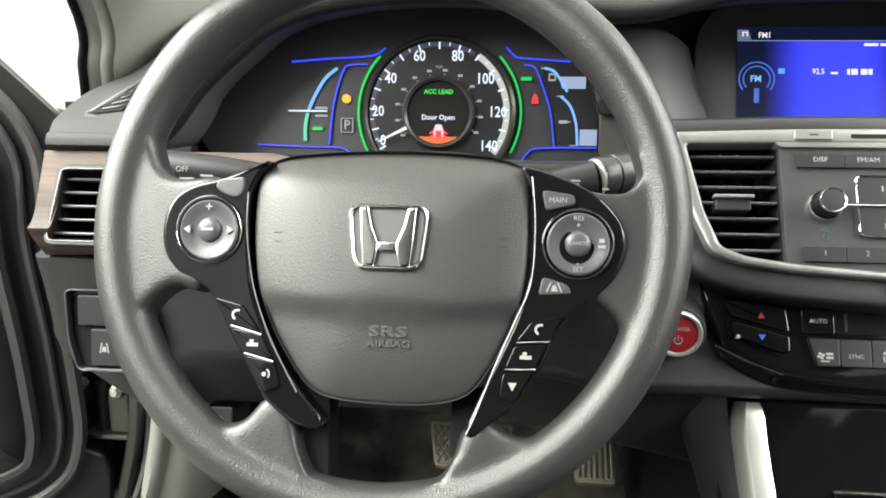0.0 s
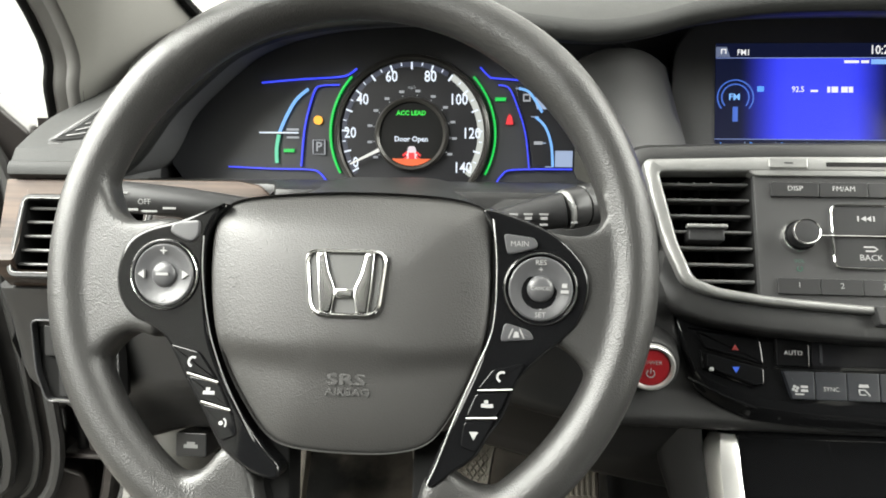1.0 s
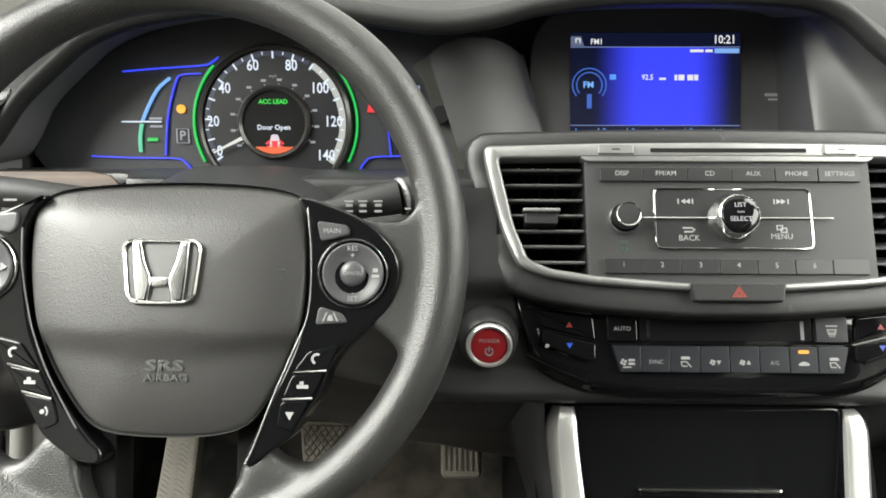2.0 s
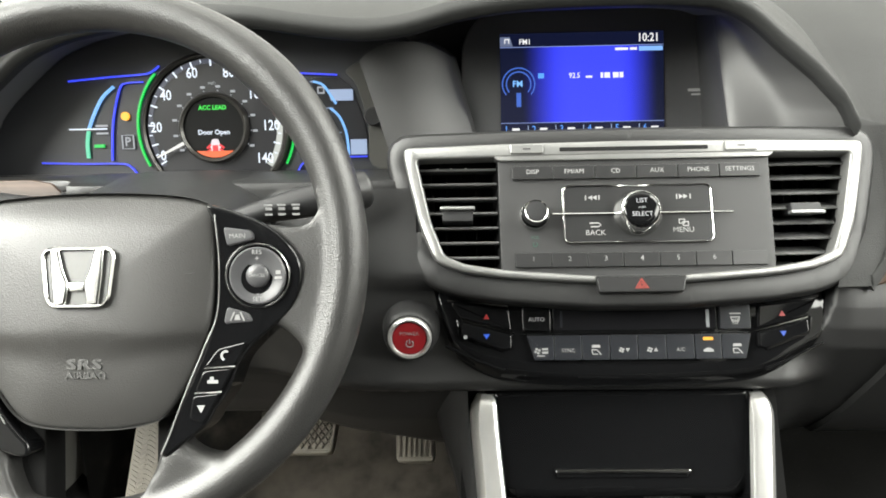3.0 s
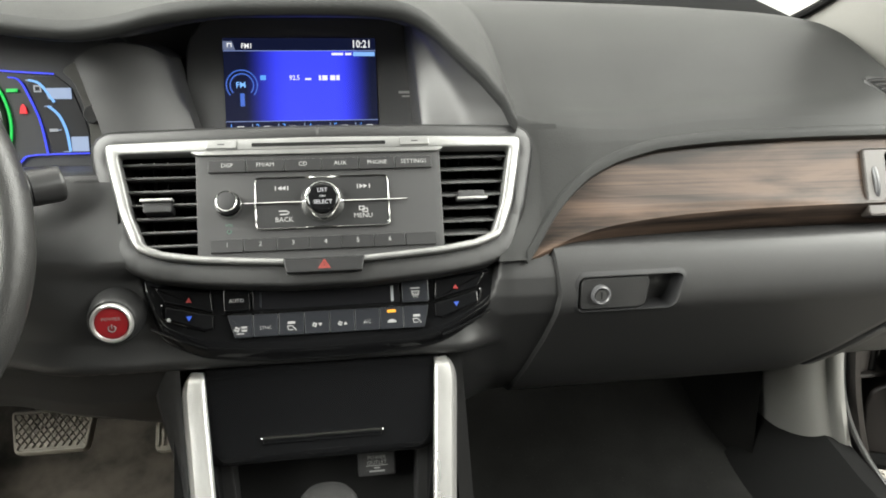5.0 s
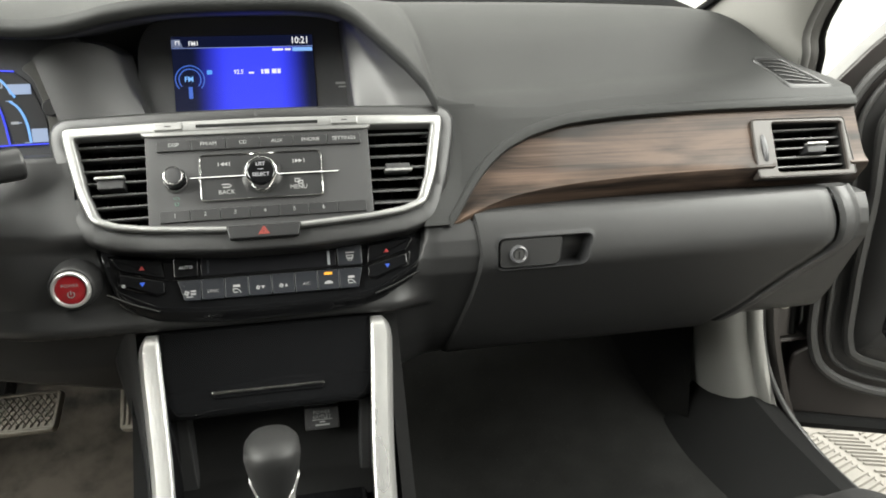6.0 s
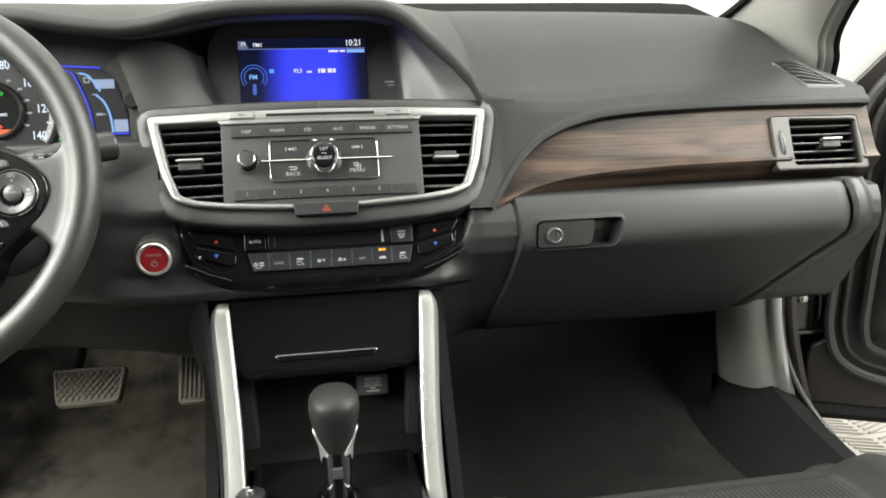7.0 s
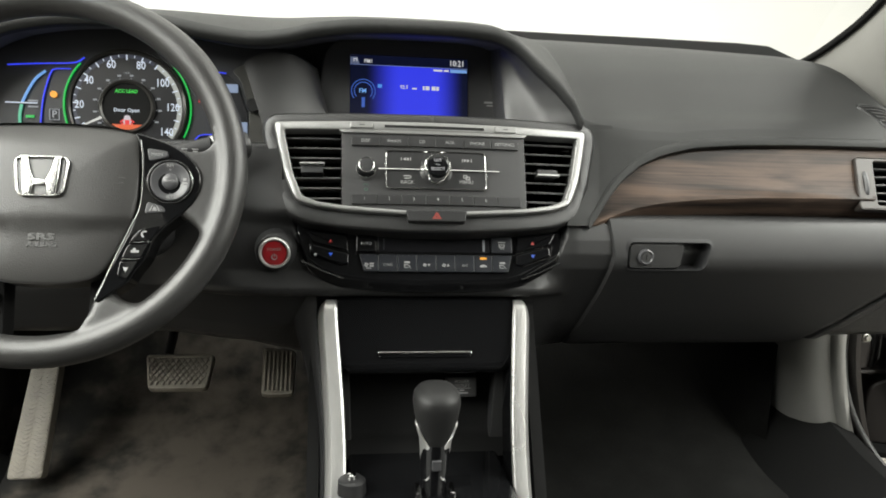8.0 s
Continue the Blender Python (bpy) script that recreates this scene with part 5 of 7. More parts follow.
# ---- centre display ----
def display():
    d = thing("centre_display", "black display panel with lit blue radio screen", "display screen", pose(0.3285, 0.7595, 1.089, -14.5))
    outline = rounded(mm([(-126, -60), (133, -60), (133, 50), (118, 78), (-98, 78), (-122, 50)]), 0.02, 5)
    bm = bmesh.new()
    prism(bm, outline, 0.002, 0.02, 0.003)
    part("surround", bm, surface("display_gloss", (0.060, 0.060, 0.062), 0.36, rvary=0.06), d, "gloss black surround")
    bm = bmesh.new()
    prism(bm, rect(-0.083, 0.083, -0.0525, 0.0525), 0.0005, 0.002)
    s = part("screen", bm, SCREEN, d, "lit blue screen")
    words("FM1", 0.0078, -0.0575, 0.0435, 0.0, WHITE, s, squash=0.9, bold=0.0001)
    words("10:21", 0.0118, 0.0675, 0.0455, 0.0, WHITE, s, squash=0.85, bold=0.00015)
    bm = bmesh.new()
    prism(bm, mm([(-83, 39.5), (-70, 39.5), (-73, 49), (-83, 49)]), 0.0, 0.0005)
    part("note_tab", bm, glow("tab_slate", (0.18, 0.22, 0.35), 0.6), s)
    bars("note_symbol", [(-0.0785, -0.0775, 0.0425, 0.047), (-0.0745, -0.0735, 0.0425, 0.047), (-0.0785, -0.0735, 0.046, 0.047)], -0.0004, WHITE, s)
    bars("header_line", [(-0.083, 0.083, 0.0382, 0.0388)], 0.0, glow("line_pale", (0.3, 0.4, 0.8), 0.6), s)
    bars("footer_line", [(-0.083, 0.083, -0.0390, -0.0384)], 0.0, glow("line_pale_low", (0.3, 0.4, 0.8), 0.6), s)
    bars("status_print", [(0.034, 0.047, 0.0335, 0.0360), (0.049, 0.056, 0.0335, 0.0360)], 0.0, WHITE, s)
    bars("status_bar", [(0.058, 0.082, 0.0325, 0.0370)], 0.0, glow("status_blue", (0.25, 0.5, 1.0), 0.8), s)
    words("92.5", 0.0074, -0.0075, 0.0085, 0.0, WHITE, s, squash=0.9, bold=0.0001)
    bars("unit_print", [(0.004, 0.0105, 0.0062, 0.0082)], 0.0, WHITE, s)
    bars("title_print", [(0.019, 0.0215, 0.0058, 0.0112), (0.0228, 0.0285, 0.0058, 0.0112), (0.0315, 0.0372, 0.0058, 0.0112), (0.0382, 0.0420, 0.0058, 0.0112)], 0.0, WHITE, s)
    bars("band_mark", [(-0.0445, -0.0385, 0.0065, 0.0115)], 0.0, BLUETXT, s)
    bm = bmesh.new()
    for r in (0.0125, 0.0165):
        ribbon(bm, arc(-0.0645, 0.001, r, -40, 220, 28), 0.0012, 0.0, 0.0005)
    prism(bm, rect(-0.0668, -0.0622, -0.022, -0.008), 0.0, 0.0005)
    part("tower_symbol", bm, glow("tower_blue", (0.07, 0.20, 0.85), 0.6), s)
    words("FM", 0.0085, -0.0655, 0.001, -0.0003, CYAN, s, bold=0.0002)
    for k in range(6):
        x = -0.0775 + k * 0.0282
        words(str(k + 1), 0.0100, x, -0.0455, 0.0, BLUETXT, s, squash=0.9)
        bars("preset_print", [(x + 0.006, x + 0.0135, -0.0472, -0.0440)], 0.0, WHITE, s)
        if k:
            bars("preset_line", [(x - 0.0062, x - 0.0055, -0.0495, -0.0415)], 0.0, PALEBLUE, s)
    bars("airbag_lamp_print", [(0.1075, 0.1265, -0.0095, -0.0068), (0.111, 0.122, -0.0135, -0.0118)], 0.0012, DULL, d)


display()


# ---- centre stack ----
FACE = pose(XC, 0.574, 0.999, -25.9)
BEZEL_PTS = [(-187, 53.5), (-100, 56), (0, 57), (100, 56), (187, 53.5), (185.5, 40), (173.5, -12), (161.5, -42), (140, -50.5), (104, -55.5), (36, -60), (-36, -60), (-104, -55.5), (-140, -50.5), (-161.5, -42), (-173.5, -12), (-185.5, 40)]
BEZEL_IN = [(-175.5, 43.5), (-100, 44.5), (0, 45), (100, 44.5), (175.5, 43.5), (174, 36), (164, -10), (153.5, -37), (137, -44), (104, -49.2), (36, -54.3), (-36, -54.3), (-104, -49.2), (-137, -44), (-153.5, -37), (-164, -10), (-174, 36)]
BEZEL = rounded(mm(BEZEL_PTS[::-1]), 0.007, 4)
BEZEL_HOLE = rounded(mm(BEZEL_IN[::-1]), 0.004, 4)


def bow(top):
    """Bend a thing of the stack round the bow, its outlines drawn from the seats kept."""
    inv, hub_ = FACE.inverted(), Vector((0.27, -0.06, 1.125))
    for ob in top.children_recursive:
        me = ob.data
        xs_ = [v.co.x for v in me.vertices]
        if not xs_:
            continue
        if max(xs_) - min(xs_) > 0.045:
            bm = bmesh.new()
            bm.from_mesh(me)
            for x in np.arange(-0.18, 0.181, 0.02):
                if min(xs_) + 0.002 < x < max(xs_) - 0.002:
                    bmesh.ops.bisect_plane(bm, geom=bm.verts[:] + bm.edges[:] + bm.faces[:], plane_co=(x, 0, 0), plane_no=(1, 0, 0))
            bm.to_mesh(me)
            bm.free()
        for v in me.vertices:
            q = FACE @ v.co
            v.co = inv @ (hub_ + (q - hub_) * (1 + sweep(q.x) / (q.y - hub_.y)))


def span(pts, z):
    xs_ = []
    for i in range(len(pts)):
        (xa, za), (xb, zb) = pts[i - 1], pts[i]
        if (za - z) * (zb - z) < 0:
            xs_.append(xa + (xb - xa) * (z - za) / (zb - za))
    return (min(xs_), max(xs_)) if len(xs_) > 1 else None


def air_vent(label, m, outline, levels, tab, tilt, rim=None, group="", lifted=False):
    """A vent: dark housing, one slat at each level, fins behind, and a sliding tab."""
    v = thing("air_vent", label, "air vent", m, group)
    bm = bmesh.new()
    loops = [ring(bm, [(x, y, z) for x, z in inset(outline, i)]) for i, y in ((-0.0005, 0.003), (0.0, 0.004), (0.003, 0.05))]
    for a, b in zip(loops, loops[1:]):
        bridge(bm, a, b)
    bm.faces.new(loops[-1])
    part("housing", bm, SHADE, v, "black vent duct")
    if rim:
        bm = bmesh.new()
        band(bm, inset(outline, -rim), outline, 0.0, 0.008, 0.001)
        part("surround", bm, DARK, v)
    for z in levels:
        q = span(outline, z)
        if not q:
            continue
        x0, x1 = q[0] + 0.0012, q[1] - 0.0012
        bm = bmesh.new()
        rows_ = []
        t = math.tan(radians(tilt))
        for x in np.linspace(x0, x1, 5):
            rows_.append([(x, y, z + dz + (y - 0.006) * t) for y, dz in ((0.0060, 0.0), (0.0066, 0.0010), (0.009, 0.0013), (0.028, 0.0009), (0.028, -0.0009), (0.009, -0.0013), (0.0066, -0.0010))])
        loops = [ring(bm, r) for r in rows_]
        for a, b in zip(loops, loops[1:]):
            bridge(bm, a, b)
        bm.faces.new(loops[0])
        bm.faces.new(loops[-1])
        part("slat", bm, SLAT, v)
    zs = [z for _, z in outline]
    xs_ = [x for x, _ in outline]
    for x in np.arange(min(xs_) + 0.012, max(xs_) - 0.006, 0.013):
        bm = bmesh.new()
        box(bm, x - 0.0006, x + 0.0006, 0.030, 0.045, min(zs) + 0.006, max(zs) - 0.004)
        part("fin", bm, SHADE, v)
    tx, tz = tab
    lo, hi = (-0.0040, 0.0040) if lifted else (-0.0075, 0.0025)
    bm = bmesh.new()
    box(bm, tx - 0.0125, tx + 0.0125, 0.000, 0.018, tz + lo, tz + hi, 0.0015)
    knob = part("tab", bm, DARK, v)
    bm = bmesh.new()
    lo, hi = (-0.0058, -0.0030) if lifted else (0.0014, 0.0042)
    box(bm, tx - 0.0140, tx + 0.0140, -0.004, 0.003, tz + lo, tz + hi, 0.0010)
    part("chrome_strip", bm, SILVER, knob, "satin chrome strip")
    return v


def centre_stack():
    st = thing("centre_stack", "charcoal centre stack with a satin silver bezel", "centre console stack", FACE, kind="structure")
    bm = bmesh.new()
    band(bm, [(x, z - 0.0045 * smooth01(-z, 0.035, 0.055)) for x, z in inset(BEZEL, -0.0145)], inset(BEZEL, 0.003), 0.0020, 0.060, 0.004)
    part("surround", bm, PLASTIC, st, smooth=60)
    bm = bmesh.new()
    band(bm, BEZEL, BEZEL_HOLE, -0.0050, 0.010, 0.0018)
    bez = part("bezel", bm, SILVER, st, "satin silver bezel", smooth=60)
    bm = bmesh.new()
    prism(bm, rounded(mm([(-118, 48), (-109, 41.2), (109, 41.2), (118, 48)]), 0.003), -0.0040, 0.006, 0.0015)
    part("top_strip", bm, SILVER, bez)
    bm = bmesh.new()
    prism(bm, rect(-0.060, 0.060, 0.0482, 0.0516, 0.001), -0.0053, -0.002, 0.0)
    part("disc_slot", bm, SHADE, bez, "dark disc slot")
    for x0, x1 in ((-0.100, -0.073), (0.073, 0.100)):
        bm = bmesh.new()
        prism(bm, rect(x0, x1, 0.0465, 0.0545, 0.0015), -0.0068, -0.002, 0.0012)
        b = part("eject_key", bm, SILVER, bez)
        bars("print_bar", [((x0 + x1) / 2 - 0.003, (x0 + x1) / 2 + 0.003, 0.0498, 0.0508)], -0.0070, KEYPLASTIC, b)
    return st


bow(centre_stack())
LV = mm([(-178, 45), (-110, 45), (-108.5, -54), (-152, -47), (-166, -4)])
levels = [(37 - 12.4 * k) / 1000 for k in range(8)]
vent = air_vent("black slatted air vent with a chrome tab beside the radio", FACE, LV, levels, (-0.143, -0.0005), 8, group="centre air vents")
for x in (-0.159, -0.148, -0.136):
    bm = bmesh.new()
    lathe(bm, [(0.0003, 0.0100), (0.0008, 0.0106), (0.0009, 0.0140)], 10, x, 0.0395)
    part("pivot_pin", bm, SILVER, vent, "bright pivot pin")
bow(vent)
bow(air_vent("black slatted air vent with a chrome tab beside the radio", FACE, [(-x, z) for x, z in LV][::-1], levels, (0.137, -0.0005), 22, group="centre air vents", lifted=True))


def audio_unit():
    a = thing("audio_unit", "dark grey car radio with two knobs and rows of keys", "car radio", FACE)
    bm = bmesh.new()
    prism(bm, mm([(-108.6, -53.5), (-36, -58), (36, -58), (108.6, -53.5), (110, 46), (-110, 46)]), -0.0010, 0.02, 0.001)
    part("faceplate", bm, PLATE, a, "matt dark grey faceplate")
    labels = ("DISP", "FM/AM", "CD", "AUX", "PHONE", "SETTINGS")
    for k, t in enumerate(labels):
        x0 = -0.0985 + k * 0.0334
        bm = bmesh.new()
        prism(bm, rect(x0, x0 + 0.0328, 0.0255, 0.0365, 0.0010), -0.0038, 0.0, 0.0005)
        b = part("key", bm, KEYPLASTIC, a)
        words(t, 0.0054, x0 + 0.0164, 0.0315, -0.0040, PRINT, b, squash=1.0)
    for k in range(7):
        x0 = -0.0975 + k * 0.0285
        bm = bmesh.new()
        prism(bm, rect(x0, x0 + 0.0280, -0.0470, -0.0355, 0.0010), -0.0038, 0.0, 0.0005)
        b = part("preset_key", bm, KEYPLASTIC, a)
        if k < 6:
            words(str(k + 1), 0.0058, x0 + 0.0142, -0.0405, -0.0040, PRINT, b)
    # four keys round the big knob
    o = rounded(mm([(-59, -28), (61, -28), (61, 20), (-59, 20)]), 0.006, 5)
    bm = bmesh.new()
    band(bm, o, inset(o, 0.0012), -0.0040, 0.0, 0.0004)
    part("key_outline", bm, CHROME, a, "thin chrome outline")
    bm = bmesh.new()
    prism(bm, inset(o, 0.0014), -0.0030, 0.0, 0.0006)
    pad = part("key_pad", bm, KEYPLASTIC, a)
    words("BACK", 0.0062, -0.0335, -0.0195, -0.0032, PRINT, pad)
    words("MENU", 0.0062, 0.0365, -0.0180, -0.0032, PRINT, pad)
    bm = bmesh.new()
    ribbon(bm, mm([(-38, -11.5), (-31, -11.5), (-29, -13), (-31, -14.5), (-37, -14.5)]), 0.0011, -0.0034, -0.003)
    part("symbol", bm, PRINT, pad)
    bm = bmesh.new()
    o2 = mm([(33, -9), (38, -9), (38, -13), (33, -13)][::-1])
    band(bm, o2, inset(o2, 0.0008), -0.0034, -0.003, 0)
    part("symbol", bm, PRINT, pad)
    bm = bmesh.new()
    o2 = mm([(36, -11), (41, -11), (41, -15), (36, -15)][::-1])
    band(bm, o2, inset(o2, 0.0008), -0.0034, -0.003, 0)
    part("symbol", bm, PRINT, pad)
    for cx, s in ((-0.035, -1), (0.038, 1)):
        bm = bmesh.new()
        for k in range(2):
            x = cx + s * (k * 0.0035 - 0.0018)
            pts = [(x + s * 0.0017, 0.0095), (x - s * 0.0017, 0.0115), (x - s * 0.0017, 0.0075)]
            prism(bm, pts if area2(pts) > 0 else pts[::-1], -0.0034, -0.003)
        for dx in (-0.0058, 0.0050):
            prism(bm, rect(cx + dx, cx + dx + 0.0009, 0.0075, 0.0115), -0.0034, -0.003)
        part("skip_symbol", bm, PRINT, pad)
    bm = bmesh.new()
    tube(bm, [(-0.0675, -0.0042, -0.0040), (0.0765, -0.0042, -0.0040)], 0.0008, 8)
    part("chrome_bar", bm, CHROME, a, "thin chrome bar")
    bm = bmesh.new()
    lathe(bm, [(0.0140, -0.0150), (0.0146, -0.0162), (0.0156, -0.0155), (0.0172, -0.0100), (0.0184, -0.0060), (0.0194, -0.0035), (0.0200, 0.0)], 56, 0.001, -0.0035, cap=False)
    kn = part("select_knob", bm, CHROME, a, "silver rimmed select knob")
    bm = bmesh.new()
    lathe(bm, [(0.006, -0.0178), (0.0120, -0.0174), (0.0136, -0.0164), (0.0141, -0.010)], 48, 0.001, -0.0035)
    part("cap", bm, GLOSS, kn, "gloss black cap")
    words("LIST", 0.0050, 0.001, 0.0030, -0.0180, WHITE, kn)
    words("PUSH", 0.0022, 0.001, -0.0025, -0.0180, WHITE, kn)
    words("SELECT", 0.0050, 0.001, -0.0078, -0.0180, WHITE, kn)
    bm = bmesh.new()
    lathe(bm, [(0.0092, -0.0180), (0.0100, -0.008), (0.0112, -0.003), (0.0122, 0.0)], 40, -0.0815, -0.0045, cap=False)
    vk = part("volume_knob", bm, GLOSS, a, "dark volume knob with a silver rim")
    bm = bmesh.new()
    lathe(bm, [(0.0104, -0.0060), (0.0112, -0.0066), (0.0122, -0.0050), (0.0126, 0.0)], 40, -0.0815, -0.0045, cap=False)
    part("rim", bm, CHROME, vk, "silver rim")
    bm = bmesh.new()
    lathe(bm, [(0.0084, -0.0190), (0.0088, -0.0193), (0.0092, -0.0188), (0.0094, -0.0175)], 40, -0.0815, -0.0045, cap=False)
    part("front_ring", bm, CHROME, vk, "thin chrome front ring")
    bm = bmesh.new()
    lathe(bm, [(0.003, -0.0190), (0.0076, -0.0189), (0.0085, -0.0184)], 32, -0.0815, -0.0045)
    part("cap", bm, DARK, vk)
    words("VOL", 0.0036, -0.0815, -0.0225, -0.0013, DIMGREEN, a)
    bm = bmesh.new()
    ribbon(bm, arc(-0.0815, -0.0280, 0.0017, 120, 420, 14), 0.0006, -0.0015, -0.001)
    part("power_symbol", bm, DIMGREEN, a)
    return a


bow(audio_unit())
hz = thing("hazard_button", "black hazard light button with red triangle", "button", FACE)
bm = bmesh.new()
prism(bm, rounded(mm([(-33, -68), (33, -68), (36, -54.5), (-36, -54.5)]), 0.002), -0.0065, 0.02, 0.0016)
part("cap", bm, KEYPLASTIC, hz)
for r, w in ((0.0068, 0.0010), (0.0036, 0.0009)):
    bm = bmesh.new()
    tri_ = [(r * 0.95 * math.cos(radians(t)), -0.0622 + r * 0.82 * math.sin(radians(t))) for t in (90, 210, 330)]
    band(bm, tri_, inset(tri_, w), -0.0069, -0.006, 0)
    part("triangle", bm, surface("red_print_%d" % int(r * 10000), (0.17, 0.02, 0.014), 0.5), hz, "red triangle")


# ---- climate panel ----
def climate():
    c = thing("climate_panel", "gloss black climate control panel with grey keys", "climate control", pose(XC, 0.5658, 0.8984, -24))
    low = crom([(-0.168, 0.042), (-0.158, 0.0065), (-0.1475, -0.020), (-0.131, -0.032), (-0.109, -0.041), (-0.066, -0.0455), (-0.014, -0.047), (0.038, -0.0462), (0.086, -0.0438), (0.111, -0.0378), (0.140, -0.0230), (0.156, -0.012), (0.165, 0.020), (0.171, 0.042)], 8)
    bm = bmesh.new()
    grid = []
    for x, z0 in low:
        top = 0.043
        col = []
        for k in range(16):
            z = z0 + (top - z0) * (k / 15) ** 1.7
            y = -0.004 + 0.10 * max(0.0, abs(x) - 0.06) ** 1.6 + 0.35 * max(0.0, z - 0.022)
            col.append((x, y + 0.009 * (1 - smooth01(z - z0, 0.0, 0.012)) ** 1.5, z))
        grid.append([(x, col[0][1] + 0.03, z0)] + col)
    sheet(bm, grid)
    part("panel", bm, GLOSS, c, "gloss black panel", smooth=60)
    bm = bmesh.new()
    tube(bm, [(-0.094, -0.0050, -0.0034), (0.0, -0.0060, -0.0034), (0.098, -0.0050, -0.0034)], 0.0005, 6)
    part("chrome_line", bm, CHROME, c, "thin chrome line")
    bm = bmesh.new()
    prism(bm, rect(-0.066, 0.0685, -0.0005, 0.0195, 0.002), -0.0048, -0.003, 0.0005)
    win = part("readout", bm, surface("readout_dark", (0.008, 0.008, 0.009), 0.10, spec=0.15), c, "dark readout window")
    bars("readout_bar", [(-0.0600, -0.0582, 0.002, 0.0155)], -0.0052, KEYGREY, win)
    bars("readout_bar", [(0.0600, 0.0625, 0.001, 0.0155)], -0.0052, surface("pale_strip", (0.20, 0.21, 0.22), 0.3), win)
    for x0, x1, t in ((-0.0915, -0.0685, "AUTO"), (0.0705, 0.0955, "")):
        bm = bmesh.new()
        prism(bm, rect(x0, x1, -0.0010, 0.0195, 0.0015), -0.0075, -0.003, 0.0008)
        b = part("key", bm, GLOSS if t else KEYGREY, c)
        if t:
            words(t, 0.0048, (x0 + x1) / 2, 0.0085, -0.0078, PRINT, b)
        else:
            bars("print_bar", [(x0 + 0.008, x1 - 0.008, 0.0112, 0.0124)], -0.0078, PRINT, b)
            bm = bmesh.new()
            o2 = mm([(79, 9.4), (87, 9.4), (86, 5), (80, 5)][::-1])
            band(bm, o2, inset(o2, 0.0010), -0.0078, -0.007, 0)
            for k in range(3):
                ribbon(bm, mm([(81.3 + 1.7 * k, 3), (81 + 1.7 * k, 5.6), (81.5 + 1.7 * k, 7.6)]), 0.0006, -0.0079, -0.007)
            part("symbol", bm, PRINT, b)
    xs_ = [-0.0885, -0.0660, -0.0435, -0.0205, 0.0025, 0.0255, 0.0485, 0.0705, 0.0950]
    names = ("", "SYNC", "", "", "", "A/C", "", "")
    for k in range(8):
        x0, x1 = xs_[k] + 0.0003, xs_[k + 1] - 0.0003
        pts = [(x0, -0.0250), (x1, -0.0250), (x1, -0.0046), (x0, -0.0046)]
        if k == 0:
            pts[0] = (x0 + 0.0060, -0.0250)
        if k == 7:
            pts[1] = (x1 - 0.0050, -0.0250)
        bm = bmesh.new()
        prism(bm, rounded(pts, 0.0012, 3), -0.0085, -0.003, 0.0007)
        b = part("key", bm, KEYGREY, c)
        x = (x0 + x1) / 2
        if names[k]:
            words(names[k], 0.0044, x, -0.0172, -0.0088, PRINT, b)
        bm = bmesh.new()
        if k == 0:
            for q in range(4):
                aa = radians(90 * q + 20)
                prism(bm, circle(0.0016, 8, x - 0.004 + 0.0024 * math.cos(aa), -0.0175 + 0.0024 * math.sin(aa)), -0.0089, -0.008)
            prism(bm, rect(x + 0.0015, x + 0.0085, -0.0165, -0.0140), -0.0089, -0.008)
            prism(bm, rect(x + 0.0015, x + 0.0085, -0.0205, -0.0180), -0.0089, -0.008)
        elif k in (2, 7):
            prism(bm, rect(x - 0.005, x + 0.005, -0.0140, -0.0122), -0.0089, -0.008)
            ribbon(bm, [(x - 0.005, -0.0165), (x + 0.001, -0.0165), (x + 0.004, -0.020), (x + 0.006, -0.0225)], 0.0012, -0.0089, -0.008)
            ribbon(bm, [(x - 0.005, -0.0165), (x - 0.004, -0.0215), (x + 0.002, -0.0215)], 0.0012, -0.0089, -0.008)
        elif k in (3, 4):
            for q in range(4):
                aa = radians(90 * q + 20)
                prism(bm, circle(0.0014, 8, x - 0.003 + 0.002 * math.cos(aa), -0.0170 + 0.002 * math.sin(aa)), -0.0089, -0.008)
            pts = [(x + 0.0015, -0.0150), (x + 0.0065, -0.0150), (x + 0.004, -0.0195)] if k == 3 else [(x + 0.0015, -0.0190), (x + 0.0065, -0.0190), (x + 0.004, -0.0145)]
            prism(bm, pts if area2(pts) > 0 else pts[::-1], -0.0089, -0.008)
        elif k == 6:
            prism(bm, rounded([(x - 0.006, -0.0200), (x + 0.006, -0.0200), (x + 0.006, -0.0180), (x + 0.002, -0.0155), (x - 0.002, -0.0155), (x - 0.006, -0.0180)], 0.001), -0.0089, -0.008)
        if k in (0, 2, 7):
            prism(bm, rect(x - 0.0045, x + 0.0045, -0.0122 if k else -0.0238, -0.0108 if k else -0.0224), -0.0089, -0.008)
        if bm.verts:
            for vert in bm.verts:
                vert.co.x, vert.co.z = x + (vert.co.x - x) * 0.70, -0.0172 + (vert.co.z + 0.0172) * 0.70
            part("symbol", bm, PRINT, b)
        else:
            bm.free()
    bm = bmesh.new()
    prism(bm, rect(0.0555, 0.0635, -0.0098, -0.0072, 0.0008), -0.0092, -0.008)
    part("amber_indicator", bm, AMBER, c, "lit amber indicator")
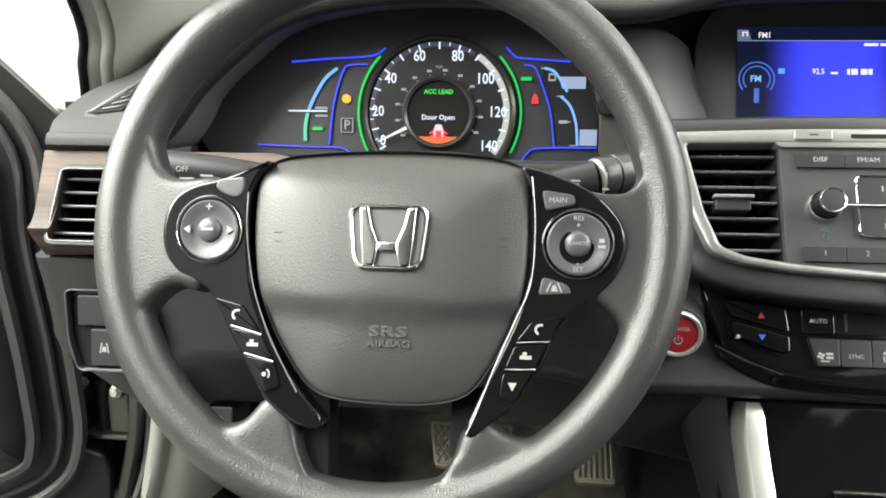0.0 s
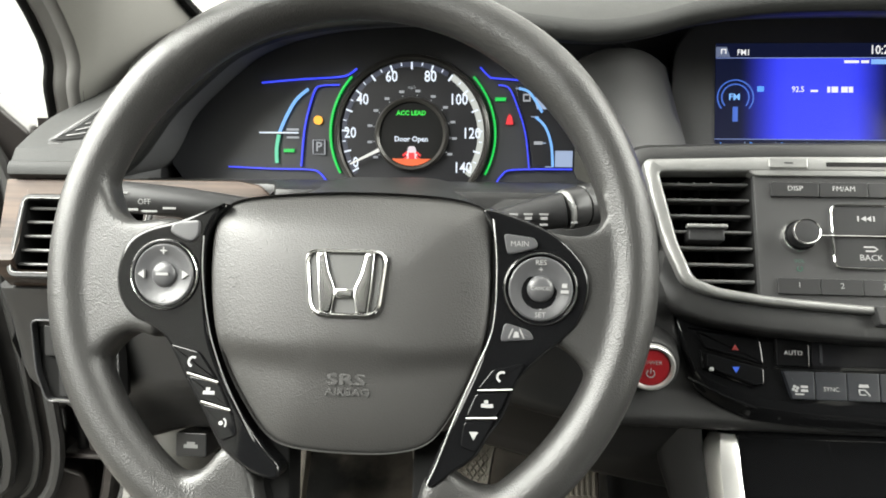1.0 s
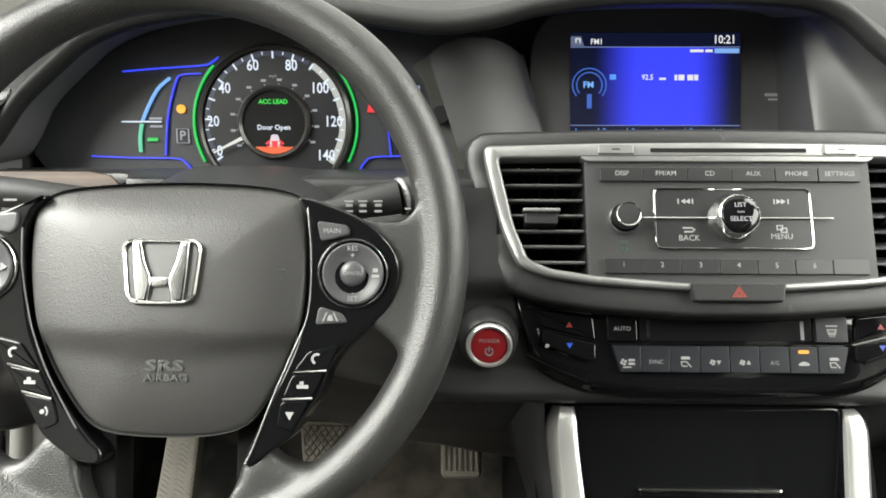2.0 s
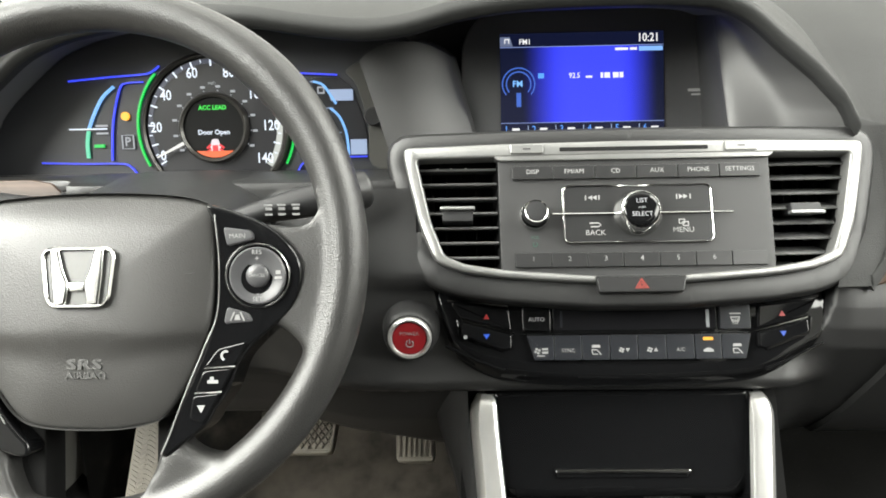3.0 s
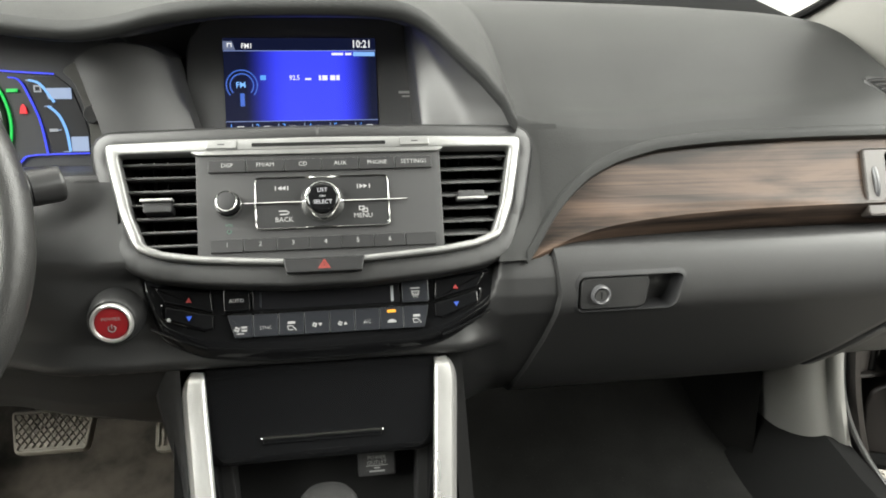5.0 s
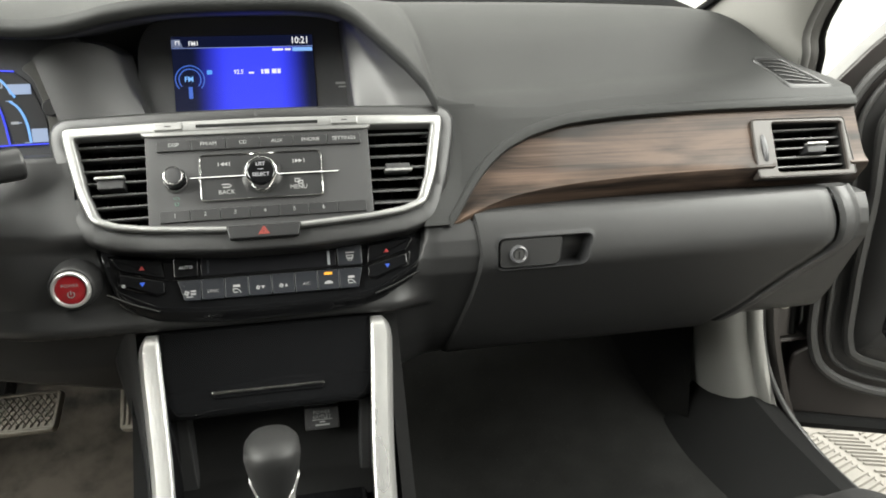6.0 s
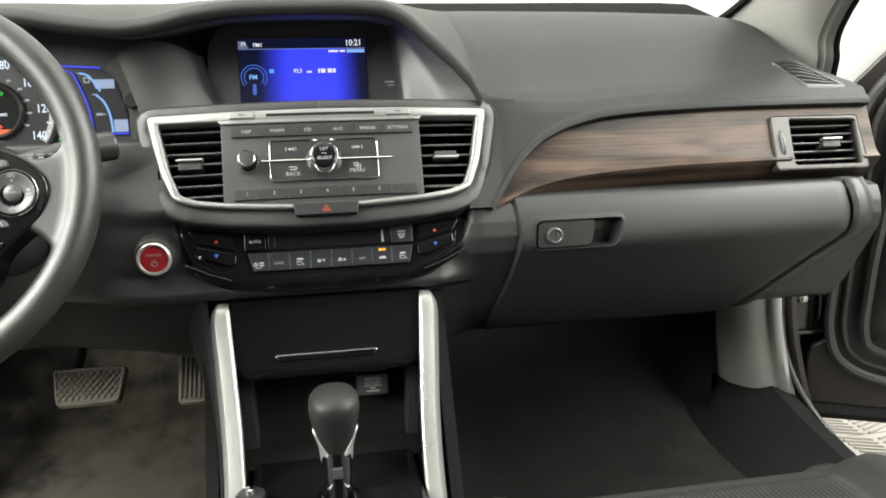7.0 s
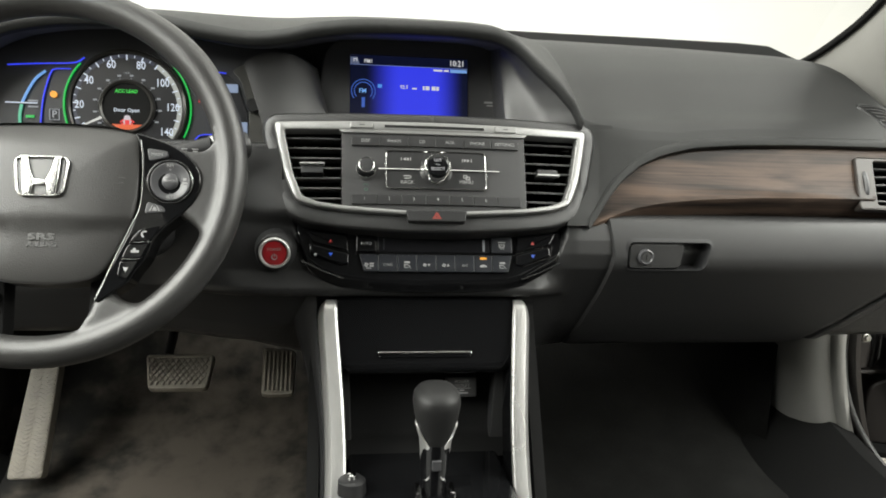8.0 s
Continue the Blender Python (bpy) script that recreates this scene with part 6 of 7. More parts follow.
    # temperature switches at both ends
    for s in (-1, 1):
        for up in (True, False):
            pts = [(s * x, z) for x, z in (((0.101, -0.0006), (0.143, 0.0102), (0.151, 0.0235), (0.103, 0.0185)) if up else ((0.101, -0.0155), (0.108, -0.0165), (0.143, -0.0040), (0.1425, 0.0068), (0.101, -0.0038)))]
            bm = bmesh.new()
            prism(bm, rounded(pts if area2(pts) > 0 else pts[::-1], 0.002), -0.0070, 0.002, 0.0015)
            b = part("temperature_key", bm, GLOSS, c)
            zc = 0.0112 if up else -0.0048
            r = 0.0026
            pts = [(s * 0.1215 - r, zc - r * 0.7), (s * 0.1215 + r, zc - r * 0.7), (s * 0.1215, zc + r)] if up else [(s * 0.1215 - r, zc + r * 0.7), (s * 0.1215, zc - r), (s * 0.1215 + r, zc + r * 0.7)]
            bm = bmesh.new()
            prism(bm, pts if area2(pts) > 0 else pts[::-1], -0.0074, -0.006)
            part("arrow", bm, surface("red_arrow", (0.20, 0.014, 0.014), 0.4) if up else BLUEMARK, b, "red arrow" if up else "blue arrow")
        # bright line stands for the reflection along the gloss keys' edge
        bm = bmesh.new()
        tube(bm, [(s * 0.0985, -0.0066, -0.0028), (s * 0.1425, -0.0060, 0.0085)], 0.0006, 6)
        part("chrome_divider", bm, CHROME, c)
        for path in (((0.1065, -0.0330), (0.130, -0.0245), (0.1555, -0.0122)), ((0.108, -0.0170), (0.144, -0.0042), (0.1465, 0.0090)), ((0.1035, 0.0205), (0.154, 0.0262))):
            bm = bmesh.new()
            tube(bm, [(s * x, -0.0035 + 0.04 * max(0.0, x - 0.11), z) for x, z in path], 0.0013, 8)
            part("ridge", bm, GLOSS, c)
    bm = bmesh.new()
    prism(bm, circle(0.0016, 12, -0.139, -0.0052), -0.0076, 0.0)
    part("sensor", bm, PRINT, c)


climate()

# ---- start button ----
sb = thing("start_button", "round red power button in a silver ring", "start button", pose(0.160, 0.553, 0.899))
bm = bmesh.new()
lathe(bm, [(0.0182, -0.0015), (0.0198, -0.0012), (0.0212, 0.001), (0.0225, 0.006), (0.0250, 0.022)], 48, cap=False)
part("boss", bm, PLASTIC, sb)
bm = bmesh.new()
lathe(bm, [(0.0144, -0.003), (0.0152, -0.0048), (0.0168, -0.0052), (0.0180, -0.0040), (0.0186, 0.002)], 48, cap=False)
part("ring", bm, BRUSHED, sb, "satin silver ring")
bm = bmesh.new()
lathe(bm, [(0.005, -0.0030), (0.0115, -0.0036), (0.0140, -0.0030), (0.0144, 0.001)], 48)
part("cap", bm, REDPLASTIC, sb, "red cap")
words("POWER", 0.0047, 0, 0.0042, -0.0040, PRINT, sb)
bm = bmesh.new()
ribbon(bm, arc(0, -0.0045, 0.0030, 125, 415, 16), 0.0008, -0.0042, -0.0036)
prism(bm, rect(-0.0004, 0.0004, -0.0045, -0.0005), -0.0042, -0.0036)
part("power_symbol", bm, PRINT, sb)

# ---- storage bin under the climate panel ----
sbin = thing("storage_bin", "gloss black storage bin door with a chrome pull", "storage bin", pose(0.3385, 0.553, 0.795, -24))
o = rounded(mm([(-117, 56), (-115, -30), (-100, -42), (98, -41), (114, -22), (117, 56)]), 0.016, 6)
bm = bmesh.new()
loops = [ring(bm, [(x, y - 0.002 * math.cos(x / 0.118 * 1.4), z) for x, z in inset(o, i)]) for i, y in ((0.0120, -0.0060), (0.009, -0.0056), (0.006, -0.0046), (0.0035, -0.0030), (0.0015, -0.0004), (0.0005, 0.003), (0.0, 0.007), (0.0, 0.04))]
for a, b in zip(loops, loops[1:]):
    bridge(bm, a, b)
bm.faces.new(loops[0])
part("door", bm, GLOSS, sbin, "gloss black door", smooth=60)
bm = bmesh.new()
prism(bm, rect(-0.057, 0.053, -0.0235, -0.0165, 0.0015), -0.0090, 0.0, 0.0012, 3)
pull = part("pull", bm, GLOSS, sbin)
bm = bmesh.new()
box(bm, -0.0585, 0.0545, -0.0115, -0.003, -0.0196, -0.0162, 0.0015)
part("chrome_strip", bm, CHROME, pull, "chrome strip")

# ---- console: pillars, sides, tray, outlet, shifter ----
PILL = [(0.5575, 0.8435, 0.222), (0.545, 0.815, 0.2235), (0.520, 0.770, 0.228), (0.492, 0.718, 0.2325), (0.462, 0.665, 0.2345), (0.425, 0.60, 0.2335), (0.39, 0.54, 0.2315), (0.355, 0.475, 0.2285), (0.32, 0.41, 0.2255)]


def console_pillar(s):
    p = thing("console_trim_bar", "satin silver trim bar along the console's edge", "trim", group="console trim bars")
    bm = bmesh.new()
    loops = []
    flank = []
    path = crom([(i, *r) for i, r in enumerate(PILL)], 5)
    for i in range(len(path)):
        y, z, x = path[i][1:]
        a, b = path[max(i - 1, 0)], path[min(i + 1, len(path) - 1)]
        d = Vector((0, b[1] - a[1], b[2] - a[2])).normalized()
        f = Vector((0, d.z, -d.y))            # towards the driver
        if f.y > 0:
            f = -f
        base = Vector((x if s < 0 else 2 * 0.3385 - x + 0.0, y, z))
        sec = ((-0.016, -0.050), (-0.0145, -0.018), (-0.0105, -0.004), (-0.0065, 0.0), (0.0050, 0.0005), (0.0085, -0.001), (0.0098, -0.005))
        k = min(1.0, i / 4)
        loops.append(ring(bm, [base + Vector((-s * (u * (0.4 + 0.6 * math.sin(k * math.pi / 2)) if u < 0 else u), 0, 0)) + f * (w - 0.009 * (1 - k) ** 2) for u, w in sec]))
        flank.append([base + Vector((-s * u, 0, 0)) + f * w for u, w in ((0.0098, -0.005), (0.0100, -0.050))])
    for a, b in zip(loops, loops[1:]):
        bridge(bm, a, b, closed=False)
    bm.faces.new(loops[0])
    part("bar", bm, BRUSHED, p, smooth=35)
    bm = bmesh.new()
    sheet(bm, flank)
    part("inner_flank", bm, GLOSS, p, "gloss black inner flank")
    if s > 0:
        return p
    bm = bmesh.new()
    rows_ = []
    for y, z, x, reach in [(*q[1:], float(np.interp(q[2], [0.54, 0.62, 0.70, 0.76, 0.80, 0.85], [0.004, 0.006, 0.010, 0.020, 0.030, 0.034]))) for q in path]:
        x0 = (x if s < 0 else 2 * 0.3385 - x) + s * 0.015
        rows_.append([(x0 + s * reach * u, y + 0.018 + 0.030 * u ** 1.6 + 0.25 * (reach - 0.004) * u, z) for u in np.linspace(0, 1, 7)] + [(x0 + s * reach, y + 0.09, z)])
    sheet(bm, rows_)
    part("wing", bm, DARK, p, "charcoal plastic wing beside the bar", smooth=70)
    return p


console_pillar(-1)
console_pillar(1)
console = thing("centre_console", "black centre console with an open tray round the shifter", "centre console", kind="structure")
for x0, x1 in ((0.200, 0.2135), (0.4635, 0.477)):
    bm = bmesh.new()
    prof = [(y + 0.028, z - 0.004) for y, z, _ in PILL] + [(0.33, 0.46), (1.0, 0.46), (1.0, 0.80), (0.70, 0.80)]
    a, b = ring(bm, [(x0, y, z) for y, z in prof]), ring(bm, [(x1, y, z) for y, z in prof])
    bridge(bm, a, b)
    bm.faces.new(a)
    bm.faces.new(b)
    part("side_wall", bm, SHADE, console)
bm = bmesh.new()
sheet(bm, [[(x, y, z) for y, z in ((0.602, 0.79), (0.596, 0.70), (0.588, 0.668), (0.575, 0.657), (0.53, 0.652))] for x in np.linspace(0.2135, 0.4635, 12)])
part("tray_back", bm, SHADE, console, "black tray back")
bm = bmesh.new()
box(bm, 0.2455, 0.4315, -0.1, 0.545, 0.60, 0.654, 0.006)
part("top_plate", bm, GLOSS, console, "gloss black shifter plate")
for x, s in ((0.2415, 1), (0.4365, -1)):
    bm = bmesh.new()
    prism(bm, rounded([(x - 0.010, 0.655), (x + 0.010, 0.655), (x + 0.010 - (0.004 if s > 0 else 0), 0.752), (x - 0.010 + (0 if s > 0 else 0.004), 0.752)], 0.004), 0.572, 0.60, 0.003)
    part("tray_cheek", bm, PLATE, console)

outlet = thing("power_outlet", "dark grey power outlet flap with white print", "power outlet", pose(0.388, 0.568, 0.7265, -10))
bm = bmesh.new()
prism(bm, rect(-0.0188, 0.0188, -0.0125, 0.0125, 0.0025), 0.0, 0.02, 0.002)
part("flap", bm, PLATE, outlet)
words("POWER", 0.0056, 0, 0.0070, -0.0004, PRINT, outlet, squash=0.95)
words("OUTLET", 0.0056, 0, 0.0018, -0.0004, PRINT, outlet, squash=0.95)
bars("print_bar", [(-0.011, 0.011, -0.0016, -0.0010), (-0.003, 0.003, -0.0046, -0.0030), (-0.0078, 0.0078, -0.0080, -0.0063)], -0.0004, PRINT, outlet)


def gear_shifter():
    g = thing("gear_shifter", "black leather gear shift knob with chrome collar", "gear shifter", pose(0.3395, 0.455, 0.655, 6))
    bm = bmesh.new()
    loops = []
    for z, hx, hy_, yo in ((0.060, 0.0155, 0.016, -0.004), (0.066, 0.0170, 0.0175, -0.003), (0.078, 0.0205, 0.021, -0.001), (0.092, 0.0240, 0.025, 0.001), (0.103, 0.0258, 0.028, 0.003), (0.111, 0.0250, 0.028, 0.004), (0.116, 0.0215, 0.025, 0.004), (0.119, 0.0150, 0.018, 0.004), (0.1203, 0.006, 0.008, 0.004)):
        loops.append(ring(bm, [(hx * math.copysign(abs(math.cos(t)) ** 0.85, math.cos(t)), yo + hy_ * math.copysign(abs(math.sin(t)) ** 0.85, math.sin(t)), z) for t in (2 * math.pi * k / 32 for k in range(32))]))
    for a, b in zip(loops, loops[1:]):
        bridge(bm, a, b)
    bm.faces.new(loops[-1])
    part("knob", bm, surface("knob_leather", (0.012, 0.012, 0.012), 0.5, grain=0.4, gsize=1000, leather=True, spec=0.3), g, "black grained knob", smooth=80)
    bm = bmesh.new()
    for s in (-1, 1):
        rows_ = []
        for k in range(9):
            t = radians(-92 + s * (3 + k * 12.5))
            top = 0.056 + 0.026 * smooth01(k, 0, 7)
            row = []
            for zz in (0.030, 0.036, 0.044, 0.044 + (top - 0.044) * 0.5, top, top + 0.0005):
                r = float(np.interp(zz, [0.030, 0.060, 0.066, 0.078, 0.092], [0.0152, 0.0172, 0.0186, 0.0221, 0.0255])) - (0.002 if zz > top else 0.0)
                row.append((r * math.cos(t), -0.003 + r * 1.03 * math.sin(t), zz))
            rows_.append(row)
        sheet(bm, rows_)
    part("chrome_wing", bm, BRUSHED, g, "bright chrome collar")
    bm = bmesh.new()
    loops = [ring(bm, [(r * math.cos(t), -0.005 + r * math.sin(t), z) for t in (2 * math.pi * k / 28 for k in range(28))]) for z, r in ((0.0, 0.0145), (0.02, 0.0145), (0.030, 0.0158), (0.058, 0.0160), (0.062, 0.0162))]
    for a, b in zip(loops, loops[1:]):
        bridge(bm, a, b)
    part("stem", bm, GLOSS, g, "gloss black stem")
    bm = bmesh.new()
    box(bm, -0.005, 0.005, -0.0235, -0.012, 0.034, 0.046, 0.001)
    part("lock_button", bm, BTNGREY, g)
    for s in (-1, 1):
        bm = bmesh.new()
        box(bm, s * 0.0185 - 0.0025, s * 0.0185 + 0.0025, -0.030, -0.010, -0.001, 0.012, 0.001)
        part("gate_edge", bm, CHROME, g)


gear_shifter()
cap = thing("parking_switch", "small black round console switch with a silver stud", "switch", pose(0.250, 0.450, 0.654))
bm = bmesh.new()
tube(bm, [(0, 0, 0), (0, 0, 0.014), (0, 0, 0.018)], [0.016, 0.015, 0.010], 24)
part("body", bm, KEYPLASTIC, cap)
bm = bmesh.new()
tube(bm, [(0, 0, 0.017), (0, 0, 0.021), (0, 0, 0.0225)], [0.005, 0.005, 0.002], 12)
part("stud", bm, CHROME, cap)


# ---- wood trim, side vents ----
def wood_face(z):
    return 0.574 + 0.45 * (z - 0.937)


def wood_trim(top, low, x0, x1, label, hole):
    """A ridged veneer strip between two edge curves, with an opening (x0, x1, z0, z1) for its vent."""
    w = thing("wood_trim", label, "trim", group="wood trims")
    ha, hb, h0, h1 = hole
    cols = sorted(set([round(float(v_), 5) for v_ in np.linspace(x0, x1, 90)] + [ha, hb]))
    bm = bmesh.new()
    rows_ = []
    for x in cols:
        zt, zl = (float(np.interp(x, [r[0] for r in t], [r[1] for r in t])) for t in (top, low))
        if ha <= x <= hb:
            zs_ = list(np.linspace(zl, h0, 6)) + list(np.linspace(h0, h1, 6))[1:] + list(np.linspace(h1, zt, 6))[1:]
        else:
            zs_ = list(np.linspace(zl, zl + (zt - zl) * 0.22, 4)) + list(np.linspace(zl + (zt - zl) * 0.22, zl + (zt - zl) * 0.46, 9))[1:] + list(np.linspace(zl + (zt - zl) * 0.46, zt, 5))[1:]
        row = []
        for z in zs_:
            u = (z - zl) / max(zt - zl, 1e-6)
            zc = zl + 0.30 * (zt - zl)
            t = (z - zc) / 0.004
            soft_max = 0.0025 * math.log(1 + math.exp(min(30, -t * 1.6)))
            flare = 0.0085 * math.exp(-max(0.0, t - 0.2) / 1.15)
            row.append((x, wood_face(z) + 1.3 * soft_max - flare - 0.001, z))
        rows_.append([(x, wood_face(zl) + 0.036, zl)] + row + [(x, wood_face(zt) + 0.002, zt)])
    vs = [ring(bm, r) for r in rows_]
    for i in range(len(vs) - 1):
        for j in range(len(vs[0]) - 1):
            if cols[i] >= ha and cols[i + 1] <= hb and 6 <= j < 11:
                continue
            bm.faces.new((vs[i][j], vs[i + 1][j], vs[i + 1][j + 1], vs[i][j + 1]))
    part("veneer", bm, WOOD, w, smooth=60)
    return w


rt = WOODTOP
rl = crom([(0.541, 0.9345), (0.628, 0.9385), (0.775, 0.944), (0.93, 0.945), (1.058, 0.945)])
wood_trim(rt, rl, 0.541, 1.058, "dark brown wood-look trim tapering above the glove box", (0.934, 1.034, 0.962, 1.024))
lt = [(-0.385, 1.024), (-0.30, 1.0245), (-0.17, 1.0245), (-0.152, 1.0215), (-0.143, 1.014)]
ll = [(-0.385, 0.934), (-0.30, 0.936), (-0.143, 0.960)]
wood_trim(lt, ll, -0.372, -0.143, "dark brown wood-look trim on the driver's side", (-0.353, -0.248, 0.953, 1.009))
VFACE = -math.degrees(math.atan(0.45))
rv = rounded(mm([(-47, -30), (47, -31), (49, 29), (-45, 31)]), 0.004, 4)
VR = pose(0.984, wood_face(0.993) - 0.004, 0.993, VFACE)
v = air_vent("black slatted side air vent in a silver grey frame", VR, rv, [(23 - 11.4 * k) / 1000 for k in range(5)], (0.010, 0.000), 12)
bm = bmesh.new()
o = rounded(mm([(-74, -36), (56, -37), (53, 35), (-71, 36)]), 0.005, 4)
inner = rounded(mm([(-47, -30), (47, -31), (49, 29), (-45, 31)]), 0.004, 4)
band(bm, o, inner, -0.0015, 0.012, 0.0015)
part("frame_plate", bm, VENTGREY, v, "satin brown grey frame")
bm = bmesh.new()
band(bm, inset(o, -0.0004), inset(o, 0.0004), -0.0019, 0.010, 0.0003)
part("bright_edge", bm, VENTGREY, v)
bm = bmesh.new()
tube(bm, [(-0.0605, 0.0015 - 0.004 * math.cos(t), 0.0150 * math.sin(t)) for t in np.linspace(-1.5, 1.5, 11)], 0.0032, 10)
part("thumb_wheel", bm, BTNGREY, v, "dark grey thumb wheel")
VL = pose(-0.298, wood_face(0.981) - 0.003, 0.981, VFACE)
lvo = rounded(mm([(-58, -31), (50, -31), (54, 31), (-54, 31)]), 0.005, 4)
v = air_vent("black slatted side air vent set in wood trim", VL, lvo, [(24 - 12 * k) / 1000 for k in range(5)], (0.0, 0.0), 12, rim=0.0045)
bm = bmesh.new()
band(bm, inset(lvo, -0.0010), inset(lvo, -0.0002), -0.0012, 0.008, 0.0003)
part("bright_edge", bm, SILVER, v, "bright edge")


# ---- glove box ----
def glovebox():
    g = thing("glovebox", "charcoal plastic glove box door with a lock and recessed handle", "glove box")
    zs = [0.946, 0.942, 0.935, 0.9265, 0.9165, 0.9085, 0.900, 0.8945, 0.889, 0.885, 0.8815, 0.8765, 0.8715, 0.860, 0.845, 0.825, 0.80, 0.78, 0.765, 0.759]

    def yy(z):
        return float(np.interp(z, [0.757, 0.765, 0.78, 0.80, 0.85, 0.8715, 0.8815, 0.889, 0.900, 0.92, 0.935, 0.942, 0.946], [0.644, 0.634, 0.621, 0.605, 0.574, 0.5605, 0.5545, 0.5520, 0.5525, 0.5575, 0.5640, 0.5690, 0.575]))

    def ends(z):
        xl = float(np.interp(z, [0.757, 0.80, 0.85, 0.90, 0.946], [0.538, 0.548, 0.560, 0.566, 0.561]))
        xr = float(np.interp(z, [0.757, 0.789, 0.843, 0.868, 0.883, 0.91, 0.946], [0.884, 0.915, 0.965, 0.992, 1.001, 1.004, 0.999]))
        return xl, xr

    hx0, hx1, hz0, hz1 = 0.586, 0.694, 0.8815, 0.9165

    def hole(z):
        k = (z - hz0) / (hz1 - hz0)
        return hx0 - 0.002 * (1 - k), hx1 - 0.008 + 0.010 * k

    bm = bmesh.new()
    grid = []
    for z in zs:
        xl, xr = ends(z)
        a, b = hole(min(max(z, hz0), hz1))
        xr_ = [xl, xl + 0.0012, xl + 0.0030] + list(np.linspace(xl + 0.006, a, 5)) + list(np.linspace(a, b, 16))[1:] + list(np.linspace(b, xr, 30))[1:]
        row = []
        for x in xr_:
            e = min(x - xl, xr - x)
            row.append(bm.verts.new((x, yy(z) + 0.007 * (1 - smooth01(e, 0.0, 0.0030)), z)))
        grid.append(row)
    for i in range(len(zs) - 1):
        for j in range(len(grid[0]) - 1):
            if hz0 - 1e-6 <= zs[i + 1] and zs[i] <= hz1 + 1e-6 and 7 <= j < 22:
                continue
            bm.faces.new((grid[i][j], grid[i][j + 1], grid[i + 1][j + 1], grid[i + 1][j]))
    border = grid[0] + [r[-1] for r in grid[1:]] + grid[-1][::-1][1:] + [r[0] for r in grid[::-1]][1:-1]
    back = ring(bm, [v_.co + Vector((0, 0.03, 0)) for v_ in border])
    bridge(bm, border, back)
    part("door", bm, GLOVEDOOR, g, "charcoal plastic door", smooth=50)
    # recess
    bm = bmesh.new()
    (a0, b0), (a1, b1) = hole(hz0), hole(hz1)
    rim = rounded([(a0, hz0), (b0, hz0), (b1, hz1), (a1, hz1)], 0.009, 5)
    loops = [ring(bm, [(x, yy(z) + d, z) for x, z in inset(rim, i)]) for i, d in ((-0.0060, 0.0006), (-0.0014, -0.0006), (0.0, -0.0006), (0.0015, 0.003), (0.003, 0.026))]
    for a, b in zip(loops, loops[1:]):
        bridge(bm, a, b)
    bm.faces.new(loops[-1])
    part("recess", bm, DARK, g, "dark handle recess")
    bm = bmesh.new()
    o = rounded([(0.5860, 0.8825), (0.655, 0.8830), (0.661, 0.9155), (0.5880, 0.9155)], 0.008, 4)
    loops = [ring(bm, [(x, yy(z) + d, z) for x, z in inset(o, i)]) for i, d in ((0.002, 0.0006), (0.0, 0.003), (0.0, 0.02))]
    for a, b in zip(loops, loops[1:]):
        bridge(bm, a, b)
    bm.faces.new(loops[0])
    hd = part("handle", bm, PLASTIC, g, "grey plastic paddle handle")
    bm = bmesh.new()
    lathe(bm, [(0.0060, 0.5525), (0.0080, 0.5500), (0.0098, 0.5510), (0.0102, 0.562)], 32, 0.6085, 0.8985, cap=False)
    part("lock_ring", bm, BTNGREY, hd, "grey lock ring")
    bm = bmesh.new()
    lathe(bm, [(0.0020, 0.5513), (0.0058, 0.5515), (0.0061, 0.558)], 24, 0.6085, 0.8985)
    part("lock_barrel", bm, LOCKGREY, hd, "dull grey lock barrel")
    bm = bmesh.new()
    prism(bm, rect(0.6079, 0.6091, 0.8950, 0.9020), 0.5508, 0.553)
    part("key_slot", bm, SHADE, hd)


glovebox()

# right-hand end cap of the dash beside the glove box
bm = bmesh.new()
rows_ = []


def endx(z):
    return float(np.interp(z, [0.757, 0.789, 0.843, 0.868, 0.883, 0.91, 0.946], [0.884, 0.915, 0.965, 0.992, 1.001, 1.004, 0.999]))


for z in np.linspace(0.946, 0.765, 24):
    yv = float(np.interp(z, [0.757, 0.78, 0.80, 0.85, 0.88, 0.90, 0.92, 0.935, 0.946], [0.646, 0.623, 0.607, 0.576, 0.5575, 0.5545, 0.5590, 0.5655, 0.576]))
    rows_.append([(x, yv + 0.014 * smooth01(x - endx(z), 0.020, 0.041) + 0.005 * (1 - smooth01(x - endx(z), 0.005, 0.010)), z) for x in np.linspace(endx(z) + 0.005, endx(z) + 0.005 + 0.036, 8)])
sheet(bm, rows_)
part("end_cap", bm, PLASTIC, dashboard)


# ---- driver's switch panel ----
sp = thing("switch_panel", "dark recessed switch panel with a lane switch in the lower dash", "switch panel", pose(-0.328, 0.597, 0.868, -8))
o = rounded(mm([(-31, 34), (-28, -10), (-20, -36), (46, -36), (46, 34)][::-1]), 0.005, 4)
bm = bmesh.new()
band(bm, inset(o, -0.0016), o, -0.002, 0.012, 0.0006)
part("surround", bm, BTNGREY, sp, "thin bright edge")
bm = bmesh.new()
prism(bm, o, 0.006, 0.02)
part("recess", bm, SHADE, sp)
bm = bmesh.new()
prism(bm, rect(-0.022, 0.046, 0.003, 0.030, 0.002), 0.001, 0.01, 0.0015)
part("blank_plate", bm, KEYPLASTIC, sp)
bm = bmesh.new()
prism(bm, rect(-0.010, 0.024, -0.033, 0.000, 0.002), 0.001, 0.01, 0.0015)
sw = part("lane_switch", bm, KEYPLASTIC, sp)
bm = bmesh.new()
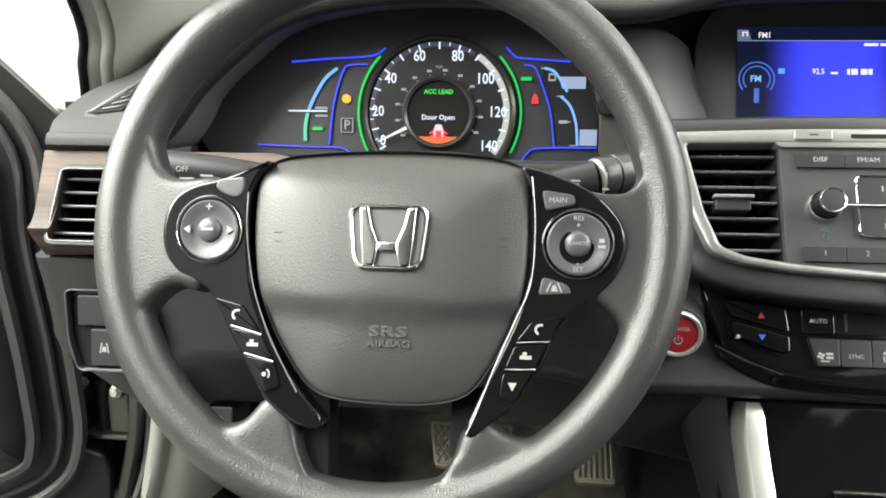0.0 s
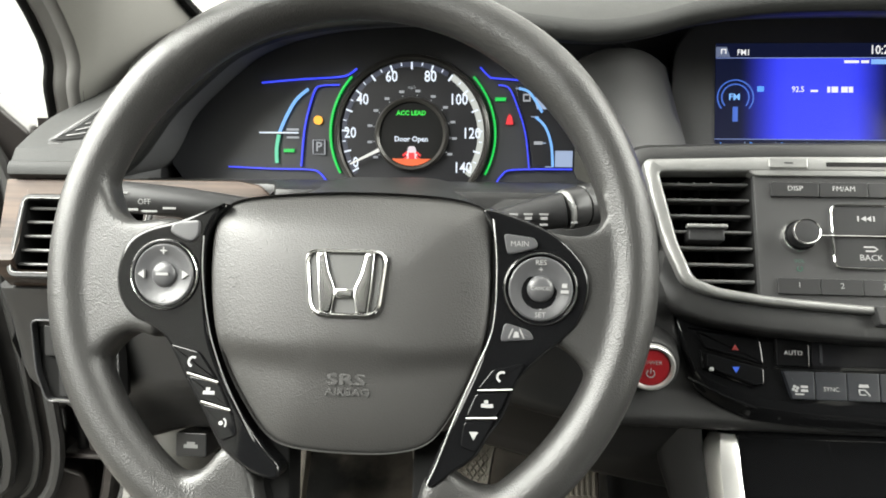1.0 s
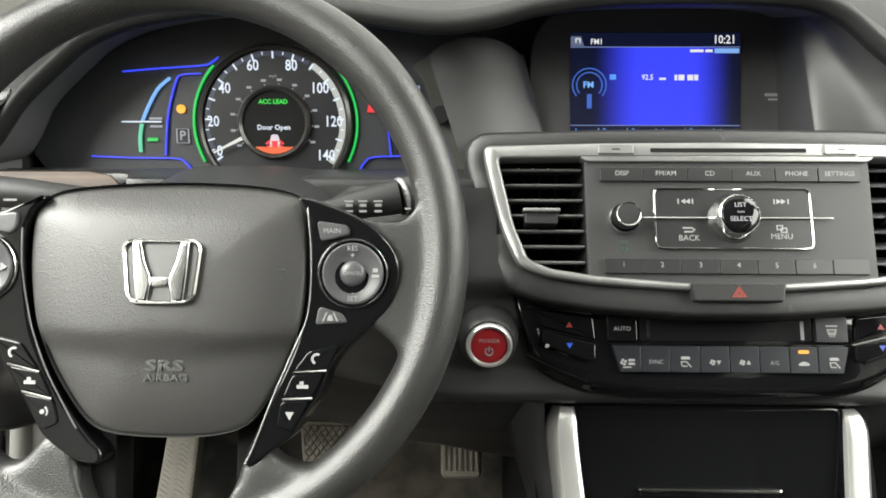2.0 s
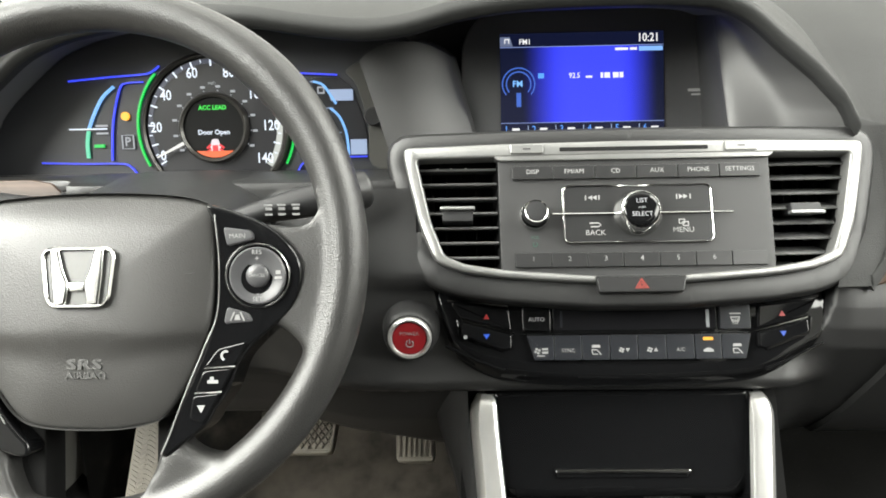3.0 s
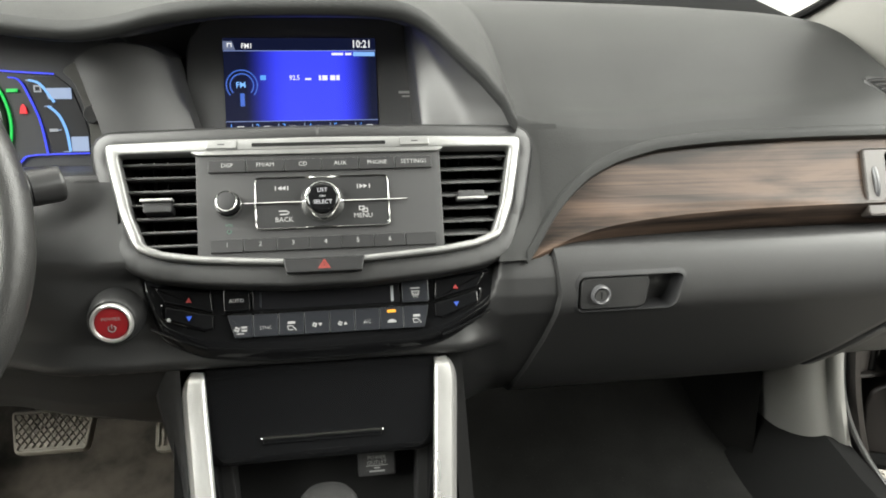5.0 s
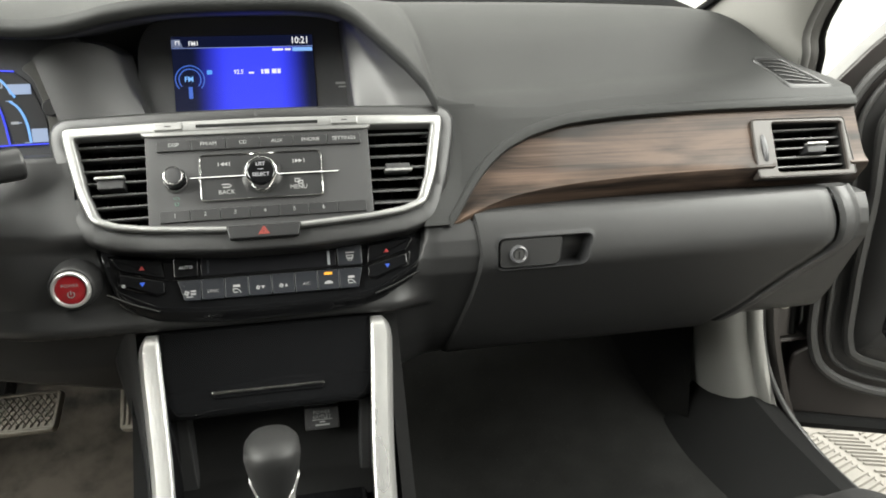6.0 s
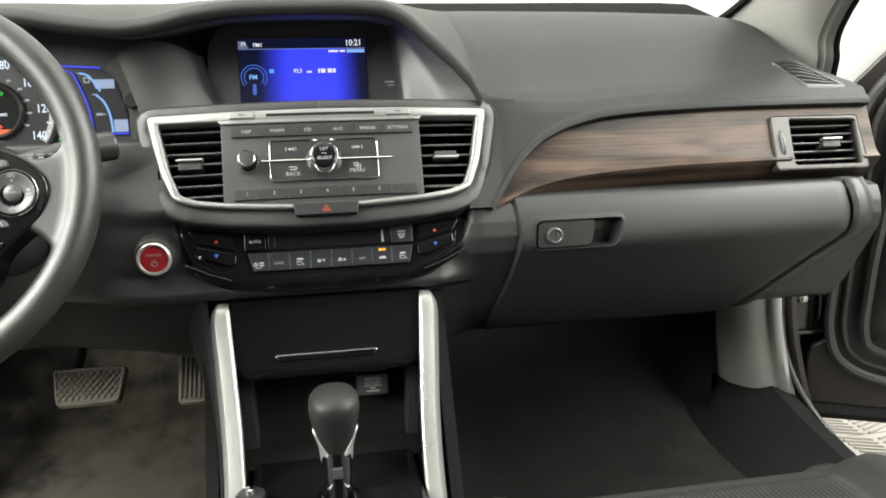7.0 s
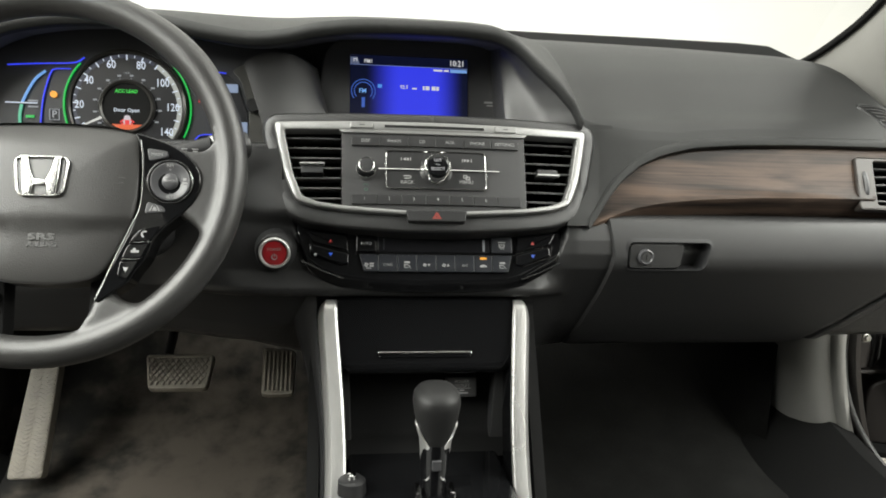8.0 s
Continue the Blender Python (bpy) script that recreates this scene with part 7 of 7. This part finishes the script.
for q in (-1, 1):
    ribbon(bm, mm([(3 + q * 4, -21), (3 + q * 2.2, -12)]), 0.0010, 0.0004, 0.001)
prism(bm, mm([(1, -20), (5, -20), (4.4, -15.5), (1.6, -15.5)]), 0.0004, 0.001)
part("lane_print", bm, PRINT, sw)
bars("chrome_line", [(-0.014, 0.046, -0.0358, -0.0345)], -0.0025, SILVER, sp)

lever = thing("bonnet_release", "dark bonnet release lever with a car symbol", "lever", pose(-0.2535, 0.660, 0.757, -15))
bm = bmesh.new()
prism(bm, rect(-0.016, 0.016, -0.012, 0.012, 0.003), 0.0, 0.05, 0.002)
part("tab", bm, KEYPLASTIC, lever)
bars("car_print", [(-0.007, 0.007, -0.003, 0.0005), (-0.004, 0.004, 0.0005, 0.003)], -0.0005, PRINT, lever)


# ---- pedals, footrest ----
brake = thing("brake_pedal", "worn grey rubber brake pedal with a diamond tread", "pedal", pose(-0.009, 0.828, 0.657, -38))
pts = mm([(-52, 27), (-43, -29), (44, -29), (52, 27)][::-1])
o = rounded(pts, 0.008, 4)
bm = bmesh.new()
prism(bm, o, 0.0, 0.012, 0.003, back=True)
part("pad", bm, TREADRUB, brake)
bm = bmesh.new()
band(bm, inset(o, 0.001), inset(o, 0.005), -0.003, 0.002, 0.001)
part("raised_rim", bm, TREADRUB, brake)
bm = bmesh.new()
for i in range(-6, 7):
    for j in range(-4, 5):
        x, z = i * 0.0088 + (0.0044 if j % 2 else 0), j * 0.0058
        if abs(x) > 0.0425 + z * 0.15 or abs(z) > 0.0215:
            continue
        prism(bm, [(x - 0.0036, z), (x, z - 0.0046), (x + 0.0036, z), (x, z + 0.0046)], -0.0032, 0.001, 0.0008, 1)
part("tread", bm, TREADRUB, brake)
bm = bmesh.new()
tube(bm, [(-0.02, 0.008, 0.028), (-0.02, 0.02, 0.06), (-0.02, 0.06, 0.16)], 0.007, 10)
part("arm", bm, RUBBER, brake)

gas = thing("accelerator_pedal", "grey rubber accelerator pedal with upright ribs", "pedal", pose(0.140, 0.835, 0.652, -42))
o = rounded(mm([(-26, 44), (-24, -38), (25, -38), (27, 36)][::-1]), 0.008, 4)
bm = bmesh.new()
prism(bm, o, 0.0, 0.012, 0.003, back=True)
part("pad", bm, TREADRUB, gas)
bm = bmesh.new()
for i in range(-3, 4):
    x = i * 0.0066
    prism(bm, rect(x - 0.0019, x + 0.0019, -0.032, 0.034, 0.001), -0.0028, 0.001, 0.0008, 1)
part("rib", bm, TREADRUB, gas)
bm = bmesh.new()
tube(bm, [(0.0, 0.01, -0.01), (0.0, 0.04, -0.02), (0.0, 0.09, 0.05)], 0.008, 10)
part("arm", bm, RUBBER, gas)

rest = thing("footrest", "grey ribbed rubber footrest in the driver's footwell", "footrest", pose(-0.223, 0.840, 0.568, -25))
bm = bmesh.new()
o = rounded(mm([(-18, 105), (-38, -80), (14, -80), (24, 105)]), 0.008, 4)
prism(bm, o, 0.0, 0.022, 0.004, back=True)
part("pad", bm, PEDALRUB, rest)
bm = bmesh.new()
for k in range(28):
    z = -0.0735 + k * 0.0063
    k = (0.105 - z) / 0.2
    left, right = -0.015 - 0.022 * k, 0.021 - 0.010 * k
    for c in range(4):
        wd = (right - left) / 4
        x = left + wd * (c + 0.5)
        up = 0.0028 if c % 2 else -0.0028
        ribbon(bm, [(x - wd * 0.46, z - up), (x + wd * 0.46, z + up)], 0.0024, -0.0016, 0.001)
part("tread", bm, PEDALRUB, rest)


# ---- passenger seat ----
def seat():
    s = thing("passenger_seat", "black cloth passenger seat cushion with ribbed centre", "car seat")
    bm = bmesh.new()
    rows_ = []
    for y in np.linspace(0.47, -0.12, 26):
        row = []
        f = smooth01(y, 0.47, 0.36)
        for x in np.linspace(-0.265, 0.265, 50):
            e = abs(x) / 0.265
            z = 0.655 - 0.05 * (1 - f) ** 1.5 - 0.02 * smooth01(y, 0.36, 0.0)
            z += 0.020 * math.exp(-((e - 0.80) / 0.12) ** 2) - 0.11 * smooth01(e, 0.90, 1.0) ** 1.6
            z -= 0.012 * math.exp(-((e - 0.66) / 0.03) ** 2)
            row.append((0.705 + x, y - 0.05 * (e ** 4) * (1 - f), z))
        rows_.append(row)
    front = [(x, y + 0.004, z - 0.10) for x, y, z in rows_[0]]
    sheet(bm, [front] + rows_)
    part("cushion", bm, CLOTH, s, smooth=70)
    path = []
    for y in np.linspace(0.462, 0.10, 14):
        f = smooth01(y, 0.47, 0.36)
        path.append((0, y, 0.655 - 0.05 * (1 - f) ** 1.5 - 0.02 * smooth01(y, 0.36, 0.0)))
    bm = bmesh.new()
    tube(bm, path, 0.0022, 5, flat=0.7)
    me = mesh_from("rib", bm, CLOTH, 80)
    for k in range(58):
        rib = new("rib", me)
        rib.parent = s
        rib.location = (0.548 + k * 0.0055, 0, 0)
    bm = bmesh.new()
    box(bm, 0.46, 0.95, -0.10, 0.38, 0.47, 0.57, 0.02)
    part("base", bm, DARK, s)


seat()


# ---- defroster grilles on the pad's outer corners ----
def pad_top(x, y):
    prof = pad_profile(x)
    return float(np.interp(y, [q[0] for q in prof[12:]], [q[1] for q in prof[12:]]))


for s in (1, -1):
    g = thing("side_defroster", "small slotted window defroster grille in the dash pad", "grille", group="side defrosters")
    corners = [(XC + s * 0.600, 0.662), (XC + s * 0.646, 0.662), (XC + s * 0.687, 0.627), (XC + s * 0.627, 0.627)]
    bm = bmesh.new()
    o = rounded(corners if area2(corners) > 0 else corners[::-1], 0.006, 3)
    lo = [ring(bm, [(x, y, pad_top(x, y) + h) for x, y in inset(o, i)]) for i, h in ((-0.003, -0.001), (-0.002, 0.0022), (0.0, 0.0022), (0.001, 0.0012))]
    for a, b in zip(lo, lo[1:]):
        bridge(bm, a, b)
    part("rim", bm, PLASTIC, g)
    bm = bmesh.new()
    rows_ = []
    for y in np.linspace(0.628, 0.661, 14):
        q = span(o, y)
        if q:
            rows_.append([(x, y, pad_top(x, y) + 0.0016) for x in np.linspace(q[0], q[1], 10)])
    sheet(bm, rows_)
    part("opening", bm, SHADE, g)
    for k in range(6):
        bm = bmesh.new()
        y = 0.6315 + k * 0.0052
        q = span(o, y)
        if not q:
            bm.free()
            continue
        tube(bm, [(x, y, pad_top(x, y) + 0.0020) for x in np.linspace(q[0] + (0.010 if s < 0 else 0.0), q[1] - (0.010 if s > 0 else 0.0), 10)], 0.0011, 6)
        part("bar", bm, PLASTIC, g)


# ---- floor plates of the booth, seen past the passenger sill ----
def floor_plates():
    base = bpy.data.objects["floor"]
    bm = bmesh.new()
    t = 0.40
    box(bm, 0.002, t - 0.002, 0.002, t - 0.002, -0.006, 0.0)
    ribs = 9
    for half in range(2):
        for row in range(4):
            for k in range(ribs):
                cx = 0.02 + row * 0.1 + 0.045
                cy = half * 0.2 + 0.015 + k * 0.0205
                lean = 0.016 if row % 2 else -0.016
                pts = [(cx - 0.040, cy - lean - 0.004), (cx + 0.040, cy + lean - 0.004), (cx + 0.040, cy + lean + 0.004), (cx - 0.040, cy - lean + 0.004)]
                lo = ring(bm, [(x, y, 0.0) for x, y in pts])
                hi = ring(bm, [(x, y, 0.006) for x, y in inset(pts, 0.001)])
                bridge(bm, lo, hi)
                bm.faces.new(hi)
    me = mesh_from("floor_plate", bm, TILE, 30)
    for s in (1, -1):
        for i in range(5):
            for j in range(7):
                ob = new("floor_plate", me)
                ob.parent = base
                x = XC + s * 0.95 + (0 if s > 0 else -t) + s * i * t
                ob.location = (x, -0.6 + j * t, GROUND)


floor_plates()
